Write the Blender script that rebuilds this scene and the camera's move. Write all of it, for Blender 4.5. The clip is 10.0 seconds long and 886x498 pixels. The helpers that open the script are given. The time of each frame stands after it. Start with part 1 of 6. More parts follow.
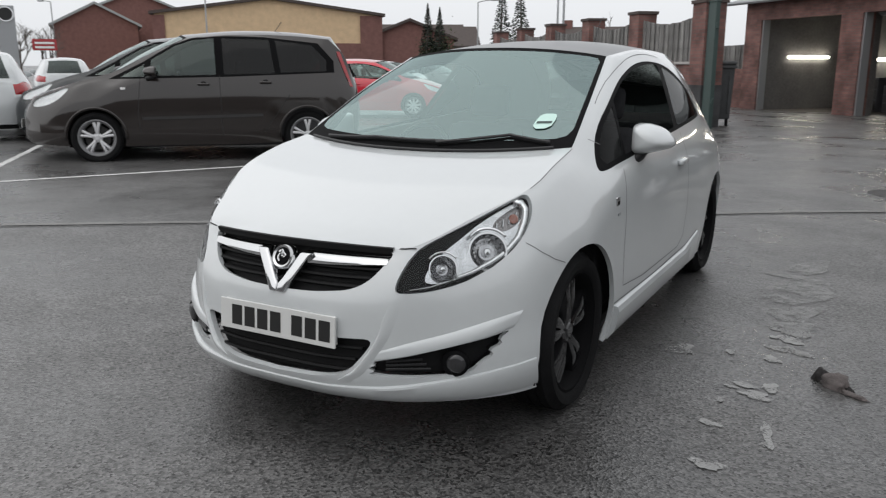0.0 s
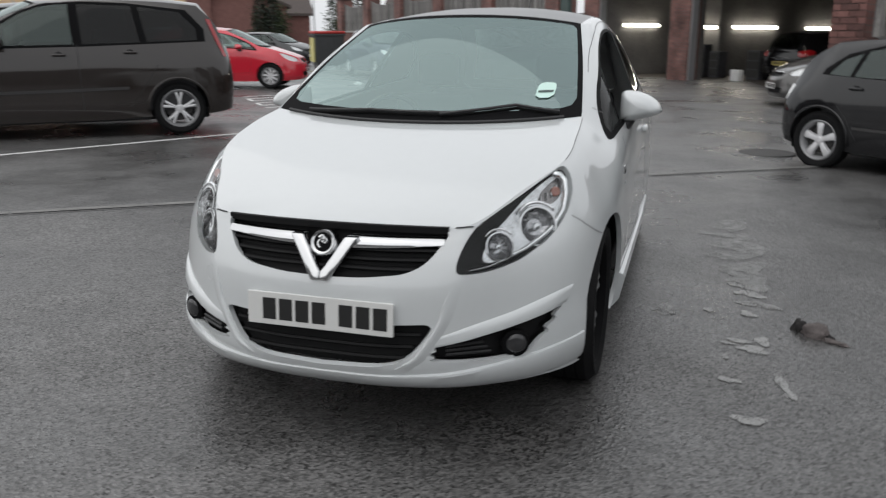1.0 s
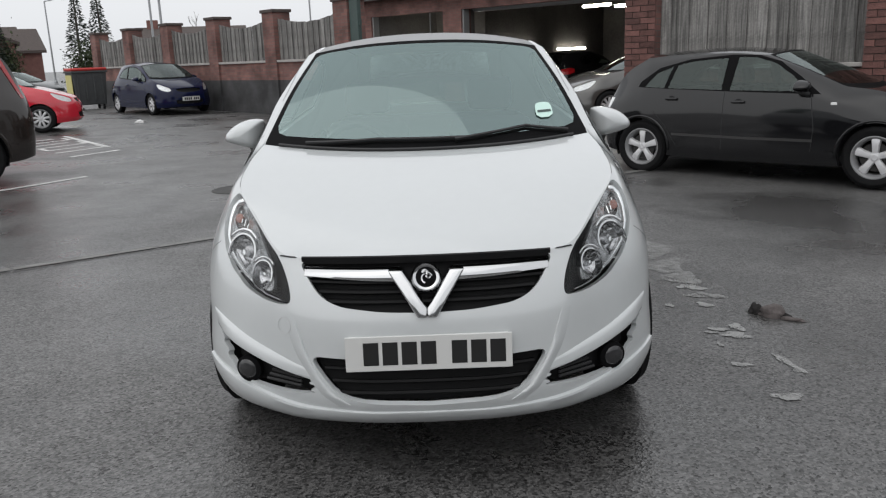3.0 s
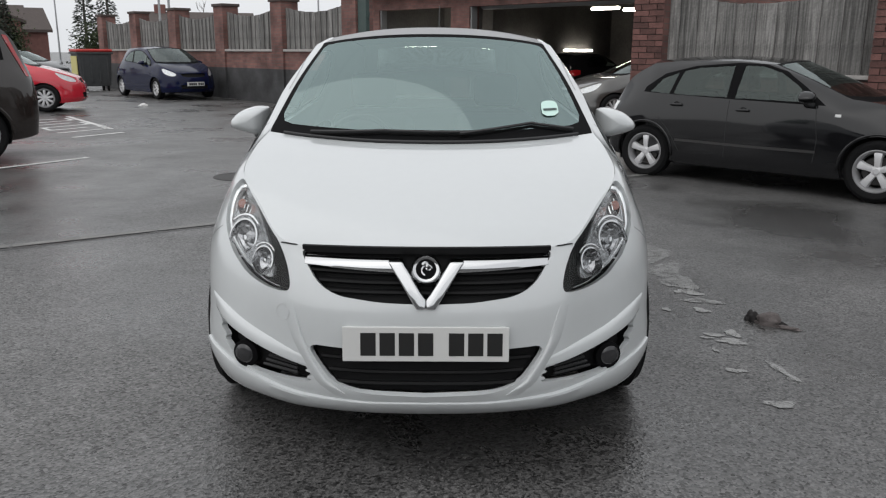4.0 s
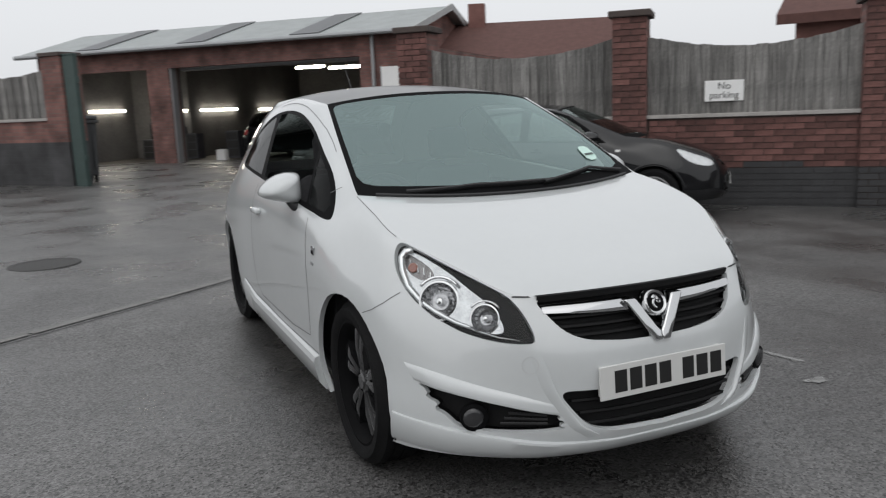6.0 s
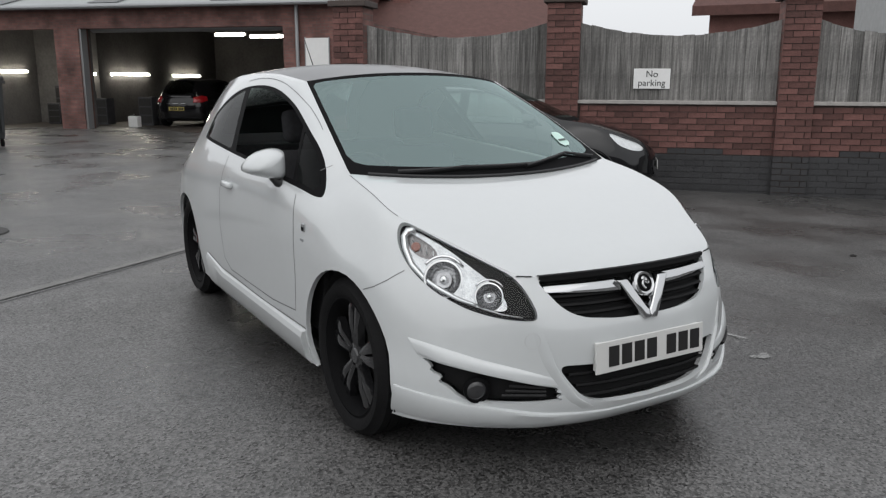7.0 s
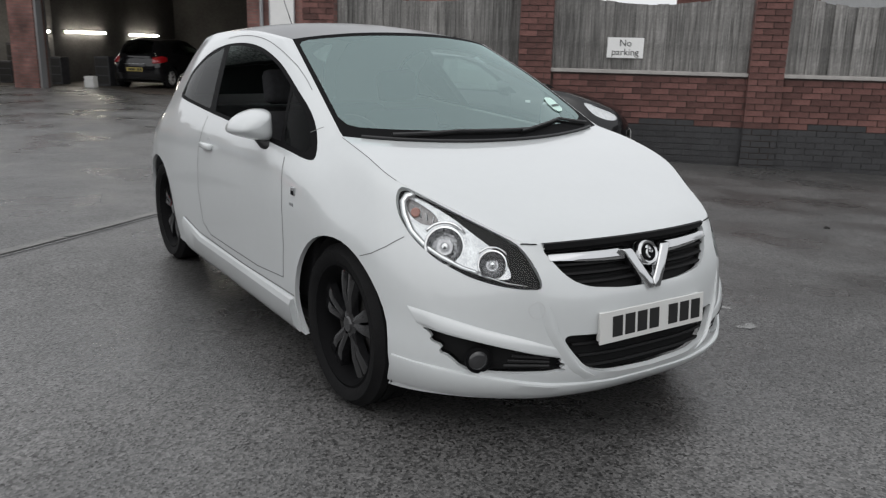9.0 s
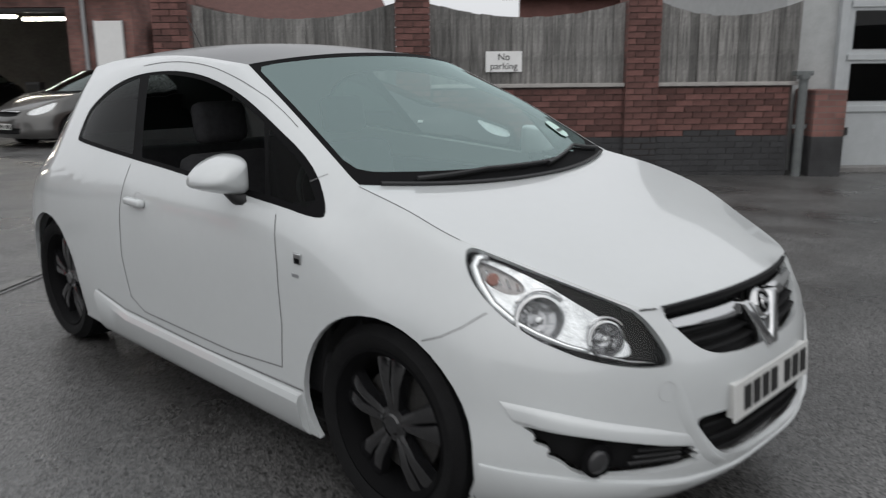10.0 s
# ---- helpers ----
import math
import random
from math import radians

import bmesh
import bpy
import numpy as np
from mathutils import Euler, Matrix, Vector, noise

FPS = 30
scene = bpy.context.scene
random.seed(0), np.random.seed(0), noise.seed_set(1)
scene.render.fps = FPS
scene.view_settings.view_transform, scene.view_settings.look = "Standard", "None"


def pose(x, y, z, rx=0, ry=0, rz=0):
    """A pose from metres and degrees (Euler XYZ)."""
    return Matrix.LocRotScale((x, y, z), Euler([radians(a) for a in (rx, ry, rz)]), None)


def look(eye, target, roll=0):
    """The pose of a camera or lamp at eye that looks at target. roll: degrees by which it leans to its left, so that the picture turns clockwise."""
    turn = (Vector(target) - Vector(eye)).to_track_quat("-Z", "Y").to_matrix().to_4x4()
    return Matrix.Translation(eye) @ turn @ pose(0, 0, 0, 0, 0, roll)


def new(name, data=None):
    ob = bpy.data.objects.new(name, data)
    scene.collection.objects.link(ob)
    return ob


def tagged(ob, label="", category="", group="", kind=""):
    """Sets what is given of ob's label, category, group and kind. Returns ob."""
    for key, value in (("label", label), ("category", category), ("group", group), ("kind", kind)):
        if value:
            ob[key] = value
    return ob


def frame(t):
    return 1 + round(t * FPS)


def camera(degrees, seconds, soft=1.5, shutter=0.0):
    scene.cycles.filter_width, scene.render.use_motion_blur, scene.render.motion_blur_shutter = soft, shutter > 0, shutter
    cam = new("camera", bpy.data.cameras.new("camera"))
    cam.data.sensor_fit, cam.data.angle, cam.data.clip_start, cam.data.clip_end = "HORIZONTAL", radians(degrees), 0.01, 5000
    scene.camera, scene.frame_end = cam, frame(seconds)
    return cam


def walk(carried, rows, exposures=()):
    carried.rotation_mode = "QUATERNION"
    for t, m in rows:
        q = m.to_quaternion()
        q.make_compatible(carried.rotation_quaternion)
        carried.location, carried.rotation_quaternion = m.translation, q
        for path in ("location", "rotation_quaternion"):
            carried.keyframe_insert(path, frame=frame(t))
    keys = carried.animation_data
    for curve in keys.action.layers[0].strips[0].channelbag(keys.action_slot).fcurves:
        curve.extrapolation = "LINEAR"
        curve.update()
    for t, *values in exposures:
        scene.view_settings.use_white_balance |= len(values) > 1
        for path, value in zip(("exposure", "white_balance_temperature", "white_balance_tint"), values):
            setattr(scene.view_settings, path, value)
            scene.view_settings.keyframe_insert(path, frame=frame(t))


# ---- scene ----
cam = camera(58.0, 10.0, soft=1.2, shutter=0.5)
PATH = [
    (0, (1.831, -2.072, 1.351), (0.885, -0.369, 0.901), -0.0),
    (0.5, (1.635, -2.116, 1.34), (0.815, -0.352, 0.876), 1.2),
    (1, (1.119, -2.238, 1.349), (0.549, -0.394, 0.826), -0.1),
    (1.5, (0.653, -2.275, 1.343), (0.278, -0.39, 0.79), -1.8),
    (2, (0.236, -2.336, 1.328), (0.125, -0.413, 0.793), -2.6),
    (2.5, (0.083, -2.332, 1.356), (0.074, -0.387, 0.889), -3.1),
    (4, (0.051, -2.344, 1.345), (0.052, -0.402, 0.868), 0.3),
    (4.5, (-0.057, -2.326, 1.341), (-0.014, -0.384, 0.863), 0.6),
    (5, (-0.625, -2.265, 1.362), (-0.399, -0.334, 0.889), -1.7),
    (5.5, (-1.165, -2.157, 1.352), (-0.716, -0.262, 0.899), -1.5),
    (6, (-1.689, -2.036, 1.368), (-0.896, -0.235, 1.012), -2.3),
    (7.5, (-2.051, -1.975, 1.417), (-1.054, -0.301, 0.966), 0.5),
    (8, (-2.071, -1.965, 1.413), (-1.077, -0.289, 0.961), 0.9),
    (8.5, (-2.085, -1.943, 1.406), (-1.07, -0.284, 0.942), 0.9),
    (9, (-2.108, -1.833, 1.381), (-1.044, -0.213, 0.886), 1.4),
    (9.5, (-2.154, -1.429, 1.389), (-0.954, 0.094, 0.902), -1.5),
    (10, (-2.283, -0.873, 1.389), (-0.9, 0.498, 0.936), -0.5),
]
walk(cam, [(t, look(eye, target, roll)) for t, eye, target, roll in PATH],
     exposures=[(0, 0.16), (2.5, 0.13), (4.5, 0.09), (6.0, 0.0), (7.5, 0.14), (8.8, 0.14), (10.0, -0.03)])

# ---- world and light ----
world = bpy.data.worlds.new("overcast_sky")
scene.world = world
world.use_nodes = True
wn, wl = world.node_tree.nodes, world.node_tree.links
sky = wn.new("ShaderNodeTexSky")
sky.sky_type, sky.sun_disc = "NISHITA", False
sky.sun_elevation, sky.sun_rotation = radians(54), radians(204)
sky.air_density, sky.dust_density, sky.ozone_density = 1.0, 4.0, 1.0
grey = wn.new("ShaderNodeHueSaturation")
grey.inputs["Saturation"].default_value = 0.12
cloud = wn.new("ShaderNodeMixRGB")
cloud.inputs["Fac"].default_value = 0.75
cloud.inputs["Color2"].default_value = (8.3, 8.5, 8.8, 1)
wl.new(sky.outputs["Color"], grey.inputs["Color"])
wl.new(grey.outputs["Color"], cloud.inputs["Color1"])
# an overcast dome is brighter overhead than at the horizon
dome, split, climb, lift = wn.new("ShaderNodeTexCoord"), wn.new("ShaderNodeSeparateXYZ"), wn.new("ShaderNodeMapRange"), wn.new("ShaderNodeMixRGB")
for key, value in (("From Min", 0.0), ("From Max", 1.0), ("To Min", 1.38), ("To Max", 1.55)):
    climb.inputs[key].default_value = value
lift.blend_type, lift.inputs["Fac"].default_value = "MULTIPLY", 1
wl.new(dome.outputs["Generated"], split.inputs[0]), wl.new(split.outputs["Z"], climb.inputs["Value"])
wl.new(cloud.outputs["Color"], lift.inputs["Color1"]), wl.new(climb.outputs["Result"], lift.inputs["Color2"])
wl.new(lift.outputs["Color"], wn["Background"].inputs["Color"])
wn["Background"].inputs["Strength"].default_value = 0.08
sun_data = bpy.data.lights.new("sun", "SUN")
sun_data.energy, sun_data.angle, sun_data.color = 0.6, radians(110), (1.0, 0.97, 0.93)
sun = new("sun", sun_data)
sun.matrix_world = look((0, 0, 20), (1.9, 1.0, 17.0))


# ---- materials ----
def material(name, color=(0.5, 0.5, 0.5), rough=0.5, metal=0.0, coat=0.0, emit=0.0, spec=0.5, vary=0.0, scale=8.0, bump=0.0, bump_scale=60.0, rough_vary=0.0, random_value=0.0):
    m = bpy.data.materials.new(name)
    m.use_nodes = True
    n, l = m.node_tree.nodes, m.node_tree.links
    b = n["Principled BSDF"]
    b.inputs["Base Color"].default_value = (*color, 1)
    b.inputs["Roughness"].default_value = rough
    b.inputs["Metallic"].default_value = metal
    b.inputs["Coat Weight"].default_value = coat
    b.inputs["Coat Roughness"].default_value = 0.04
    b.inputs["Specular IOR Level"].default_value = spec
    if emit:
        b.inputs["Emission Color"].default_value = (*color, 1)
        b.inputs["Emission Strength"].default_value = emit
    m.diffuse_color = (*color, 1)
    if not (vary or bump or rough_vary or random_value):
        return m
    co = n.new("ShaderNodeTexCoord")
    socket = b.inputs["Base Color"]
    if vary:
        t1, t2 = n.new("ShaderNodeTexNoise"), n.new("ShaderNodeTexNoise")
        t1.inputs["Scale"].default_value, t2.inputs["Scale"].default_value = scale, scale * 9
        t1.inputs["Detail"].default_value = t2.inputs["Detail"].default_value = 6
        add = n.new("ShaderNodeMath")
        l.new(co.outputs["Object"], t1.inputs["Vector"]), l.new(co.outputs["Object"], t2.inputs["Vector"])
        l.new(t1.outputs["Fac"], add.inputs[0]), l.new(t2.outputs["Fac"], add.inputs[1])
        ramp = n.new("ShaderNodeMapRange")
        ramp.inputs["From Min"].default_value, ramp.inputs["From Max"].default_value = 0.65, 1.35
        ramp.inputs["To Min"].default_value, ramp.inputs["To Max"].default_value = 1 - vary, 1 + vary
        l.new(add.outputs[0], ramp.inputs["Value"])
        mix = n.new("ShaderNodeMixRGB")
        mix.blend_type, mix.inputs["Fac"].default_value = "MULTIPLY", 1
        mix.inputs["Color1"].default_value = (*color, 1)
        l.new(ramp.outputs["Result"], mix.inputs["Color2"])
        l.new(mix.outputs["Color"], socket)
        socket = mix.inputs["Color1"]
    if random_value:
        info = n.new("ShaderNodeObjectInfo")
        geo = n.new("ShaderNodeNewGeometry")
        both = n.new("ShaderNodeMath")
        l.new(info.outputs["Random"], both.inputs[0]), l.new(geo.outputs["Random Per Island"], both.inputs[1])
        fr = n.new("ShaderNodeMath")
        fr.operation = "FRACT"
        l.new(both.outputs[0], fr.inputs[0])
        hs = n.new("ShaderNodeHueSaturation")
        hs.inputs["Color"].default_value = (*color, 1)
        mr = n.new("ShaderNodeMapRange")
        mr.inputs["To Min"].default_value, mr.inputs["To Max"].default_value = 1 - random_value, 1 + random_value
        l.new(fr.outputs[0], mr.inputs["Value"]), l.new(mr.outputs["Result"], hs.inputs["Value"])
        l.new(hs.outputs["Color"], socket)
    if bump:
        t3, bm_ = n.new("ShaderNodeTexNoise"), n.new("ShaderNodeBump")
        t3.inputs["Scale"].default_value, t3.inputs["Detail"].default_value = bump_scale, 5
        bm_.inputs["Strength"].default_value, bm_.inputs["Distance"].default_value = bump, 0.01
        l.new(co.outputs["Object"], t3.inputs["Vector"])
        l.new(t3.outputs["Fac"], bm_.inputs["Height"]), l.new(bm_.outputs["Normal"], b.inputs["Normal"])
    if rough_vary:
        t4, mr2 = n.new("ShaderNodeTexNoise"), n.new("ShaderNodeMapRange")
        t4.inputs["Scale"].default_value, t4.inputs["Detail"].default_value = scale * 0.7, 4
        mr2.inputs["From Min"].default_value, mr2.inputs["From Max"].default_value = 0.35, 0.65
        mr2.inputs["To Min"].default_value, mr2.inputs["To Max"].default_value = rough - rough_vary, rough + rough_vary
        l.new(co.outputs["Object"], t4.inputs["Vector"])
        l.new(t4.outputs["Fac"], mr2.inputs["Value"]), l.new(mr2.outputs["Result"], b.inputs["Roughness"])
    return m


def pane(name, tint, gloss=(1, 1, 1), rough=0.01, ior=1.5):
    """Thin glass: clear tint with a Fresnel reflection on top."""
    m = bpy.data.materials.new(name)
    m.use_nodes = True
    n, l = m.node_tree.nodes, m.node_tree.links
    n.remove(n["Principled BSDF"])
    tr, gl, fr, mx = n.new("ShaderNodeBsdfTransparent"), n.new("ShaderNodeBsdfGlossy"), n.new("ShaderNodeFresnel"), n.new("ShaderNodeMixShader")
    tr.inputs["Color"].default_value = (*tint, 1)
    gl.inputs["Roughness"].default_value, fr.inputs["IOR"].default_value = rough, ior
    gl.inputs["Color"].default_value = (*gloss, 1)
    l.new(fr.outputs[0], mx.inputs[0]), l.new(tr.outputs[0], mx.inputs[1]), l.new(gl.outputs[0], mx.inputs[2])
    l.new(mx.outputs[0], n["Material Output"].inputs["Surface"])
    m.diffuse_color = (*tint, 0.4)
    return m


def asphalt():
    m = material("wet_asphalt", (0.05, 0.049, 0.048), 0.5, spec=0.8)
    n, l = m.node_tree.nodes, m.node_tree.links
    b = n["Principled BSDF"]
    co = n.new("ShaderNodeTexCoord")
    def noise_tex(scale, detail=6, rough=0.6):
        t = n.new("ShaderNodeTexNoise")
        t.inputs["Scale"].default_value, t.inputs["Detail"].default_value, t.inputs["Roughness"].default_value = scale, detail, rough
        l.new(co.outputs["Object"], t.inputs["Vector"])
        return t
    def ranged(src, a, c, d, e):
        r = n.new("ShaderNodeMapRange")
        for k, v in zip(("From Min", "From Max", "To Min", "To Max"), (a, c, d, e)):
            r.inputs[k].default_value = v
        l.new(src, r.inputs["Value"])
        return r.outputs["Result"]
    def times(a, c):
        k = n.new("ShaderNodeMath")
        k.operation = "MULTIPLY"
        l.new(a, k.inputs[0]), l.new(c, k.inputs[1])
        return k.outputs[0]
    big, mid, grain = noise_tex(0.35, 5), noise_tex(2.2, 6), n.new("ShaderNodeTexVoronoi")
    grain.inputs["Scale"].default_value = 105
    l.new(co.outputs["Object"], grain.inputs["Vector"])
    sep = n.new("ShaderNodeSeparateColor")
    l.new(grain.outputs["Color"], sep.inputs["Color"])
    patch_tex = noise_tex(0.8, 4, 0.5)
    v = times(ranged(big.outputs["Fac"], 0.38, 0.62, 0.8, 1.15), ranged(mid.outputs["Fac"], 0.3, 0.7, 0.8, 1.2))
    v = times(v, ranged(patch_tex.outputs["Fac"], 0.4, 0.6, 0.88, 1.08))
    stone = ranged(sep.outputs["Red"], 0.0, 1.0, 0.25, 2.1)
    v = times(v, stone)
    mix = n.new("ShaderNodeMixRGB")
    mix.blend_type, mix.inputs["Fac"].default_value = "MULTIPLY", 1
    mix.inputs["Color1"].default_value = (0.0625, 0.061, 0.0598, 1)
    l.new(v, mix.inputs["Color2"]), l.new(mix.outputs["Color"], b.inputs["Base Color"])
    l.new(ranged(patch_tex.outputs["Fac"], 0.38, 0.62, 0.24, 0.5), b.inputs["Roughness"])
    l.new(ranged(sep.outputs["Green"], 0.0, 1.0, 0.25, 1.4), b.inputs["Specular IOR Level"])
    bp = n.new("ShaderNodeBump")
    bp.inputs["Strength"].default_value, bp.inputs["Distance"].default_value = 0.3, 0.005
    l.new(grain.outputs["Distance"], bp.inputs["Height"]), l.new(bp.outputs["Normal"], b.inputs["Normal"])
    return m


M_ASPHALT = asphalt()
M_WHITE = material("white_paint", (0.545, 0.565, 0.57), 0.28, coat=1.0, vary=0.015, scale=3)
M_ROOF = material("black_roof_paint", (0.026, 0.026, 0.028), 0.28, coat=0.2, vary=0.2, scale=6)
M_BLACKCAR = material("black_car_paint", (0.007, 0.007, 0.008), 0.07, spec=0.5)
M_BROWN = material("dark_brown_car_paint", (0.021, 0.0165, 0.0148), 0.09, spec=0.7)
M_GREY = material("grey_metallic_car_paint", (0.075, 0.073, 0.07), 0.3, 0.5, coat=1.0)
M_DKGREEN = material("dark_slate_car_paint", (0.024, 0.027, 0.029), 0.12, spec=0.55)
M_RED = material("red_car_paint", (0.52, 0.012, 0.03), 0.25, coat=1.0)
M_BLUE = material("blue_car_paint", (0.004, 0.007, 0.032), 0.1, spec=0.25)
M_SILVERCAR = material("silver_car_paint", (0.55, 0.56, 0.57), 0.3, 0.5, coat=1.0)
M_RUBBER = material("tyre_rubber", (0.0105, 0.0105, 0.011), 0.75, spec=0.1, vary=0.2, scale=20, bump=0.2, bump_scale=90)
M_PLASTIC = material("black_plastic", (0.014, 0.014, 0.015), 0.45, bump=0.08, bump_scale=300)
M_SEAM = material("dark_gap", (0.02, 0.02, 0.021), 0.8)
M_SOFTSEAM = material("shaded_panel_gap", (0.15, 0.15, 0.153), 0.7)
M_MOULD = material("dark_grey_side_moulding", (0.035, 0.034, 0.034), 0.35)
M_TRIM = material("gloss_black_trim", (0.0075, 0.0075, 0.008), 0.5, spec=0.02)
M_RECESS = material("dull_black_recess", (0.008, 0.008, 0.0085), 0.7, spec=0.2)
M_BLACKRIM = material("black_alloy", (0.012, 0.012, 0.013), 0.14, 0.1, coat=0.5, spec=0.7)
M_SILVER = material("silver_alloy", (0.66, 0.66, 0.67), 0.36, 0.35)
M_BARREL = material("shaded_rim_barrel", (0.26, 0.26, 0.265), 0.4, 0.4)
M_CHROME = material("chrome", (0.60, 0.605, 0.61), 0.10, 1.0)
M_LAMPCHROME = material("lamp_reflector", (0.80, 0.81, 0.82), 0.14, 0.8)
M_LAMPTRAY = material("bright_lamp_tray", (0.60, 0.61, 0.62), 0.16, 0.85, vary=0.25, scale=25, bump=0.25, bump_scale=45)
M_LAMPDULL = material("dull_lamp_reflector", (0.80, 0.81, 0.82), 0.22, 0.1, vary=0.2, scale=18)
M_LAMPPOCKET = material("grey_indicator_pocket", (0.22, 0.21, 0.21), 0.2, 0.7, vary=0.4, scale=60)
M_FAINT = material("faint_grey_outline", (0.50, 0.505, 0.51), 0.5)
M_LAMPDARK = material("smoked_reflector", (0.40, 0.40, 0.41), 0.10, 0.95, vary=0.3, scale=45)
M_LAMPBLACK = material("lamp_bezel_black", (0.010, 0.010, 0.011), 0.5, spec=0.12)
M_ORANGE = material("amber_lens", (0.30, 0.12, 0.09), 0.2, coat=0.5)
M_REDLENS = material("red_lens", (0.32, 0.008, 0.012), 0.15, coat=0.6)
M_PLATE = material("white_number_plate", (0.62, 0.62, 0.605), 0.35, coat=0.3)
M_PLATEYELLOW = material("yellow_number_plate", (0.5, 0.4, 0.12), 0.35)
M_INK = material("black_ink", (0.01, 0.01, 0.01), 0.5)
M_CABIN = material("dark_cabin_trim", (0.022, 0.022, 0.024), 0.8, vary=0.15)
M_SEAT = material("dark_seat_cloth", (0.03, 0.03, 0.033), 0.95, vary=0.3, scale=40)
M_GLASS = pane("windscreen_glass", (0.58, 0.71, 0.68), (0.78, 0.98, 0.965), ior=3.0)
M_SIDEGLASS = pane("side_window_glass", (0.42, 0.5, 0.48), (0.88, 1, 0.96), ior=1.65)
M_CARSCREEN = pane("parked_car_screen_glass", (0.45, 0.5, 0.49), (0.9, 1, 0.98), ior=1.7)
M_HEROGLASS = pane("lightly_tinted_glass", (0.16, 0.19, 0.18), ior=1.13)
M_DARKGLASS = pane("tinted_window_glass", (0.09, 0.10, 0.10), ior=1.36)
M_FOGGLASS = material("fog_lamp_glass", (0.035, 0.035, 0.037), 0.08, 0.1, spec=0.6)
M_LENS = pane("clear_lamp_lens", (0.97, 0.98, 0.98), ior=1.3)
M_BRICK = material("red_brick", (0.128, 0.06, 0.052), 0.85, vary=0.4, scale=9, bump=0.5, bump_scale=120, random_value=0.36)
M_BRICKFAR = material("red_brick_wall", (0.18, 0.088, 0.076), 0.9, vary=0.25, scale=3, bump=0.3, bump_scale=60)
def brick_wall(name, c1, c2, mortar):
    m = material(name, c1, 0.88)
    n, l = m.node_tree.nodes, m.node_tree.links
    b = n["Principled BSDF"]
    co, sp, ad, cb, br = n.new("ShaderNodeTexCoord"), n.new("ShaderNodeSeparateXYZ"), n.new("ShaderNodeMath"), n.new("ShaderNodeCombineXYZ"), n.new("ShaderNodeTexBrick")
    l.new(co.outputs["Object"], sp.inputs[0]), l.new(sp.outputs["X"], ad.inputs[0]), l.new(sp.outputs["Y"], ad.inputs[1])
    l.new(ad.outputs[0], cb.inputs["X"]), l.new(sp.outputs["Z"], cb.inputs["Y"]), l.new(cb.outputs[0], br.inputs["Vector"])
    br.inputs["Color1"].default_value, br.inputs["Color2"].default_value, br.inputs["Mortar"].default_value = (*c1, 1), (*c2, 1), (*mortar, 1)
    for k, v in (("Scale", 1.0), ("Brick Width", 0.225), ("Row Height", 0.075), ("Mortar Size", 0.006), ("Mortar Smooth", 0.2), ("Bias", -0.1)):
        br.inputs[k].default_value = v
    tx, mr, mx, bp = n.new("ShaderNodeTexNoise"), n.new("ShaderNodeMapRange"), n.new("ShaderNodeMixRGB"), n.new("ShaderNodeBump")
    tx.inputs["Scale"].default_value, tx.inputs["Detail"].default_value = 1.6, 7
    mr.inputs["From Min"].default_value, mr.inputs["From Max"].default_value, mr.inputs["To Min"].default_value, mr.inputs["To Max"].default_value = 0.3, 0.7, 0.45, 1.35
    mx.blend_type, mx.inputs["Fac"].default_value = "MULTIPLY", 1
    l.new(co.outputs["Object"], tx.inputs["Vector"]), l.new(tx.outputs["Fac"], mr.inputs["Value"])
    l.new(br.outputs["Color"], mx.inputs["Color1"]), l.new(mr.outputs["Result"], mx.inputs["Color2"]), l.new(mx.outputs["Color"], b.inputs["Base Color"])
    bp.inputs["Strength"].default_value, bp.inputs["Distance"].default_value, bp.invert = 0.5, 0.006, True
    l.new(br.outputs["Fac"], bp.inputs["Height"]), l.new(bp.outputs["Normal"], b.inputs["Normal"])
    return m


M_BRICKWALL = brick_wall("brickwork", (0.215, 0.103, 0.088), (0.14, 0.072, 0.064), (0.13, 0.105, 0.095))
M_BRICKDARK = brick_wall("painted_brickwork", (0.055, 0.055, 0.057), (0.048, 0.048, 0.05), (0.05, 0.05, 0.052))
M_MORTAR = material("grey_mortar", (0.07, 0.052, 0.047), 0.95, vary=0.2, scale=20, bump=0.4, bump_scale=150)
M_DARKPAINT = material("dark_grey_wall_paint", (0.038, 0.038, 0.04), 0.75, vary=0.3, scale=4, bump=0.4, bump_scale=40, random_value=0.12)
M_COPING = material("pale_coping_stone", (0.36, 0.34, 0.325), 0.85, vary=0.2, scale=9, bump=0.3)

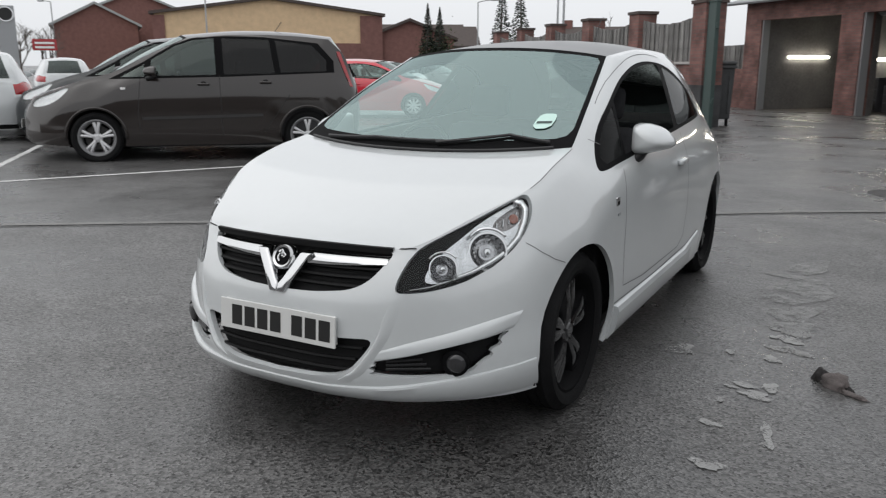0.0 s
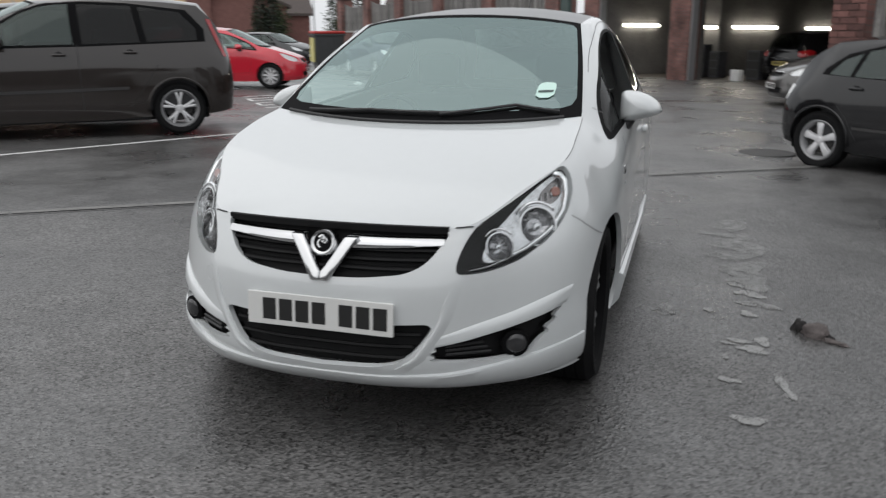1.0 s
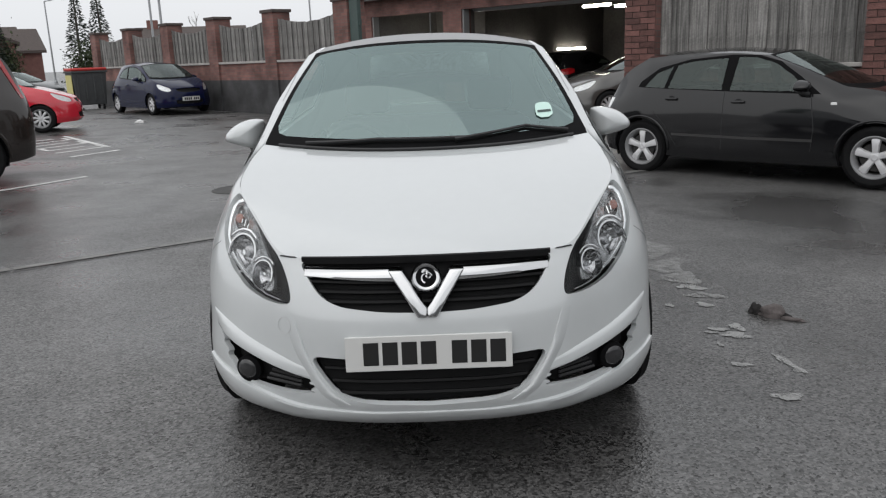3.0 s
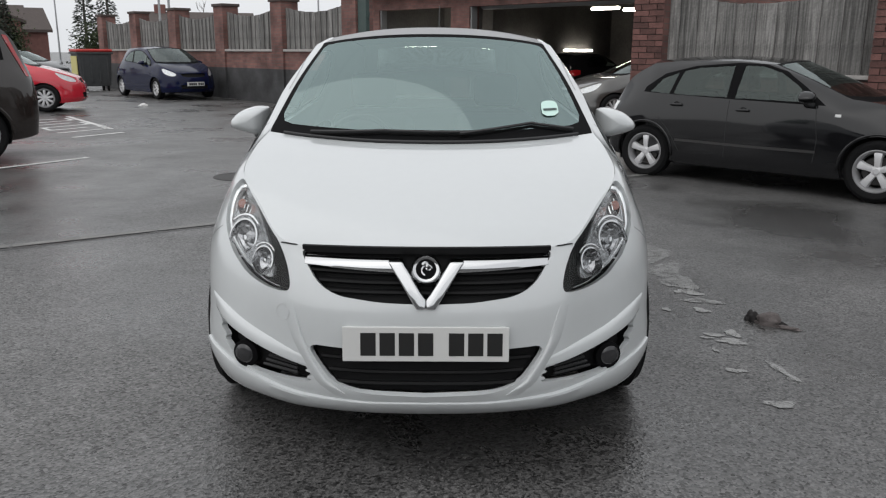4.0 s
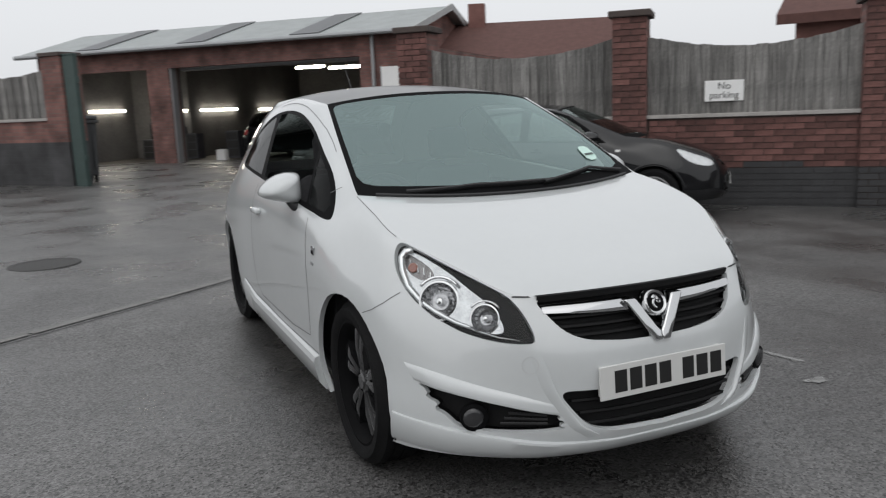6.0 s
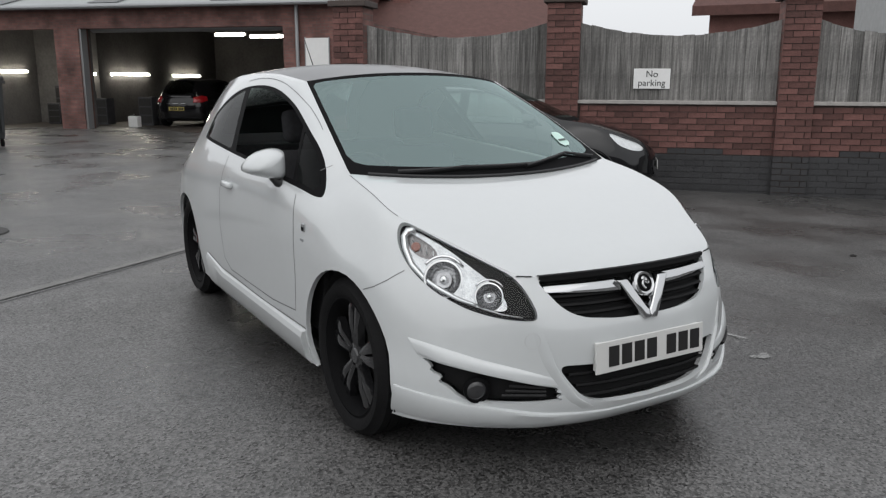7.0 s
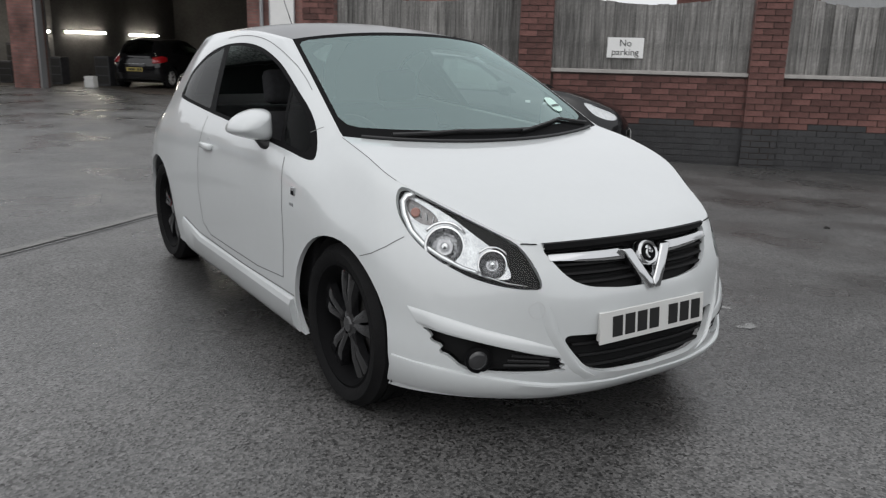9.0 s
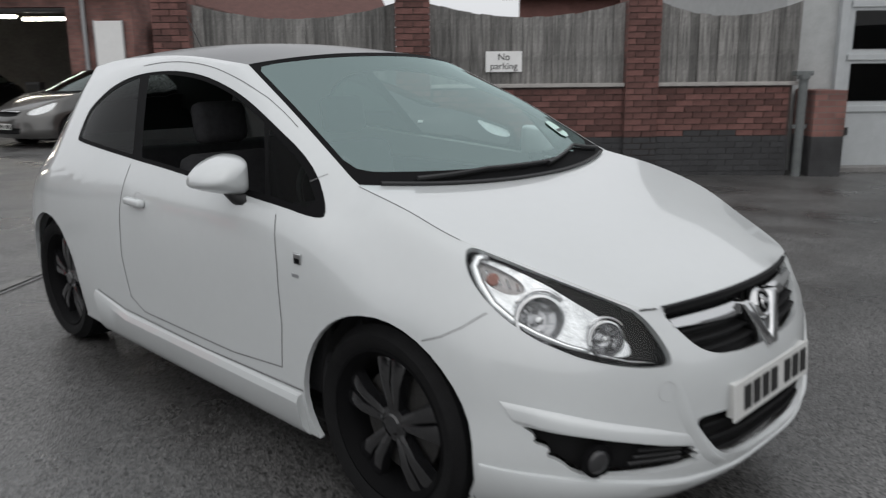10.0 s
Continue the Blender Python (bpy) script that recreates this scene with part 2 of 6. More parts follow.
def fence_wood():
    """Weathered boards: long grain streaks, knots and a tone of its own for each board."""
    m = material("weathered_fence_wood", (0.172, 0.167, 0.16), 0.85, vary=0.3, scale=5, random_value=0.35)
    n, l = m.node_tree.nodes, m.node_tree.links
    b = n["Principled BSDF"]
    co, mp, grain, mr, mx, bp = n.new("ShaderNodeTexCoord"), n.new("ShaderNodeMapping"), n.new("ShaderNodeTexNoise"), n.new("ShaderNodeMapRange"), n.new("ShaderNodeMixRGB"), n.new("ShaderNodeBump")
    info, shift = n.new("ShaderNodeObjectInfo"), n.new("ShaderNodeVectorMath")
    shift.operation = "ADD"
    l.new(co.outputs["Object"], shift.inputs[0]), l.new(info.outputs["Location"], shift.inputs[1])
    mp.inputs["Scale"].default_value = (55, 55, 2.2)
    l.new(shift.outputs[0], mp.inputs["Vector"]), l.new(mp.outputs["Vector"], grain.inputs["Vector"])
    grain.inputs["Scale"].default_value, grain.inputs["Detail"].default_value = 1.0, 6
    for k, v in (("From Min", 0.32), ("From Max", 0.68), ("To Min", 0.5), ("To Max", 1.4)):
        mr.inputs[k].default_value = v
    l.new(grain.outputs["Fac"], mr.inputs["Value"])
    mx.blend_type, mx.inputs["Fac"].default_value = "MULTIPLY", 1
    l.new(b.inputs["Base Color"].links[0].from_socket, mx.inputs["Color1"]), l.new(mr.outputs["Result"], mx.inputs["Color2"])
    l.new(mx.outputs["Color"], b.inputs["Base Color"])
    bp.inputs["Strength"].default_value, bp.inputs["Distance"].default_value = 0.5, 0.004
    l.new(grain.outputs["Fac"], bp.inputs["Height"]), l.new(bp.outputs["Normal"], b.inputs["Normal"])
    return m


M_FENCE = fence_wood()
M_GREEN = material("dark_green_steel", (0.035, 0.06, 0.055), 0.45, vary=0.15)
M_CONCRETE = material("worn_concrete", (0.20, 0.195, 0.19), 0.8, vary=0.25, scale=12, bump=0.3)
M_CHANNEL = material("dirty_channel_concrete", (0.15, 0.147, 0.142), 0.55, vary=0.35, scale=9, bump=0.4)
M_YARDWALL = material("grey_wall_render", (0.22, 0.22, 0.22), 0.85, vary=0.2, scale=1.5, bump=0.2)
M_LINE = material("worn_white_line_paint", (0.55, 0.55, 0.54), 0.7, vary=0.35, scale=10)

def worn_film(name, color, lo, hi, most):
    """Dried paint worn through to the asphalt between the stones."""
    m = material(name, color, 0.6, vary=0.3, scale=16)
    n, l = m.node_tree.nodes, m.node_tree.links
    co, coarse, fine, add, mr = n.new("ShaderNodeTexCoord"), n.new("ShaderNodeTexNoise"), n.new("ShaderNodeTexNoise"), n.new("ShaderNodeMath"), n.new("ShaderNodeMapRange")
    for t, k in ((coarse, 14.0), (fine, 110.0)):
        t.inputs["Scale"].default_value, t.inputs["Detail"].default_value = k, 4
        l.new(co.outputs["Object"], t.inputs["Vector"])
    l.new(coarse.outputs["Fac"], add.inputs[0]), l.new(fine.outputs["Fac"], add.inputs[1])
    for k, v in (("From Min", lo), ("From Max", hi), ("To Min", 0.0), ("To Max", most)):
        mr.inputs[k].default_value = v
    l.new(add.outputs[0], mr.inputs["Value"]), l.new(mr.outputs["Result"], n["Principled BSDF"].inputs["Alpha"])
    return m


M_SPLASH = worn_film("pale_paint_spill", (0.27, 0.27, 0.265), 0.72, 0.98, 0.95)
M_SMEAR = worn_film("faint_dried_spill", (0.25, 0.25, 0.245), 0.76, 1.06, 0.8)
M_IRON = material("cast_iron_cover", (0.022, 0.021, 0.02), 0.6, 0.0, vary=0.2, bump=0.4)
M_RAG = material("dirty_brown_rag", (0.115, 0.10, 0.097), 0.95, vary=0.4, scale=30, bump=0.4)
M_RAGDARK = material("dark_rag", (0.02, 0.018, 0.018), 0.9, vary=0.3, scale=30)
M_SHEET = material("grey_sheet_roof", (0.30, 0.32, 0.32), 0.55, vary=0.15, scale=2)
M_ROOFLIGHT = material("dark_rooflight", (0.07, 0.075, 0.08), 0.4, vary=0.1)
M_INNER = material("workshop_wall_paint", (0.13, 0.125, 0.12), 0.8, vary=0.25, scale=1.5)
M_INNERFLOOR = material("oily_workshop_floor", (0.06, 0.05, 0.043), 0.55, vary=0.4, scale=1.5)
M_TUBE = material("fluorescent_tube", (1.0, 0.93, 0.8), 0.5, emit=18.0)
M_STEEL = material("galvanised_steel", (0.35, 0.36, 0.37), 0.5, 0.6)
M_SIGN = material("white_sign_board", (0.78, 0.78, 0.77), 0.5, vary=0.04)
M_BIN = material("dark_grey_bin_plastic", (0.05, 0.053, 0.055), 0.6, vary=0.2)
M_BINRED = material("red_bin_lid", (0.42, 0.03, 0.025), 0.5)
M_BINYELLOW = material("pale_yellow_label", (0.55, 0.5, 0.2), 0.6)
M_BUFF = material("buff_brick", (0.62, 0.45, 0.28), 0.9, vary=0.15, scale=2, bump=0.2)
M_TILE = material("dark_roof_tile", (0.07, 0.055, 0.05), 0.85, vary=0.25, scale=6, bump=0.4)
M_TILERED = material("red_roof_tile", (0.10, 0.047, 0.04), 0.85, vary=0.25, scale=6, bump=0.4)
M_BARK = material("grey_bark", (0.09, 0.075, 0.065), 0.95, vary=0.3)
M_NEEDLE = material("dark_conifer_needles", (0.035, 0.046, 0.034), 0.9, random_value=0.4)
M_LEAF = material("evergreen_leaves", (0.04, 0.055, 0.022), 0.8, random_value=0.4)
M_DOORWHITE = material("pale_grey_door_paint", (0.42, 0.44, 0.45), 0.5, vary=0.08)
M_PIPE = material("weathered_grey_pipe", (0.13, 0.14, 0.14), 0.6, vary=0.25, scale=10)
M_PALEWALL = material("pale_render", (0.40, 0.41, 0.41), 0.8, vary=0.12)
M_STICKER = material("pale_green_tax_disc", (0.55, 0.75, 0.68), 0.5)
M_ALARM = material("workshop_clutter", (0.06, 0.06, 0.065), 0.7, vary=0.4, scale=5)


# ---- building tools ----
def mesh_of(bm, name, mat=None, smooth=False, angle=None):
    me = bpy.data.meshes.new(name)
    bm.normal_update()
    bm.to_mesh(me)
    bm.free()
    if mat:
        me.materials.append(mat)
    if smooth:
        me.shade_smooth()
        if angle:
            me.set_sharp_from_angle(angle=radians(angle))
    return me


def part(name, bm, mat, parent=None, label="", smooth=False, angle=None, m=None):
    ob = new(name, mesh_of(bm, name, mat, smooth, angle))
    if m is not None:
        ob.matrix_basis = m
    if parent:
        ob.parent = parent
    if label:
        ob["label"] = label
    return ob


def shared(name, me, parent, m):
    ob = new(name, me)
    ob.matrix_basis = m
    ob.parent = parent
    return ob


def thing(name, label, category, m=None, group="", kind=""):
    ob = tagged(new(name), label, category, group, kind)
    if m is not None:
        ob.matrix_basis = m
    return ob


def box(bm, x0, x1, y0, y1, z0, z1, bevel=0.0, m=None):
    r = bmesh.ops.create_cube(bm, size=1, matrix=Matrix.LocRotScale(((x0 + x1) / 2, (y0 + y1) / 2, (z0 + z1) / 2), None, (abs(x1 - x0), abs(y1 - y0), abs(z1 - z0))))
    vs = r["verts"]
    if bevel:
        es = list({e for v in vs for e in v.link_edges})
        vs = bmesh.ops.bevel(bm, geom=es, offset=bevel, segments=2, affect="EDGES", profile=0.5)["verts"]
        vs = list({v for v in vs})
    if m is not None:
        bmesh.ops.transform(bm, matrix=m, verts=vs if not bevel else list({v for v in vs}))
    return bm


def boxed(x0, x1, y0, y1, z0, z1, bevel=0.0):
    bm = bmesh.new()
    box(bm, x0, x1, y0, y1, z0, z1, bevel)
    return bm


def lathe(profile, n=32, axis="X", bm=None, close=False, cap=False):
    """Turn (radius, along) pairs about an axis."""
    bm = bm or bmesh.new()
    rings = []
    for r, a in profile:
        ring = []
        for i in range(n):
            t = 2 * math.pi * i / n
            c, s = r * math.cos(t), r * math.sin(t)
            ring.append(bm.verts.new({"X": (a, c, s), "Y": (s, a, c), "Z": (c, s, a)}[axis]))
        rings.append(ring)
    pairs = list(zip(rings, rings[1:])) + ([(rings[-1], rings[0])] if close else [])
    for p, q in pairs:
        for i in range(n):
            j = (i + 1) % n
            bm.faces.new((p[i], p[j], q[j], q[i]))
    if cap:
        for ring in (rings[0], rings[-1]):
            if (ring[0].co - ring[n // 2].co).length > 1e-4:
                bm.faces.new(ring)
    bmesh.ops.recalc_face_normals(bm, faces=bm.faces)
    return bm


def prism(poly, a0, a1, axis="Y", bm=None):
    """Extrude a 2D outline between a0 and a1 along an axis."""
    bm = bm or bmesh.new()
    put = {"X": lambda p, a: (a, p[0], p[1]), "Y": lambda p, a: (p[0], a, p[1]), "Z": lambda p, a: (p[0], p[1], a)}[axis]
    va, vb = [bm.verts.new(put(p, a0)) for p in poly], [bm.verts.new(put(p, a1)) for p in poly]
    fs = [bm.faces.new(va), bm.faces.new(vb[::-1])]
    for i in range(len(poly)):
        j = (i + 1) % len(poly)
        fs.append(bm.faces.new((va[j], va[i], vb[i], vb[j])))
    bmesh.ops.recalc_face_normals(bm, faces=fs)
    return bm


def tube(points, r, n=8, bm=None, r_end=None):
    """A round bar along a line of points."""
    bm = bm or bmesh.new()
    pts = [Vector(p) for p in points]
    rings = []
    for i, p in enumerate(pts):
        d = (pts[min(i + 1, len(pts) - 1)] - pts[max(i - 1, 0)]).normalized()
        a = d.orthogonal().normalized() if i == 0 else (side - d * side.dot(d)).normalized()
        side = a
        b = d.cross(a)
        k = r + ((r_end if r_end is not None else r) - r) * i / max(1, len(pts) - 1)
        rings.append([bm.verts.new(p + (a * math.cos(2 * math.pi * j / n) + b * math.sin(2 * math.pi * j / n)) * k) for j in range(n)])
    for p, q in zip(rings, rings[1:]):
        for j in range(n):
            bm.faces.new((p[j], p[(j + 1) % n], q[(j + 1) % n], q[j]))
    bm.faces.new(rings[0][::-1]), bm.faces.new(rings[-1])
    return bm


def chaikin(poly, rounds=2):
    for _ in range(rounds):
        out = []
        for i, p in enumerate(poly):
            q = poly[(i + 1) % len(poly)]
            out.append(tuple(0.75 * a + 0.25 * b for a, b in zip(p, q)))
            out.append(tuple(0.25 * a + 0.75 * b for a, b in zip(p, q)))
        poly = out
    return poly


def sstep(a, b, x):
    t = min(1.0, max(0.0, (x - a) / (b - a)))
    return t * t * (3 - 2 * t)


def ground_z(x, y):
    """The yard falls gently towards the right-hand wall and the far end."""
    tilt = -0.0135 * min(0.0, max(-10.0, x) + 1) if x < 0 else -0.022 * max(0.0, min(9.0, x) - 1)
    return tilt - 0.003 * max(0.0, min(y, 40.0) - 3) - 0.02 * max(0.0, min(y, 38.0) - 24)


WALL_N, WALL_U = Vector((0.69, 0.7238, 0)), Vector((0.7238, -0.69, 0))


def wall_frame(off, s=0.0, z=0.0):
    """Local x runs along the yard's boundary, y away from the yard, z up."""
    m = Matrix((WALL_U, WALL_N, (0, 0, 1))).transposed().to_4x4()
    m.translation = WALL_U * s + WALL_N * off + Vector((0, 0, z))
    return m


# ---- cars: a body lofted through cross-sections ----
# Each section runs from the sill or bumper lip up to the bonnet, screen or roof edge.
SECTIONS = []


def section(*points):
    SECTIONS.append(points)


section((0, .05, .205), (0, -.004, .29), (0, .004, .43), (0, .014, .55), (0, .045, .63), (0, .075, .69), (0, .092, .722), (0, .10, .742))  # nose, middle
section((.2, .06, .205), (.2, .004, .29), (.2, .012, .43), (.2, .022, .55), (.2, .053, .63), (.2, .085, .69), (.2, .104, .722), (.2, .115, .742))  # nose
section((.39, .105, .205), (.385, .052, .29), (.385, .058, .43), (.385, .068, .55), (.385, .092, .62), (.388, .128, .685), (.39, .148, .715), (.39, .16, .737))  # grille end
section((.50, .16, .203), (.50, .112, .295), (.49, .112, .43), (.485, .118, .55), (.48, .132, .62), (.48, .165, .69), (.482, .19, .735), (.482, .205, .757))  # inner headlight
section((.67, .30, .20), (.685, .275, .30), (.675, .275, .43), (.66, .285, .55), (.64, .295, .63), (.615, .33, .71), (.601, .379, .788), (.589, .409, .831))  # headlight
section((.787, .50, .19), (.818, .488, .318), (.808, .49, .45), (.803, .495, .57), (.79, .505, .66), (.765, .535, .75), (.724, .583, .852), (.690, .620, .902))  # front corner
section((.85, .83, .19), (.862, .83, .32), (.864, .83, .45), (.862, .83, .6), (.852, .83, .70), (.815, .84, .80), (.752, .85, .918), (.702, .85, .970))  # front axle
section((.84, 1.15, .18), (.866, 1.12, .32), (.872, 1.12, .45), (.872, 1.12, .60), (.868, 1.12, .74), (.84, 1.12, .86), (.755, 1.105, .955), (.69, 1.083, 1.016))  # bonnet end
section((.84, 1.55, .18), (.868, 1.5, .32), (.874, 1.5, .45), (.876, 1.5, .62), (.87, 1.5, .78), (.833, 1.5, .945), (.705, 1.49, 1.165), (.632, 1.48, 1.215))  # screen pillar
section((.84, 1.95, .18), (.87, 1.95, .32), (.876, 1.95, .45), (.878, 1.95, .62), (.87, 1.95, .80), (.828, 1.95, .965), (.632, 1.93, 1.348), (.560, 1.884, 1.391))  # screen top
section((.84, 2.45, .18), (.87, 2.45, .32), (.876, 2.45, .45), (.878, 2.45, .62), (.87, 2.45, .82), (.818, 2.45, .995), (.620, 2.42, 1.384), (.556, 2.4, 1.43))  # middle of the door
section((.85, 2.9, .2), (.876, 2.9, .34), (.884, 2.9, .47), (.886, 2.9, .62), (.876, 2.9, .82), (.80, 2.95, 1.03), (.645, 2.97, 1.315), (.545, 3.0, 1.42))  # rear seat
section((.83, 3.33, .2), (.868, 3.33, .34), (.876, 3.33, .47), (.876, 3.33, .62), (.862, 3.33, .82), (.76, 3.33, 1.03), (.62, 3.36, 1.26), (.51, 3.42, 1.385))  # roof end
section((.80, 3.62, .22), (.84, 3.62, .36), (.845, 3.62, .5), (.84, 3.62, .65), (.81, 3.60, .82), (.70, 3.60, .98), (.60, 3.63, 1.12), (.53, 3.68, 1.20))  # tail
section((.70, 3.83, .25), (.74, 3.84, .38), (.74, 3.85, .52), (.735, 3.85, .66), (.70, 3.83, .80), (.64, 3.82, .88), (.60, 3.81, .93), (.57, 3.80, .97))  # rear corner
section((.35, 3.93, .27), (.37, 3.95, .40), (.37, 3.96, .54), (.37, 3.95, .66), (.37, 3.93, .78), (.37, 3.91, .86), (.37, 3.89, .91), (.36, 3.88, .95))  # tailgate
section((0, 3.94, .27), (0, 3.965, .40), (0, 3.97, .54), (0, 3.96, .66), (0, 3.94, .78), (0, 3.92, .86), (0, 3.90, .91), (0, 3.89, .95))  # tailgate, middle
# The centre line of bonnet, screen, roof and tailgate: y, z at each section.
CENTRE = [(.10, .742), (.135, .762), (.19, .787), (.25, .808), (.42, .865), (.63, .925), (.79, .963), (.91, .985), (1.33, 1.225), (1.78, 1.435),
          (2.4, 1.485), (3.0, 1.475), (3.5, 1.425), (3.72, 1.2), (3.86, .97), (3.88, .955), (3.89, .95)]
U_KNOTS = np.array([0, .2, .39, .51, .72, .95, 1.28, 1.58, 1.97, 2.4, 2.9, 3.4, 3.85, 4.15, 4.4, 4.8, 5.17])
CREASES = (7, 9, 12)
V_KNOTS = np.array([0, .13, .27, .41, .53, .68, .85, 1.0])


def spline_weights(knots, x, creases=()):
    """Cubic Hermite weights of each knot at the places x."""
    k = np.array(knots, float)
    n = len(k)
    x = np.clip(np.asarray(x, float), k[0], k[-1])
    i = np.clip(np.searchsorted(k, x, side="right") - 1, 0, n - 2)
    h = k[i + 1] - k[i]
    t = (x - k[i]) / h
    rows = np.arange(len(x))
    w = np.zeros((len(x), n))
    slope = np.zeros((n, n))
    for j in range(n):
        a, b = max(j - 1, 0), min(j + 1, n - 1)
        slope[j, b] += 1 / (k[b] - k[a])
        slope[j, a] -= 1 / (k[b] - k[a])
    before = slope.copy()
    for j in creases:
        slope[j], before[j] = 0, 0
        slope[j, j + 1], slope[j, j] = 1 / (k[j + 1] - k[j]), -1 / (k[j + 1] - k[j])
        before[j, j], before[j, j - 1] = 1 / (k[j] - k[j - 1]), -1 / (k[j] - k[j - 1])
    w[rows, i] += 2 * t ** 3 - 3 * t ** 2 + 1
    w[rows, i + 1] += -2 * t ** 3 + 3 * t ** 2
    w += (t ** 3 - 2 * t ** 2 + t)[:, None] * h[:, None] * slope[i]
    w += (t ** 3 - t ** 2)[:, None] * h[:, None] * before[i + 1]
    return w


class Shell:
    """The lofted body of one car; shape maps section points to that car's own proportions."""

    def __init__(self, shape=None):
        f = shape or (lambda x, y, z: (x, y, z))
        self.net = np.array([[f(*p) for p in s] for s in SECTIONS], float)
        self.mid = np.array([f(0, *c) for c in CENTRE], float)
        self.crown = 2.3
        gu, gv = np.meshgrid(np.linspace(0, U_KNOTS[-1], 330), np.linspace(0, 1, 90), indexing="ij")
        self.guv = np.c_[gu.ravel(), gv.ravel()]
        self.gp = self.side(self.guv)

    def side(self, uv):
        uv = np.asarray(uv, float).reshape(-1, 2)
        wu = spline_weights(U_KNOTS, uv[:, 0], CREASES)
        wv = spline_weights(V_KNOTS, uv[:, 1])
        p = np.einsum("ni,nj,ijk->nk", wu, wv, self.net)
        # level tangents across the centre planes
        p[:, 0] = np.maximum(p[:, 0], 0)
        return p

    def top(self, uw):
        uw = np.asarray(uw, float).reshape(-1, 2)
        wu = spline_weights(U_KNOTS, uw[:, 0], CREASES)
        e, c = wu @ self.net[:, -1], wu @ self.mid
        w = uw[:, 1]
        return np.c_[e[:, 0] * w, c[:, 1] + (e[:, 1] - c[:, 1]) * w ** 2, c[:, 2] + (e[:, 2] - c[:, 2]) * w ** self.crown]

    def find(self, pts, weight=(1, 1, 1)):
        """The (u, v) of the body's points nearest to these."""
        wt = np.array(weight, float)
        out = []
        for p in pts:
            i = int(np.argmin((((self.gp - np.array(p)) * wt) ** 2).sum(1)))
            best, step = self.guv[i].copy(), np.array([0.012, 0.009])
            for _ in range(7):
                g = np.array([(a, b) for a in (-1, -.5, 0, .5, 1) for b in (-1, -.5, 0, .5, 1)]) * step + best
                g[:, 0] = np.clip(g[:, 0], 0, U_KNOTS[-1])
                g[:, 1] = np.clip(g[:, 1], 0, 1)
                best = g[int(np.argmin((((self.side(g) - np.array(p)) * wt) ** 2).sum(1)))]
                step = step * 0.5
            out.append((float(best[0]), float(best[1])))
        return out


from mathutils.geometry import delaunay_2d_cdt


def cut(us, vs, polys, su=1.0, sv=1.0):
    """Triangulate a grid with outlines cut into it: points and, for each triangle, the last outline that holds it (or -1)."""
    pts = [(a, b) for a in us for b in vs]
    faces = []
    for poly in polys:
        poly = [p for i, p in enumerate(poly) if math.dist(p, poly[i - 1]) > 2e-4]
        if sum(p[0] * q[1] - q[0] * p[1] for p, q in zip(poly, poly[1:] + poly[:1])) < 0:
            poly = poly[::-1]
        k = len(pts)
        pts += poly
        faces.append(list(range(k, k + len(poly))))
    vv, _, ff, _, _, of = delaunay_2d_cdt([Vector((a * su, b * sv)) for a, b in pts], [], faces, 0, 1e-5)
    uv = np.array([(v.x / su, v.y / sv) for v in vv])
    return uv, ff, [max(o) if o else -1 for o in of]


def densify(poly, step=0.02, closed=True):
    out = []
    for i in range(len(poly) if closed else len(poly) - 1):
        a, b = np.array(poly[i], float), np.array(poly[(i + 1) % len(poly)], float)
        k = max(1, int(np.linalg.norm(b - a) / step))
        out += [tuple(a + (b - a) * j / k) for j in range(k)]
    return out if closed else out + [tuple(poly[-1])]


def mirrored(p):
    q = np.array(p, float)
    q[:, 0] *= -1
    return q


def patch(points, faces, sides=(1, -1), sink=0.0, rim=0.0):
    """A bmesh of a half-car patch on one or both sides; sink moves it inwards, rim turns its edges inwards."""
    bm = bmesh.new()
    for s in sides:
        p = points if s == 1 else mirrored(points)
        used = sorted({i for f in faces for i in f})
        at = {i: bm.verts.new(p[i]) for i in used}
        made = []
        for f in faces:
            loop = [at[i] for i in f]
            try:
                made.append(bm.faces.new(loop if s == 1 else loop[::-1]))
            except ValueError:
                pass
    bmesh.ops.remove_doubles(bm, verts=bm.verts, dist=0.0004)
    flip_out(bm)
    bm.normal_update()
    if sink:
        moves = {v: v.normal * -sink for v in bm.verts}
        for v, d in moves.items():
            v.co += d
    if rim:
        edge = [e for e in bm.edges if e.is_boundary and max(abs(v.co.x) for v in e.verts) > 0.004]
        normals = {v: v.normal.copy() for e in edge for v in e.verts}
        r = bmesh.ops.extrude_edge_only(bm, edges=edge)["geom"]
        fresh = [g for g in r if isinstance(g, bmesh.types.BMVert)]
        for v in fresh:
            near = min((o for e in v.link_edges for o in e.verts if o in normals), key=lambda o: (o.co - v.co).length)
            v.co -= normals[near] * rim
    bm.normal_update()
    return bm


def flip_out(bm):
    """Turn all faces away from the car's middle."""
    bm.normal_update()
    total = sum(f.normal.dot(f.calc_center_median() - Vector((0, 2.0, 0.6))) * f.calc_area() for f in bm.faces)
    if total < 0:
        bmesh.ops.reverse_faces(bm, faces=bm.faces)
    return bm


def ring_at(y, z, r, n=40):
    return [(0.8, y + r * math.cos(2 * math.pi * i / n), z + r * math.sin(2 * math.pi * i / n)) for i in range(n)]


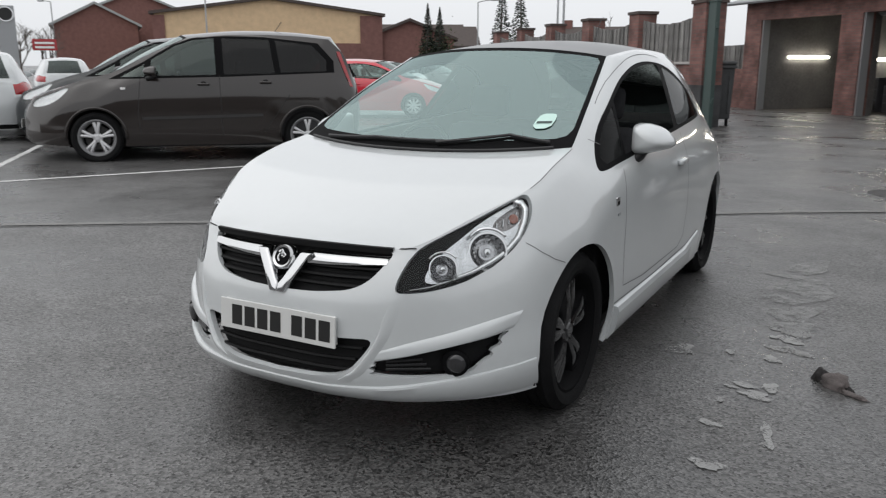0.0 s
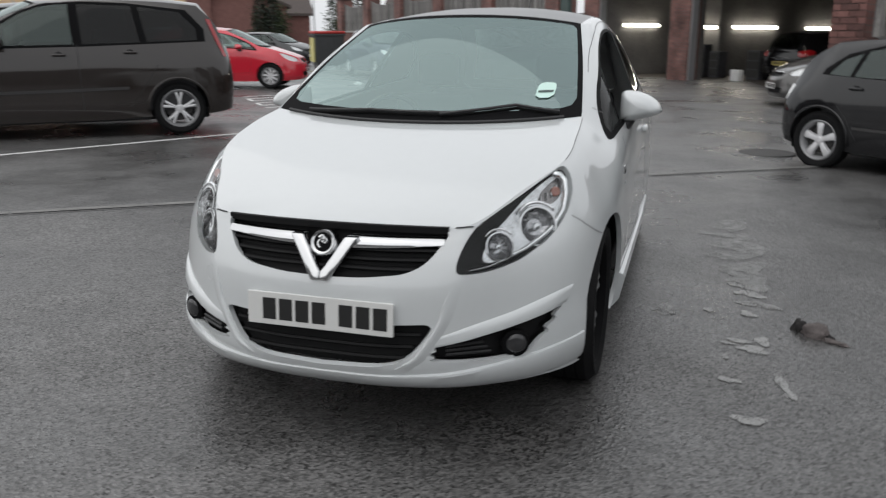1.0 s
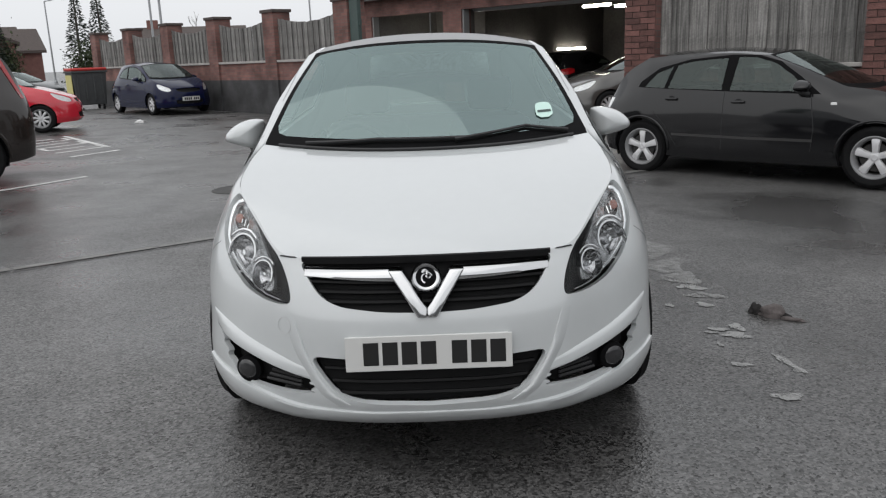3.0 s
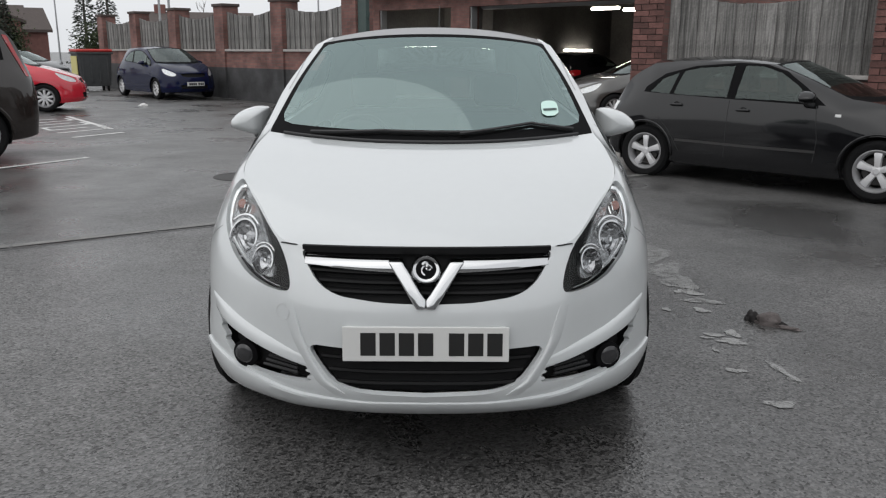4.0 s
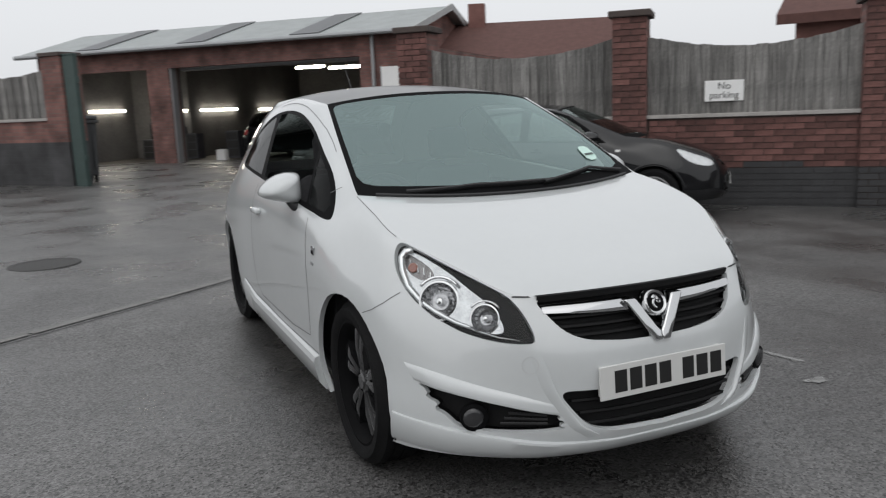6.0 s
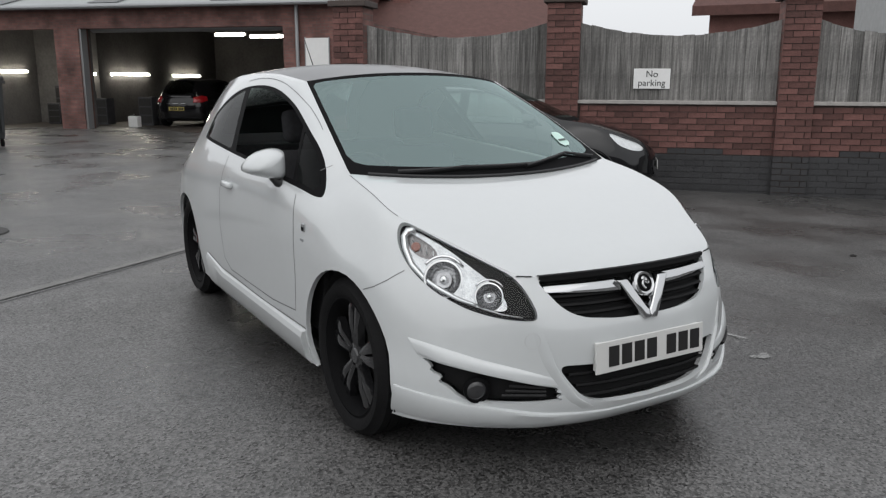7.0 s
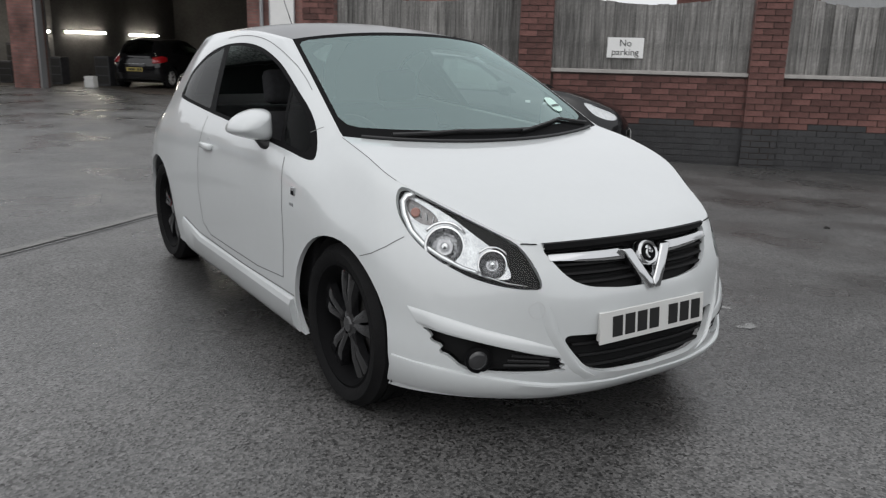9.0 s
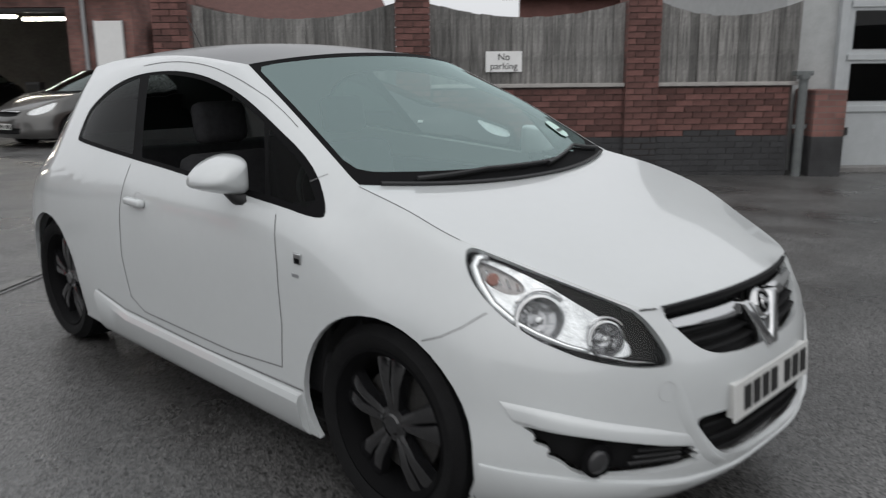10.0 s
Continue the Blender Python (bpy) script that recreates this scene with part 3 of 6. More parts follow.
def ribbon(shell, line, width, weight, lift=0.0007, step=0.03):
    """A narrow strip that follows the body along a line of points."""
    uv = shell.find(densify(line, step, closed=False), weight)
    p = shell.side(uv)
    q = shell.side([(a + 1e-3, b) for a, b in uv]) - p
    r = shell.side([(a, b + 1e-3) for a, b in uv]) - p
    bm = bmesh.new()
    rows = []
    for i in range(len(p)):
        nrm = Vector(np.cross(q[i], r[i])).normalized()
        if nrm.x < 0 and p[i][0] > 0.05:
            nrm = -nrm
        d = Vector(p[min(i + 1, len(p) - 1)] - p[max(i - 1, 0)]).normalized()
        s = nrm.cross(d).normalized() * width / 2
        c = Vector(p[i]) + nrm * lift
        rows.append((bm.verts.new(c - s), bm.verts.new(c + s)))
    for (a, b), (c, d) in zip(rows, rows[1:]):
        bm.faces.new((a, b, d, c))
    return bm


def wheel(parent, x, y, z, r, rim_r, width, rim_mat, spokes=5, style="single", outward=1):
    """Tyre, rim, spokes, hub and brake disc; local x points outwards."""
    m = pose(x, y, z, 0, 0, 0 if outward > 0 else 180)
    w = width / 2
    hub = tagged(new("wheel"))
    hub.parent, hub.matrix_basis = parent, m
    side = r - rim_r
    part("tyre", lathe([(rim_r, -w * .8), (rim_r + side * .25, -w * .98), (rim_r + side * .65, -w), (r - .018, -w * .86), (r, -w * .7), (r, -w * .12), (r - .006, -w * .1), (r - .006, -w * .06), (r, -w * .04),
                        (r, w * .3), (r - .006, w * .32), (r - .006, w * .38), (r, w * .4), (r, w * .7), (r - .018, w * .86), (rim_r + side * .65, w), (rim_r + side * .25, w * .98), (rim_r + .004, w * .84), (rim_r - .01, w * .8)], 48),
         M_RUBBER, hub, smooth=True, angle=40)
    part("rim", lathe([(rim_r - .012, -w * .8), (rim_r - .02, w * .3), (rim_r - .018, w * .66), (rim_r + .006, w * .78), (rim_r + .006, w * .86), (rim_r - .004, w * .88), (rim_r - .014, w * .76), (rim_r - .035, w * .5), (rim_r - .04, -w * .5)], 48),
         M_TRIM if rim_mat is M_BLACKRIM else M_BARREL, hub, smooth=True, angle=40)
    part("brake_disc", lathe([(0.02, 0), (rim_r * .68, 0), (rim_r * .68, .02), (0.02, .02)], 32), M_IRON, hub)
    part("wheel_centre", lathe([(0.001, w * .66), (.028, w * .66), (.034, w * .6), (.055, w * .55), (.062, w * .3), (.05, w * .1), (.001, w * .1)], 24), rim_mat, hub, smooth=True, angle=30)
    offs = {"single": [(0, .5)], "double": [(-.16, .2), (.16, .2)], "wide": [(0, 1.0)], "fork": [(-.1, .24), (.1, .24)], "twin": [(-.165, .2), (.165, .2)]}[style]
    for i in range(spokes):
        for da, wd in offs:
            bm = bmesh.new()
            t = 2 * math.pi * i / spokes + math.pi / 2
            ro = rim_r - .012
            if style == "wide":
                ws, wm, we = .034, .040, .052
            elif style == "single":
                ws, wm, we = .022, .026, .03
            elif style == "twin":
                ws, wm, we = .018, .024, .038
            else:
                ws, wm, we = .015, .018, .022
            a0, a1 = t + da * (1.1 if style == "twin" else .55), t + da
            stations = [(0.045, ws, .56, a0), (rim_r * .55, wm, .66, (a0 + a1) / 2), (ro * .9, we, .60, a1), (ro, we, .5, a1)]
            rows = []
            for rad, hw, xo, ang in stations:
                c, s = math.cos(ang), math.sin(ang)
                row = []
                for du, dx in ((-hw, -.03), (-hw * .75, 0), (0, .006), (hw * .75, 0), (hw, -.03)):
                    row.append(bm.verts.new((w * xo + dx, rad * c - du * s, rad * s + du * c)))
                rows.append(row)
            for p, q in zip(rows, rows[1:]):
                for j in range(4):
                    bm.faces.new((p[j], p[j + 1], q[j + 1], q[j]))
            bmesh.ops.recalc_face_normals(bm, faces=bm.faces)
            part("spoke", bm, rim_mat, hub, smooth=True, angle=35)
    return hub


def plate_with_bars(parent, m, width=.52, height=.111, mat=None, bars=7):
    pl = part("number_plate", boxed(-width / 2, width / 2, -.004, .004, -height / 2, height / 2, .002), mat or M_PLATE, parent, m=m)
    cw = width * .092
    xs = [-.43, -.315, -.20, -.085, .10, .215, .33]
    for i in range(bars):
        x0 = xs[i] * width + .02
        part("bar", boxed(x0, x0 + cw, -.0052, -.0045, -height * .33, height * .33), M_INK, pl)
    return pl


def side_mirror(parent, paint, x, y, z, s, scale=1.0):
    """Door mirror: a rounded shell on a dark foot; s is the side."""
    bm = bmesh.new()
    outline = chaikin([(-.092, .045), (-.088, .066), (-.055, .073), (-.01, .069), (.045, .05), (.088, .015), (.102, -.012), (.096, -.03), (.06, -.046), (.0, -.062), (-.055, -.074), (-.085, -.07), (-.094, -.045)], 2)
    rows = []
    for k in range(9):
        t = math.pi / 2 * k / 8
        fy, sc = (.03 - .15 * math.sin(t)) * scale, max(.02, math.cos(t) ** .62)
        rows.append([bm.verts.new((x + s * (a * sc + .004) * scale, y + fy, z + b * sc * scale)) for a, b in outline])
    for p, q in zip(rows, rows[1:]):
        for i in range(len(p)):
            j = (i + 1) % len(p)
            bm.faces.new((p[i], p[j], q[j], q[i]))
    bm.faces.new(rows[-1])
    inner = [bm.verts.new((v.co.x * .93 + x * .07, v.co.y + .004, v.co.z * .93 + z * .07)) for v in rows[0]]
    for i in range(len(inner)):
        j = (i + 1) % len(inner)
        bm.faces.new((rows[0][j], rows[0][i], inner[i], inner[j]))
    bm.faces.new(inner)
    bmesh.ops.recalc_face_normals(bm, faces=bm.faces)
    mirror = part("door_mirror", bm, paint, parent, smooth=True)
    part("mirror_glass", prism([(x + s * a * .82 * scale, z + b * .82 * scale) for a, b in outline], y + .03 * scale, y + .034 * scale), M_CHROME, mirror)
    bm = tube([(x - s * .04 * scale, y - .01, z - .045 * scale), (x - s * .055 * scale, y - .03, z - .075 * scale), (x - s * .075 * scale, y - .09, z - .095 * scale)], .034 * scale, 10, r_end=.03 * scale)
    part("mirror_foot", bm, M_PLASTIC, mirror, smooth=True)
    return mirror


def seat(parent, x, y, z):
    st = part("car_seat", boxed(x - .25, x + .25, y - .25, y + .28, z, z + .18, .06), M_SEAT, parent, smooth=True)
    bm = bmesh.new()
    box(bm, -.24, .24, -.07, .07, 0, .62, .06)
    bmesh.ops.transform(bm, matrix=Matrix.Translation((x, y + .28, z + .1)) @ Matrix.Rotation(radians(-14), 4, "X"), verts=bm.verts)
    part("backrest", bm, M_SEAT, st, smooth=True)
    bm = bmesh.new()
    box(bm, -.13, .13, -.045, .045, .0, .19, .04)
    bmesh.ops.transform(bm, matrix=Matrix.Translation((x, y + .46, z + .74)) @ Matrix.Rotation(radians(-10), 4, "X"), verts=bm.verts)
    part("headrest", bm, M_SEAT, st, smooth=True)
    return st


def make_car(name, label, m, paint, shape, side_glass, axles, wheel_spec, front, group="parked cars", glass=None, roof_mat=None, open_windows=(), half_width=.86, top_y=(1.08, 1.88), pillars=(), handles=(), seams=(), plate_z=.46, detail=1, seam_mat=None):
    """A whole car in its own frame (nose at y = 0, facing -y), then put at m."""
    shell = Shell(shape)
    car = thing(name, label, "car", m, group)
    f = shape or (lambda x, y, z: (x, y, z))
    r_w, r_rim, wheel_w, rim_mat, spokes, style, arch_r, wheel_x = wheel_spec
    axle_z = r_w
    # outlines on the body side
    polys, names = [], []

    def add(tag, pts, weight=(1, 1, 1)):
        polys.append(shell.find(pts, weight))
        names.append(tag)
    for y in axles:
        add("arch", ring_at(y, axle_z + .005, arch_r), (.02, 1, 1))
    for tag, outline in side_glass:
        add(tag, densify([(half_width, a, b) for a, b in outline], .06), (.03, 1, 1))
    for tag, outline, weight in front:
        add(tag, outline, weight)
    us = np.concatenate([np.linspace(a, b, k, endpoint=False) for a, b, k in ((0, .51, 14), (.51, 1.28, 22), (1.28, 3.85, 46), (3.85, 5.17, 20))] + [[U_KNOTS[-1]]]) if detail else np.linspace(0, U_KNOTS[-1], 60)
    vs = np.linspace(0, 1, 30 if detail else 18)
    uv, faces, tags = cut(us, vs, polys, 1.0, 1.3)
    inside = [(-1e-4 <= uv[list(fc)].mean(0)[1] <= 1 + 1e-4) for fc in faces]
    pts = shell.side(uv)
    groups = {}
    for fc, tg, ok in zip(faces, tags, inside):
        if ok:
            groups.setdefault(names[tg] if tg >= 0 else "body", []).append(fc)
    body = part("body", flip_out(patch(pts, groups["body"], rim=.02)), paint, car, smooth=True, angle=38)
    glass = glass or M_SIDEGLASS
    for tag, fcs in groups.items():
        if tag in ("body", "arch") or tag in open_windows:
            continue
        for s in (1, -1):
            if tag.startswith("window"):
                ob = part("side_window", flip_out(patch(pts, fcs, (s,), .004)), M_DARKGLASS if tag.endswith("tint") else glass, car, smooth=True)
                ob.visible_shadow = False
            elif tag.startswith("frame"):
                part("window_frame", flip_out(patch(pts, fcs, (s,), .002)), M_TRIM, car, smooth=True)
            elif tag == "headlight":
                lamp = part("headlight", flip_out(patch(pts, fcs, (s,), .05 if detail > 1 else .012)), M_LAMPBLACK if detail > 1 else M_LAMPDULL, car, smooth=True)
                lens = part("lens", flip_out(patch(pts, fcs, (s,), -.001)), M_LENS, lamp, smooth=True)
                lens.visible_shadow = False
            elif tag.startswith("taillight"):
                part("tail_light", flip_out(patch(pts, fcs, (s,), -.004)), M_LAMPDULL if tag.endswith("clear") else M_REDLENS, car, smooth=True)
        if tag.startswith("grille"):
            bm = flip_out(patch(pts, fcs, (1, -1), .036))
            part("grille_backing", bm, M_RECESS, car)
        elif tag == "fogpocket":
            for s in (1, -1):
                part("fog_lamp_pocket", flip_out(patch(pts, fcs, (s,), .045)), M_RECESS, car)
        elif tag == "trimstrip":
            part("lower_trim", flip_out(patch(pts, fcs, (1, -1), -.003)), M_PLASTIC, car)
    # bonnet, screen, roof, tailgate
    ws0, ws1, rw0, rw1 = U_KNOTS[7], U_KNOTS[9], U_KNOTS[12], U_KNOTS[14]
    tus = np.concatenate([np.linspace(0, ws0, 30, endpoint=False), np.linspace(ws0, ws1, 16, endpoint=False), np.linspace(ws1, rw0, 22, endpoint=False), np.linspace(rw0, U_KNOTS[-1], 18)])
    tws = np.linspace(0, 1, 15)
    inner = [(ws0 + .07, 0), (ws0 + .07, .88), (ws0 + .085, .94), (ws0 + .13, .966), (ws1 - .07, .966), (ws1 - .038, .94), (ws1 - .03, .87), (ws1 - .03, 0)]
    screen = [(ws0, 0), (ws0, 1), (ws1, 1), (ws1, 0)]
    rear = [(rw0 + .05, 0), (rw0 + .05, .8), (rw1 - .06, .86), (rw1 - .06, 0)]
    roof = [(ws1, 0), (ws1, 1), (rw0, 1), (rw0, 0)]
    hood = [(0, 0), (ws0, 0), (ws0, 1), (0, 1)]
    tuv, tf, tt = cut(tus, tws, [densify(q, .05) for q in (screen, inner, roof, rear, hood)], 1.0, .7)
    tp = shell.top(tuv)
    tg = {}
    for fc, k in zip(tf, tt):
        tg.setdefault(k, []).append(fc)
    part("bonnet", flip_out(patch(tp, tg[4], rim=.012)), paint, car, smooth=True, angle=40)
    part("screen_surround", flip_out(patch(tp, tg[0], sink=.001)), M_TRIM, car, smooth=True)
    ws = part("windscreen", flip_out(patch(tp, tg[1], sink=.001)), M_GLASS if detail > 1 else M_CARSCREEN, car, smooth=True)
    ws.visible_shadow = False
    part("roof", flip_out(patch(tp, tg[2])), roof_mat or paint, car, smooth=True)
    part("tailgate", flip_out(patch(tp, tg.get(-1, []))), paint, car, smooth=True, angle=40)
    rg = part("rear_window", flip_out(patch(tp, tg[3], sink=.001)), M_DARKGLASS if glass is M_DARKGLASS else M_SIDEGLASS, car, smooth=True)
    rg.visible_shadow = False
    # underside and wheel housings
    yf, yr = axles
    L = f(0, 3.95, .5)[1]
    w0 = half_width - .09
    part("floor_pan", boxed(-w0 + .2, w0 - .2, .5, L - .35, .17, .24, .03), M_PLASTIC, car)
    part("side_pan", boxed(-w0, w0, yf + arch_r, yr - arch_r, .185, .26, .02), M_PLASTIC, car)
    for y in axles:
        for s in (1, -1):
            bm = lathe([(arch_r + .006, s * (half_width - .065)), (arch_r + .012, s * (half_width - .3)), (.1, s * (half_width - .32))], 36)
            bmesh.ops.delete(bm, geom=[v for v in bm.verts if v.co.z < -.16], context="VERTS")
            part("wheel_arch_liner", bm, M_SEAM, car, smooth=True, m=pose(0, y, axle_z + .005))
            wheel(car, s * wheel_x, y, axle_z, r_w, r_rim, wheel_w, rim_mat, spokes, style, s)
    # cabin
    zb = f(0, 1.5, .55)[2]
    ycab0, ycab1 = f(0, 1.05, .9)[1], f(0, 3.55, .9)[1]
    part("cabin_floor", boxed(-w0 + .06, w0 - .06, ycab0, ycab1, .24, .30), M_CABIN, car)
    zbelt = f(0, 1.5, .86)[2]
    bm = prism([(ycab0 + .02, .5), (ycab0 + .02, zbelt + .02), (ycab0 + .25, zbelt + .045), (ycab0 + .52, zbelt + .03), (ycab0 + .6, zbelt - .05), (ycab0 + .5, .5)], -w0 + .07, w0 - .07, "X")
    part("dashboard", bm, M_CABIN, car)
    for s in (1, -1):
        part("door_card", boxed(s * (half_width - .12), s * (half_width - .07), ycab0 + .1, ycab1 - .2, .3, zbelt + .02, .02), M_CABIN, car)
        seat(car, s * .36, f(0, 2.0, 0)[1], zb - .25)
    part("rear_bench", boxed(-w0 + .15, w0 - .15, f(0, 3.05, 0)[1], f(0, 3.25, 0)[1], .4, zbelt + .12, .05), M_SEAT, car, smooth=True)
    ys = f(0, 1.62, 0)[1]
    bm = lathe([(.17, -.014), (.185, 0), (.17, .014), (.155, 0)], 28, "Z", close=True)
    bmesh.ops.transform(bm, matrix=Matrix.Translation((-.36, ys, zbelt + .02)) @ Matrix.Rotation(radians(65), 4, "X"), verts=bm.verts)
    part("steering_wheel", bm, M_PLASTIC, car, smooth=True)
    # front plate, handles, seams, mirrors
    for s in (1, -1):
        for hy, hz in handles:
            hx = float(shell.side(shell.find([(half_width, hy, hz)], (.03, 1, 1)))[0][0])
            bm = bmesh.new()
            box(bm, -.008, .024, -.075, .075, -.015, .015, .01)
            part("door_handle", bm, paint, car, smooth=True, m=pose(s * (hx + .006), hy, hz, 0, 0, 0 if s > 0 else 180))
    for line, weight, wd in seams:
        nm, mt, up = ("side_moulding", M_MOULD, .009) if wd > .02 else ("shut_line", seam_mat or M_SEAM, .0007)
        part(nm, ribbon(shell, line, wd, weight, up), mt, car)
        bm = ribbon(shell, line, wd, weight, up)
        bmesh.ops.transform(bm, matrix=Matrix.Diagonal((-1, 1, 1, 1)), verts=bm.verts)
        part(nm, bm, mt, car)
    return car, shell, pts, groups


# ---- the white hatchback ----
HEADLIGHT = [(.683, .615, .882), (.585, .40, .815), (.476, .190, .740), (.444, .135, .672), (.432, .10, .606), (.47, .115, .600), (.55, .165, .607), (.63, .245, .632), (.70, .36, .682), (.742, .46, .745), (.745, .545, .81), (.722, .59, .855)]
GRILLE = [(0, .1, .740), (.2, .116, .7385), (.408, .165, .729), (.385, .125, .69), (.342, .098, .632), (.28, .062, .603), (.14, .05, .588), (0, .05, .583)]
LOWGRILLE = [(0, .01, .436), (.2, .02, .439), (.382, .045, .444), (.345, .035, .385), (.29, .012, .320), (.2, 0, .296), (0, 0, .287)]
FOGPOCKET = [(.748, .375, .449), (.70, .305, .432), (.62, .215, .415), (.48, .11, .385), (.365, .05, .364), (.395, .058, .353), (.35, .045, .344), (.39, .056, .333), (.36, .047, .323), (.42, .07, .316), (.5, .13, .311), (.58, .2, .308), (.66, .26, .318), (.688, .29, .355), (.712, .315, .366), (.70, .305, .388), (.73, .34, .402), (.722, .335, .422)]
DLO = chaikin([(1.115, .928), (1.15, .913), (1.36, .943), (2.13, .993), (2.36, 1.003), (2.9, 1.036), (3.055, 1.046), (3.07, 1.06), (3.07, 1.17), (3.05, 1.20), (2.90, 1.298), (2.68, 1.354), (2.36, 1.372), (2.08, 1.351), (1.81, 1.293), (1.57, 1.208), (1.28, 1.078)], 2)
QUARTER = chaikin([(1.16, .936), (1.375, .962), (1.395, .966), (1.535, 1.165), (1.53, 1.168), (1.31, 1.068)], 1)
DOORGLASS = chaikin([(1.415, .966), (1.43, .966), (2.13, 1.010), (2.33, 1.019), (2.35, 1.022), (2.56, 1.345), (2.55, 1.350), (2.36, 1.354), (2.08, 1.334), (1.81, 1.276), (1.59, 1.196), (1.575, 1.188)], 2)
REARQ = chaikin([(2.43, 1.026), (2.45, 1.025), (2.9, 1.053), (3.03, 1.062), (3.045, 1.075), (3.045, 1.17), (3.025, 1.195), (2.89, 1.279), (2.68, 1.335), (2.645, 1.336), (2.63, 1.33)], 2)

def rounded_open(pts, rounds=2):
    """Round an outline's corners but for its two ends on the middle line."""
    pts = densify(pts, .07, closed=False)
    for _ in range(rounds):
        out = [pts[0]]
        for p, q in zip(pts, pts[1:]):
            out.append(tuple(.75 * a + .25 * b for a, b in zip(p, q)))
            out.append(tuple(.25 * a + .75 * b for a, b in zip(p, q)))
        pts = out + [pts[-1]]
    return pts


DRIP = np.polyfit([1.43, 1.57, 1.81, 2.08, 2.34, 2.58, 2.66], [1.178, 1.243, 1.328, 1.384, 1.403, 1.398, 1.386], 3)
hero_seams = [
    ([(.87, 1.29, .40), (.87, 1.275, .55), (.87, 1.29, .75), (.84, 1.33, .91)], (.03, 1, 1), .005),
    ([(.87, 1.29, .40), (.87, 1.6, .375), (.87, 2.3, .375), (.87, 2.42, .42), (.87, 2.47, .6), (.87, 2.455, .8), (.87, 2.43, .93), (.87, 2.42, .985)], (.03, 1, 1), .005),
    ([(.7, y, float(np.polyval(DRIP, y))) for y in np.linspace(1.43, 2.66, 24)], (.03, 1, 1), .0035),
    ([(.86, .648, .640), (.845, .59, .662), (.81, .535, .695), (.755, .488, .735)], (.3, 1, 1), .0035),
    ([(.80, 1.235, 1.055), (.77, 1.215, 1.06), (.735, 1.195, 1.065)], (1, 1, 1), .0035),
    ([(.88, 1.18, .345), (.88, 1.8, .335), (.88, 2.5, .345), (.885, 2.76, .386)], (.03, 1, 1), .007),
]
hero, hero_shell, hero_pts, hero_groups = make_car(
    "hatchback", "white three-door hatchback with black roof and black alloy wheels", pose(0, 0, 0), M_WHITE, None,
    [("frame", DLO), ("window_quarter", QUARTER), ("window_door", DOORGLASS), ("window_rear", REARQ)],
    (.825, 3.33), (.318, .240, .205, M_BLACKRIM, 5, "twin", .350, .734),
    [("headlight", chaikin(densify(HEADLIGHT, .07), 2), (1, 1, 1)), ("grille_upper", rounded_open(GRILLE), (1, .2, 1)), ("grille_lower", rounded_open(LOWGRILLE), (1, .2, 1)), ("fogpocket", chaikin(densify(FOGPOCKET, .05), 1), (1, .2, 1))],
    group="hatchback", glass=M_HEROGLASS, roof_mat=M_ROOF, open_windows=("window_door",), handles=[(2.3, .845)], seams=hero_seams, seam_mat=M_SOFTSEAM, detail=2)


def on_body(x, y, z, weight=(1, 1, 1), out=0.0):
    """A point on the white car's skin, moved outwards."""
    uv = hero_shell.find([(abs(x), y, z)], weight)[0]
    p = hero_shell.side([uv, (uv[0] + 1e-3, uv[1]), (uv[0], uv[1] + 1e-3)])
    nrm = Vector(np.cross(p[1] - p[0], p[2] - p[0])).normalized()
    if nrm.dot(Vector(p[0]) - Vector((0, 2, .5))) < 0:
        nrm = -nrm
    c = Vector(p[0]) + nrm * out
    if x < 0:
        c.x, nrm.x = -c.x, -nrm.x
    return c, nrm


def chain_at(pts, k):
    """The point at a share k along a chain of points."""
    f = k * (len(pts) - 1)
    i = min(int(f), len(pts) - 2)
    return [a + (b - a) * (f - i) for a, b in zip(pts[i], pts[i + 1])]


def disc_on(parent, name, x, y, z, r, depth, mat, weight=(1, 1, 1), out=0.0, label="", tilt=None, bowl=False, facets=28):
    """A round part sunk in or standing on the skin, facing outwards."""
    c, nrm = on_body(x, y, z, weight, out)
    d = Vector(tilt).normalized() if tilt else nrm
    prof = [(.001, -depth), (r * .55, -depth * .85), (r * .85, -depth * .45), (r, 0), (r * 1.06, 0), (r * 1.06, -depth)] if bowl else [(.001, depth), (r * .8, depth), (r, depth * .6), (r, -depth)]
    bm = lathe(prof, facets, "Z")
    return part(name, bm, mat, parent, label, smooth=facets > 20, angle=35, m=Matrix.Translation(c) @ d.to_track_quat("Z", "Y").to_matrix().to_4x4())


def lamp_ring(c, d, r, n=26):
    """Points round a lamp's axis, for cutting its seat out of the tray."""
    a = d.orthogonal().normalized()
    b = d.cross(a)
    return [tuple(Vector((abs(p.x), p.y, p.z))) for p in (c + a * r * math.cos(2 * math.pi * i / n) + b * r * math.sin(2 * math.pi * i / n) for i in range(n))]


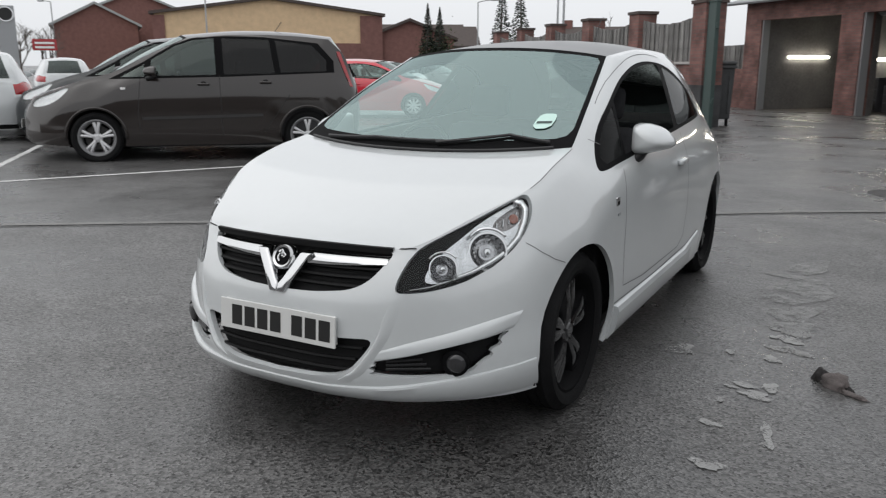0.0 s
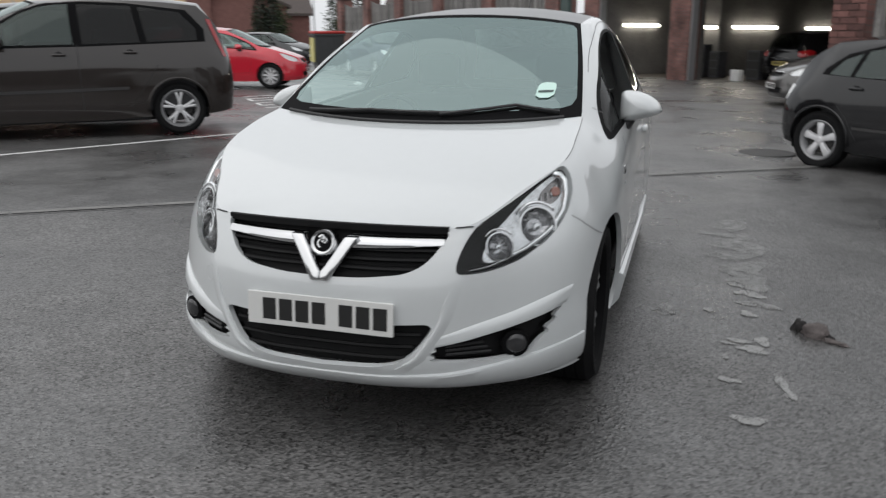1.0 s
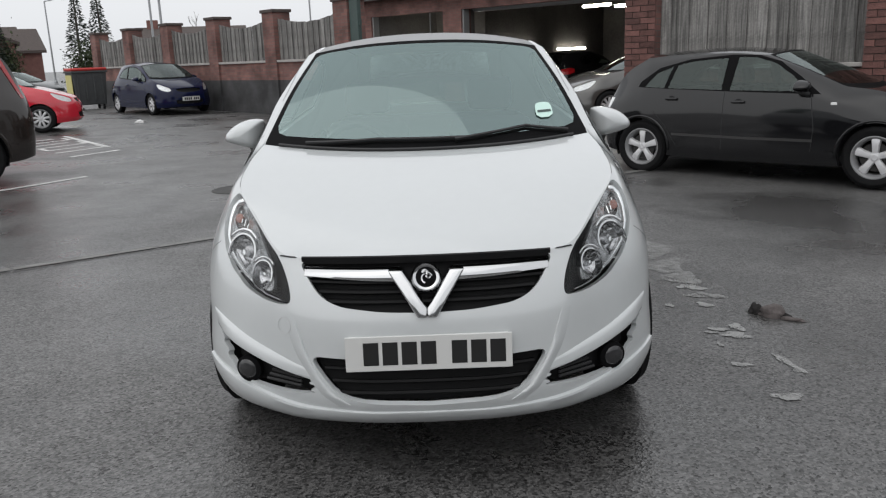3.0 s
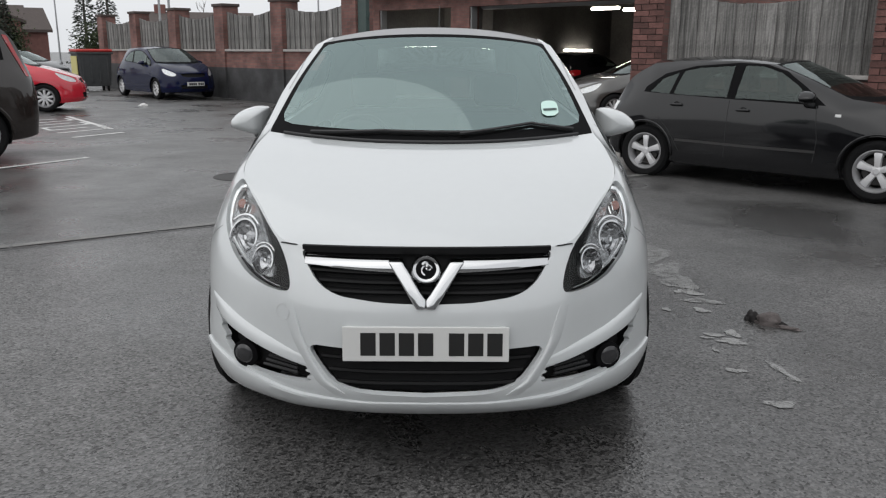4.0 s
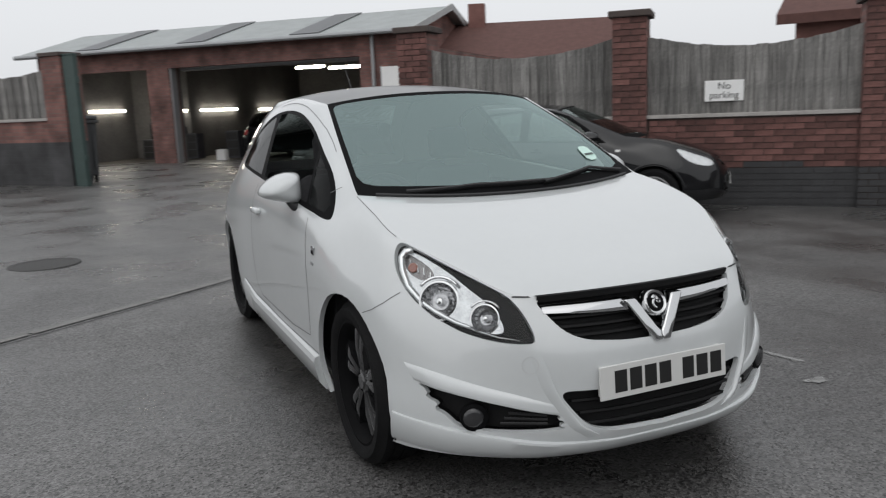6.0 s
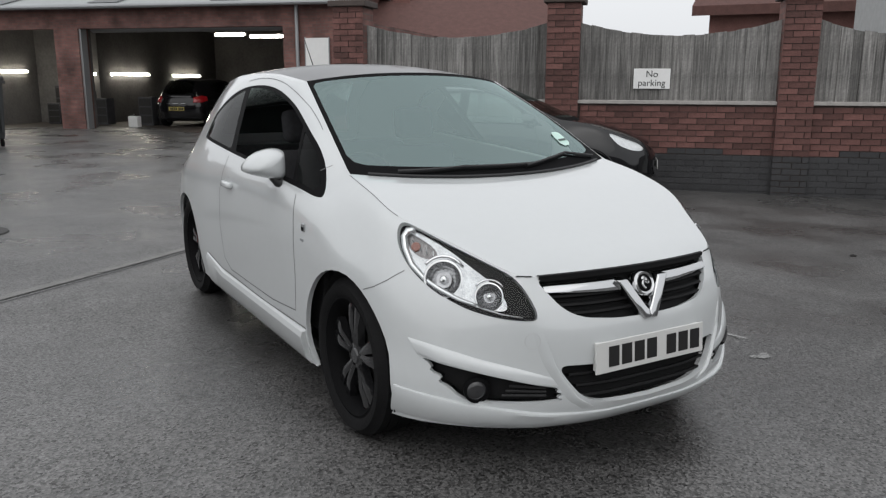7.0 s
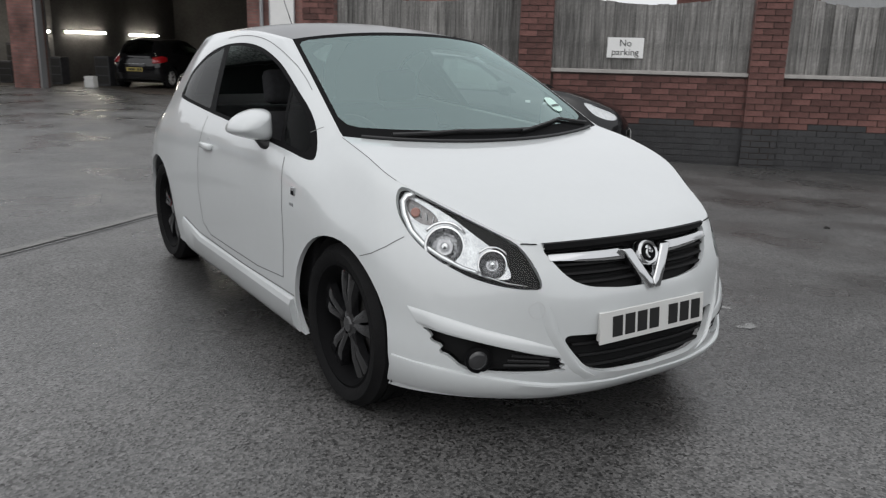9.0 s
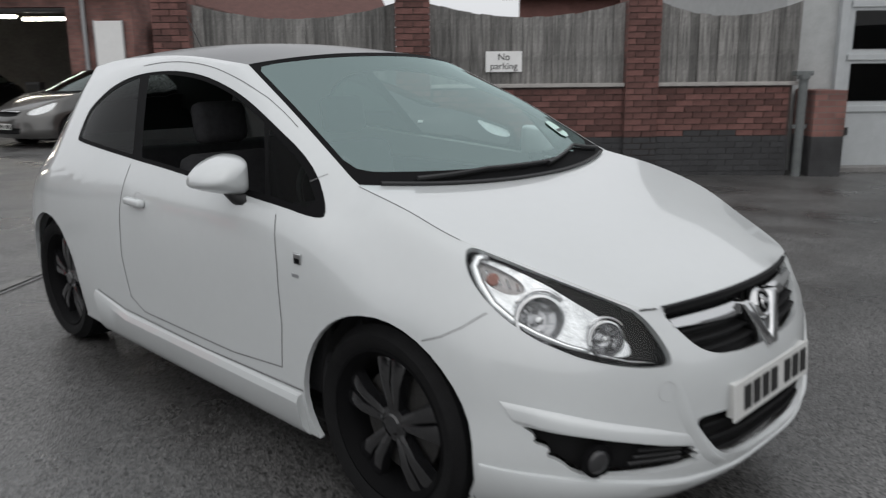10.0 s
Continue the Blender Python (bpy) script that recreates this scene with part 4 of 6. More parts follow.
LAMPS = (("main", .660, .370, .724, .064), ("inner", .553, .234, .673, .046))
for lamp in [o for o in hero.children if o.name.startswith("headlight")]:
    s = 1 if sum(v.co.x for v in lamp.data.vertices) > 0 else -1
    us_, vs_ = np.linspace(.4, 1.1, 18), np.linspace(.4, 1, 18)
    tray = chaikin([(.680, .605, .872), (.598, .44, .808), (.555, .34, .752), (.522, .25, .708), (.505, .19, .655), (.52, .175, .625), (.60, .245, .637), (.69, .37, .685), (.735, .48, .75), (.735, .55, .818)], 2)
    seats, at = [hero_shell.find(tray)], {}
    for nm, x_, y_, z_, r_ in LAMPS:
        c, nrm = on_body(s * x_, y_, z_, out=-.012)
        d = (nrm + Vector((s * .42, -1, .12)).normalized() * .8).normalized()
        at[nm] = (c, d)
        seats.append(hero_shell.find(lamp_ring(c, d, r_ * 1.02)))
    drop = chaikin([(.688, .585, .858), (.655, .53, .834), (.625, .463, .797), (.640, .437, .780), (.682, .455, .780), (.712, .50, .80), (.714, .55, .83)], 2)
    seats.append(hero_shell.find(drop))
    uv_, ff_, tt_ = cut(us_, vs_, seats, 1, 1.3)
    tray_pts = hero_shell.side(uv_)
    part("lamp_tray", flip_out(patch(tray_pts, [q for q, k in zip(ff_, tt_) if k == 0], (s,), .022, rim=.012)), M_LAMPTRAY, lamp, smooth=True, angle=40)
    part("indicator_pocket", flip_out(patch(tray_pts, [q for q, k in zip(ff_, tt_) if k == 3], (s,), .034)), M_LAMPPOCKET, lamp, smooth=True)
    for nm, x_, y_, z_, r_ in LAMPS:
        c, d = at[nm]
        m_ = Matrix.Translation(c) @ d.to_track_quat("Z", "Y").to_matrix().to_4x4()
        bowl = part(nm + "_reflector", lathe([(.001, -.034), (r_ * .45, -.031), (r_ * .8, -.018), (r_ * .97, 0)], 15, "Z"), M_LAMPDARK, lamp, m=m_)
        part(nm + "_ring", lathe([(r_ * .93, -.002), (r_ * .98, .005), (r_ * 1.08, .004), (r_ * 1.12, -.004), (r_ * 1.1, -.02), (r_ * .96, -.02)], 36, "Z", close=True), M_CHROME, lamp, smooth=True, angle=40, m=m_)
        part(nm + "_bulb", lathe([(.001, -.002), (r_ * .16, -.004), (r_ * .22, -.012), (r_ * .22, -.034)], 18, "Z"), M_CHROME, lamp, smooth=True, angle=40, m=m_)
        # hood over the outer half of each lamp
        arc = [m_ @ Vector((r_ * 1.27 * math.cos(radians(a_)), r_ * 1.27 * math.sin(radians(a_)), .002)) for a_ in range(38, 143, 8)]
        part("chrome_arc", tube(arc, .0055 if nm == "main" else .0035, 8), M_LAMPCHROME, lamp, smooth=True)
    # bright strip along the outer edge, running out thinly towards the tip
    edge = [on_body(s * x_, y_, z_, out=-.018)[0] for x_, y_, z_ in densify([(.655, .565, .852), (.682, .580, .856), (.706, .570, .842), (.720, .535, .805), (.721, .485, .757), (.705, .42, .718), (.677, .365, .691), (.635, .30, .662), (.60, .25, .648)], .02, closed=False)]
    part("bright_strip", tube(edge, .0145, 10, r_end=.006), M_LAMPCHROME, lamp, smooth=True)
    edge = [on_body(s * x_, y_, z_, out=-.010)[0] for x_, y_, z_ in densify([(.59, .235, .640), (.54, .17, .622), (.48, .13, .612)], .02, closed=False)]
    part("chrome_line", tube(edge, .004, 6, r_end=.0015), M_CHROME, lamp, smooth=True)
    disc_on(lamp, "indicator", s * .690, .515, .818, .017, .006, M_ORANGE, out=-.027, tilt=(s * .5, -1, .3))
    for i in range(4):
        rib = [on_body(s * (.650 + .012 * i), .455 + .022 * i, .783 + .007 * i, out=-.030)[0], on_body(s * (.640 + .014 * i), .470 + .026 * i, .800 + .011 * i, out=-.030)[0]]
        part("indicator_rib", tube(rib, .0028, 6), M_CHROME, lamp)

# shut lines between bonnet and wings
line = [tuple(hero_shell.side([(u, .994)])[0]) for u in np.linspace(.97, 1.57, 14)]
for s in (1, -1):
    bm = ribbon(hero_shell, line, .0028, (1, 1, 1))
    if s < 0:
        bmesh.ops.transform(bm, matrix=Matrix.Diagonal((-1, 1, 1, 1)), verts=bm.verts)
    part("shut_line", bm, M_SOFTSEAM, hero)

# upper grille: slats, chrome bar, chrome V and round badge
for gz_ in (.612, .640, .668):
    wdt = .315 + (gz_ - .612) * .95
    bm = bmesh.new()
    rows = []
    for i in range(17):
        x = -wdt + 2 * wdt * i / 16
        y0 = float(hero_shell.side(hero_shell.find([(abs(x), .06, gz_)], (1, .2, 1)))[0][1])
        rows.append([bm.verts.new((x, y0 + a, gz_ + b)) for a, b in ((.016, .006), (.012, .0), (.022, -.007), (.045, -.002), (.045, .006))])
    for p, q in zip(rows, rows[1:]):
        for j in range(5):
            bm.faces.new((p[j], p[(j + 1) % 5], q[(j + 1) % 5], q[j]))
    bmesh.ops.recalc_face_normals(bm, faces=bm.faces)
    part("grille_slat", bm, M_RECESS, hero)
for s in (1, -1):
    bm = bmesh.new()
    rows = []
    for i in range(13):
        x = .085 + .305 * i / 12
        zt, zb_ = .713 - .003 * i / 12, .668 + .013 * i / 12
        y0 = float(hero_shell.side(hero_shell.find([(x, .1, (zt + zb_) / 2)], (1, .2, 1)))[0][1])
        rows.append([bm.verts.new((s * x, y0 + a, z)) for a, z in ((.03, zt), (.008, zt - .003), (.002, zt - .012), (-.004, (zt + zb_) / 2 - .003), (-.006, zb_ + .008), (-.002, zb_ + .002), (.012, zb_))])
    for p, q in zip(rows, rows[1:]):
        for j in range(6):
            bm.faces.new((p[j], p[j + 1], q[j + 1], q[j]))
    bmesh.ops.recalc_face_normals(bm, faces=bm.faces)
    part("chrome_bar", bm, M_CHROME, hero, smooth=True, angle=50)
    arm = [(s * .120, .711), (s * .074, .711), (s * .014, .616), (0, .600), (0, .571), (s * .030, .571)]
    bm = prism(arm, .0, .06)
    bmesh.ops.bevel(bm, geom=bm.edges[:], offset=.0065, segments=3, affect="EDGES", profile=.5)
    for v in bm.verts:
        v.co.y += .008 + (v.co.z - .57) * .38
    part("chrome_v_arm", bm, M_CHROME, hero, smooth=True, angle=40)
badge = part("round_badge", lathe([(.001, -.010), (.032, -.010), (.040, -.014), (.047, -.004), (.047, .03)], 32, "Y"), M_CHROME, hero, "round chrome badge", smooth=True, angle=40, m=pose(0, .064, .687, -22))
part("badge_disc", lathe([(.001, -.0125), (.031, -.0125), (.033, -.009)], 28, "Y"), M_TRIM, badge)
bm = bmesh.new()
for c, r_, a0, a1, rad in (((.002, -.004), .016, 20, 250, .0042), ((-.004, .012), .008, -40, 170, .005), ((.008, .004), .007, 180, 330, .004)):
    tube([(c[0] + r_ * math.cos(radians(a0 + (a1 - a0) * i / 10)), -.0135, c[1] + r_ * math.sin(radians(a0 + (a1 - a0) * i / 10))) for i in range(11)], rad, 6, bm)
part("badge_emblem", bm, M_CHROME, badge)
# black seal under the bonnet's edge
bm = bmesh.new()
rows = []
for i in range(25):
    x = -.40 + .80 * i / 24
    y0, z0 = .094 + .385 * x * x, .7505 - .046 * x * x
    rows.append([bm.verts.new((x, y0 + a, z0 + b)) for a, b in ((.012, .0), (-.002, -.001), (.0005, -.013), (.006, -.024), (.022, -.025))])
for p, q in zip(rows, rows[1:]):
    for j in range(4):
        bm.faces.new((p[j], p[j + 1], q[j + 1], q[j]))
bmesh.ops.recalc_face_normals(bm, faces=bm.faces)
part("bonnet_seal", bm, M_RECESS, hero)
for s in (1, -1):
    bm = ribbon(hero_shell, [(.40, .156, .7425), (.44, .170, .7435), (.474, .186, .7445)], .005, (1, 1, 1), lift=.0022, step=.008)
    if s < 0:
        bmesh.ops.transform(bm, matrix=Matrix.Diagonal((-1, 1, 1, 1)), verts=bm.verts)
    part("shut_line", bm, M_SEAM, hero)
# lower grille slats and fog lamps
for gz_ in (.325, .362, .402):
    wdt = .285 + (gz_ - .32) * .6
    bm = bmesh.new()
    rows = []
    for i in range(15):
        x = -wdt + 2 * wdt * i / 14
        y0 = float(hero_shell.side(hero_shell.find([(abs(x), .03, gz_)], (1, .2, 1)))[0][1])
        rows.append([bm.verts.new((x, y0 + a, gz_ + b)) for a, b in ((.018, .007), (.014, 0), (.022, -.006), (.05, 0))])
    for p, q in zip(rows, rows[1:]):
        for j in range(4):
            bm.faces.new((p[j], p[(j + 1) % 4], q[(j + 1) % 4], q[j]))
    bmesh.ops.recalc_face_normals(bm, faces=bm.faces)
    part("lower_grille_slat", bm, M_RECESS, hero)
for s in (1, -1):
    fog = disc_on(hero, "fog_lamp", s * .615, .22, .352, .047, .012, M_TRIM, (1, .3, 1), out=-.006, tilt=(s * .35, -1, 0))
    c, nrm = on_body(s * .615, .22, .352, (1, .3, 1), .004)
    bm = lathe([(.001, .010), (.02, .008), (.034, .003), (.036, -.006)], 24, "Z")
    part("fog_lens", bm, M_FOGGLASS, fog, smooth=True, m=fog.matrix_basis.inverted() @ Matrix.Translation(c) @ Vector((s * .35, -1, 0)).normalized().to_track_quat("Z", "Y").to_matrix().to_4x4())
    for i in range(4):
        bm = tube([on_body(s * .42, .06, .338 + i * .014, (1, .3, 1), -.012)[0], on_body(s * (.55 - .012 * i), .16, .335 + i * .018, (1, .3, 1), -.012)[0]], .005, 6)
        part("fog_pocket_fin", bm, M_PLASTIC, hero)
    side_mirror(hero, M_WHITE, s * .884, 1.60, 1.018, s)
    c, nrm = on_body(s * .872, 1.18, .79, (.05, 1, 1), .002)
    rep = part("side_repeater", boxed(-.004, .005, -.019, .019, -.018, .018, .003), M_CHROME, hero, m=Matrix.Translation(c) @ pose(0, 0, 0, 0, 0, 0 if s > 0 else 180))
    part("repeater_lens", boxed(.004, .0065, -.014, .013, -.014, .002, .001), M_TRIM, rep)
    # grey ring on the uncut skin paints the shaded edge of the handle's cup
    c, nrm = on_body(s * .872, 2.29, .853, (.05, 1, 1), .0008)
    part("handle_cup_shade", lathe([(.034, .0), (.0352, .0007), (.0366, .0)], 28, "Z"), M_FAINT, hero, m=Matrix.Translation(c) @ nrm.to_track_quat("Z", "Y").to_matrix().to_4x4())
    c, nrm = on_body(s * .872, 1.19, .735, (.05, 1, 1), .001)
    part("wing_badge", boxed(-.0015, .0015, -.018, .018, -.006, .006, .001), M_STEEL, hero, m=Matrix.Translation(c))
    # moulded strip over the fog pocket and ledge of the lip
    rows = []
    bm = bmesh.new()
    for i in range(15):
        k = i / 14
        up = Vector(chain_at([(.772, .42, .512), (.68, .29, .486), (.60, .21, .462), (.48, .11, .432), (.385, .055, .400)], k))
        lo = Vector(chain_at([(.752, .385, .455), (.665, .26, .430), (.59, .195, .412), (.48, .11, .388), (.375, .05, .368)], k))
        fat = .016 * min(1, 5 * k + .15) * min(1, (1 - k) * 2.5)
        row = []
        for q, o in ((0, -.002), (.08, fat * .45), (.35, fat * .8), (.8, fat), (.97, fat * .9), (1.0, fat * .55), (.97, -.02)):
            c, nrm = on_body(s * (up.x + (lo.x - up.x) * q), up.y + (lo.y - up.y) * q, up.z + (lo.z - up.z) * q, (1, .3, 1), o)
            row.append(bm.verts.new(c))
        rows.append(row)
    for p, q in zip(rows, rows[1:]):
        for j in range(6):
            bm.faces.new((p[j], p[j + 1], q[j + 1], q[j]))
    bmesh.ops.recalc_face_normals(bm, faces=bm.faces)
    part("fog_lamp_brow", bm, M_WHITE, hero, smooth=True, angle=50)
    # crease that runs down beside the lower grille
    rows = []
    bm = bmesh.new()
    for i in range(15):
        k = i / 14
        inn = Vector(chain_at([(.425, .09, .565), (.402, .07, .50), (.390, .06, .452), (.360, .045, .395), (.312, .03, .328), (.255, .015, .290)], k))
        out_ = Vector(chain_at([(.470, .11, .565), (.452, .10, .50), (.436, .085, .452), (.404, .065, .395), (.358, .05, .322), (.300, .03, .276)], k))
        fat = .011 * min(1, 2.2 * k + .02) * min(1, (1 - k) * 5 + .1)
        row = []
        for q, o in ((0, -.003), (.3, fat * .25), (.6, fat * .65), (.85, fat), (.96, fat * .8), (1.0, -.004)):
            p = out_.lerp(inn, q)
            row.append(bm.verts.new(on_body(s * p.x, p.y, p.z, (1, .3, 1), o)[0]))
        rows.append(row)
    for p, q in zip(rows, rows[1:]):
        for j in range(5):
            bm.faces.new((p[j], p[j + 1], q[j + 1], q[j]))
    bmesh.ops.recalc_face_normals(bm, faces=bm.faces)
    part("bumper_crease", bm, M_WHITE, hero, smooth=True, angle=60)
    part("tow_cover", lathe([(.026, .0), (.0268, .0006), (.0276, .0)], 28, "Z"), M_FAINT, hero, m=Matrix.Translation(on_body(s * .46, .1, .535, (1, .3, 1), .001)[0]) @ on_body(s * .46, .1, .535, (1, .3, 1))[1].to_track_quat("Z", "Y").to_matrix().to_4x4()) if s < 0 else None
# lip spoiler: a ledge that stands out from the bumper, deeper towards the corners
ledge = densify([(.803, .478, .3285), (.76, .38, .320), (.68, .27, .309), (.55, .15, .292), (.4, .07, .276), (.2, .02, .266), (0, .0, .264)], .03, closed=False)
bm, rows = bmesh.new(), []
for sgn, (x, y, z) in [(1, p) for p in ledge] + [(-1, p) for p in ledge[-2::-1]]:
    fat = .007 + .008 * sstep(.1, .5, x) - .006 * sstep(.66, .8, x)
    row = []
    for k, o in ((0, -.004), (.02, fat * .75), (.09, fat), (.45, fat * 1.05), (.8, fat * .8), (.97, fat * .2), (1.0, -.03)):
        row.append(bm.verts.new(on_body(sgn * max(x, .002), y, z + (.203 - z) * k, (1, .3, 1), o)[0]))
    rows.append(row)
for p, q in zip(rows, rows[1:]):
    for j in range(6):
        bm.faces.new((p[j], p[j + 1], q[j + 1], q[j]))
bm.faces.new(rows[0]), bm.faces.new(rows[-1])
bmesh.ops.recalc_face_normals(bm, faces=bm.faces)
part("lip_spoiler", bm, M_WHITE, hero, smooth=True, angle=35)
plate_with_bars(hero, pose(0, .005, .462, -4))
part("plate_holder", boxed(-.25, .25, .011, .03, .412, .514, .004), M_PLATE, hero, "pale plate surround", m=pose(0, 0, 0))
# windscreen furniture
def on_screen(x, k, out=.012):
    """A point on the screen: k runs from the bonnet to the roof."""
    u = U_KNOTS[7] + (U_KNOTS[9] - U_KNOTS[7]) * k
    e = (spline_weights(U_KNOTS, [u], CREASES) @ hero_shell.net[:, -1])[0][0]
    p = hero_shell.top([(u, min(1, abs(x) / e))])[0]
    q = hero_shell.top([(u + .01, min(1, abs(x) / e))])[0]
    d = Vector(q - p).normalized()
    return Vector((x, p[1], p[2])) + Vector((0, -d.z, d.y)) * out


for pts_ in ([(-.50, .02), (-.2, .06), (.18, .055)], [(.60, .03), (.42, .10), (.12, .045)]):
    line = [on_screen(a + (c - a) * t / 8, b + (d - b) * t / 8, .018) for (a, b), (c, d) in zip(pts_, pts_[1:]) for t in range(9)]
    wp_ = part("wiper", tube(line, .007, 6), M_PLASTIC, hero)
    part("wiper_blade", tube([p + Vector((0, .012, -.014)) for p in line], .006, 6), M_RUBBER, wp_)
part("wiper_scuttle", tube([on_screen(-.62 + 1.24 * t / 20, .004, .006) for t in range(21)], .007, 6), M_PLASTIC, hero)
tax = bmesh.new()
tax.faces.new([tax.verts.new(on_screen(.517 + a_ * .037, .225 + b_ * .06, .004)) for a_, b_ in chaikin([(-1, -1), (1, -1), (1.05, .5), (.7, 1.05), (-.7, 1.05), (-1.05, .5)], 1)])
part("tax_disc", tax, M_STICKER, hero, "pale green paper disc")
tax = bmesh.new()
quad = [tax.verts.new(on_screen(a, b, .006)) for a, b in ((.487, .205), (.548, .205), (.548, .222), (.487, .222))]
tax.faces.new(quad)
part("disc_bar", tax, M_GREEN, hero)
part("roof_aerial", tube([(0.02, 3.25, 1.455), (.02, 3.42, 1.66)], .004, 6, r_end=.002), M_PLASTIC, hero)
# side skirts
for s in (1, -1):
    bm = bmesh.new()
    rows = []
    for i in range(21):
        t = i / 20
        y = 1.19 + 1.60 * t
        z1 = .335 + (.05 * max(0, t - .8) / .2)
        rows.append([bm.verts.new((s * x, y, z)) for x, z in ((.862, z1), (.884, z1 - .008), (.892, z1 - .03), (.872, .215), (.845, .178), (.80, .178))])
    for p, q in zip(rows, rows[1:]):
        for j in range(5):
            bm.faces.new((p[j], p[j + 1], q[j + 1], q[j]))
    for row in (rows[0], rows[-1]):
        bm.faces.new(row)
    bmesh.ops.recalc_face_normals(bm, faces=bm.faces)
    part("side_skirt", bm, M_WHITE, hero, smooth=True, angle=30)


# ---- ground and markings ----
def ground_sheet():
    xs = sorted({-900, -300, -120, -60, 60, 120, 300, 900, *range(-40, 41, 2)} | {x * .5 for x in range(-20, 21)})
    ys = sorted({-900, -300, -100, -40, 120, 300, 900, *range(-20, 80, 2)} | {y * .5 for y in range(-8, 40)})
    bm = bmesh.new()
    vs = [[bm.verts.new((x, y, ground_z(x, y))) for y in ys] for x in xs]
    for i in range(len(xs) - 1):
        for j in range(len(ys) - 1):
            bm.faces.new((vs[i][j], vs[i + 1][j], vs[i + 1][j + 1], vs[i][j + 1]))
    return bm


tagged(part("ground", ground_sheet(), M_ASPHALT, smooth=True), "wet grey asphalt yard with coarse aggregate", "ground", kind="structure")


def strip_on_ground(a, b, width, lift=.004, step=.4, jitter=0.0):
    """A flat band on the yard between two places."""
    a, b = Vector((*a, 0)), Vector((*b, 0))
    n = max(2, int((b - a).length / step))
    side = (b - a).normalized().cross(Vector((0, 0, 1))) * width / 2
    bm, rows = bmesh.new(), []
    for i in range(n + 1):
        p = a.lerp(b, i / n)
        row = []
        for k in (-1, 1):
            q = p + side * k * (1 + random.uniform(-jitter, jitter))
            row.append(bm.verts.new((q.x, q.y, ground_z(q.x, q.y) + lift)))
        rows.append(row)
    for p, q in zip(rows, rows[1:]):
        bm.faces.new((p[0], p[1], q[1], q[0]))
    bmesh.ops.recalc_face_normals(bm, faces=bm.faces)
    if bm.faces[:][0].normal.z < 0:
        bmesh.ops.reverse_faces(bm, faces=bm.faces)
    return bm


drain = tagged(new("drain_channel"), "narrow worn concrete drain channel across the asphalt", "drain", kind="structure")
for k in range(-4, 12):
    p0, p1 = Vector((-4.55, 1.84)), Vector((1.91, 6.64))
    d = (p1 - p0).normalized()
    a, b = p0 + d * (k * 1.0 + .01), p0 + d * (k * 1.0 + .99)
    part("channel_slab", strip_on_ground(a, b, .09, .006), M_CHANNEL, drain)
part("channel_joint", strip_on_ground(Vector((-4.55, 1.84)) - d * 4 + Vector((.06, -.08)), Vector((1.91, 6.64)) + d * 4 + Vector((.06, -.08)), .012, .0045), M_SEAM, drain)

for a, b in (((-7.13, 2.58), (-4.44, 7.76)), ((-9.82, 5.87), (-7.66, 3.68)), ((-7.66, 3.68), (-8.85, 1.11))):
    tagged(part("parking_line", strip_on_ground(a, b, .09, .004, .3, .12), M_LINE), "worn white parking bay line on asphalt", "road marking", "bay lines", "structure")
lettering = tagged(new("ground_lettering"), "worn white painted lettering on the asphalt", "road marking", kind="structure")
e1, e2 = Vector((-.645, .764)), Vector((.42, .907))
for i in range(6):
    c = Vector((-5.95, 11.15)) + e1 * (.50 * i)
    part("painted_bar", strip_on_ground(c - e2 * .55, c + e2 * (.25 if i % 2 else .5), .09, .004, .2, .2), M_LINE, lettering)
    if i < 5:
        a = c + e2 * (.46 if i % 2 == 0 else -.52)
        part("painted_bar", strip_on_ground(a, a + e1 * .5, .08, .005, .2, .2), M_LINE, lettering)
part("painted_edge", strip_on_ground((-5.68, 10.04), (-5.25, 10.98), .10, .004), M_LINE, lettering)
part("painted_edge", strip_on_ground((-7.5, 13.9), (-5.66, 11.5), .10, .005), M_LINE, lettering)


def blob(x, y, rx, ry, lift, seed, turn=0.0, n=18, bm=None):
    rnd = random.Random(seed)
    ph = [rnd.uniform(0, 6.28) for _ in range(4)]
    bm = bm or bmesh.new()
    ring = []
    for i in range(n):
        t = 2 * math.pi * i / n
        k = 1 + .2 * math.sin(2 * t + ph[0]) + .17 * math.sin(3 * t + ph[1]) + .12 * math.sin(5 * t + ph[2]) + .05 * math.sin(11 * t + ph[3])
        px, py = rx * k * math.cos(t), ry * k * math.sin(t)
        qx, qy = x + px * math.cos(turn) - py * math.sin(turn), y + px * math.sin(turn) + py * math.cos(turn)
        ring.append(bm.verts.new((qx, qy, ground_z(qx, qy) + lift)))
    bm.faces.new(ring)
    return bm


spill = tagged(new("paint_spill"), "pale splashes of spilled paint on the asphalt", "stain")


def splash(x, y, rx, ry, seed, solid):
    """One ragged splash of thin paint."""
    rnd = random.Random(seed)
    return blob(x, y, rx * (.85 if solid else 1.15), ry * (1.3 if solid else 1.3), .004, seed, rnd.uniform(-.3, .3), 48)


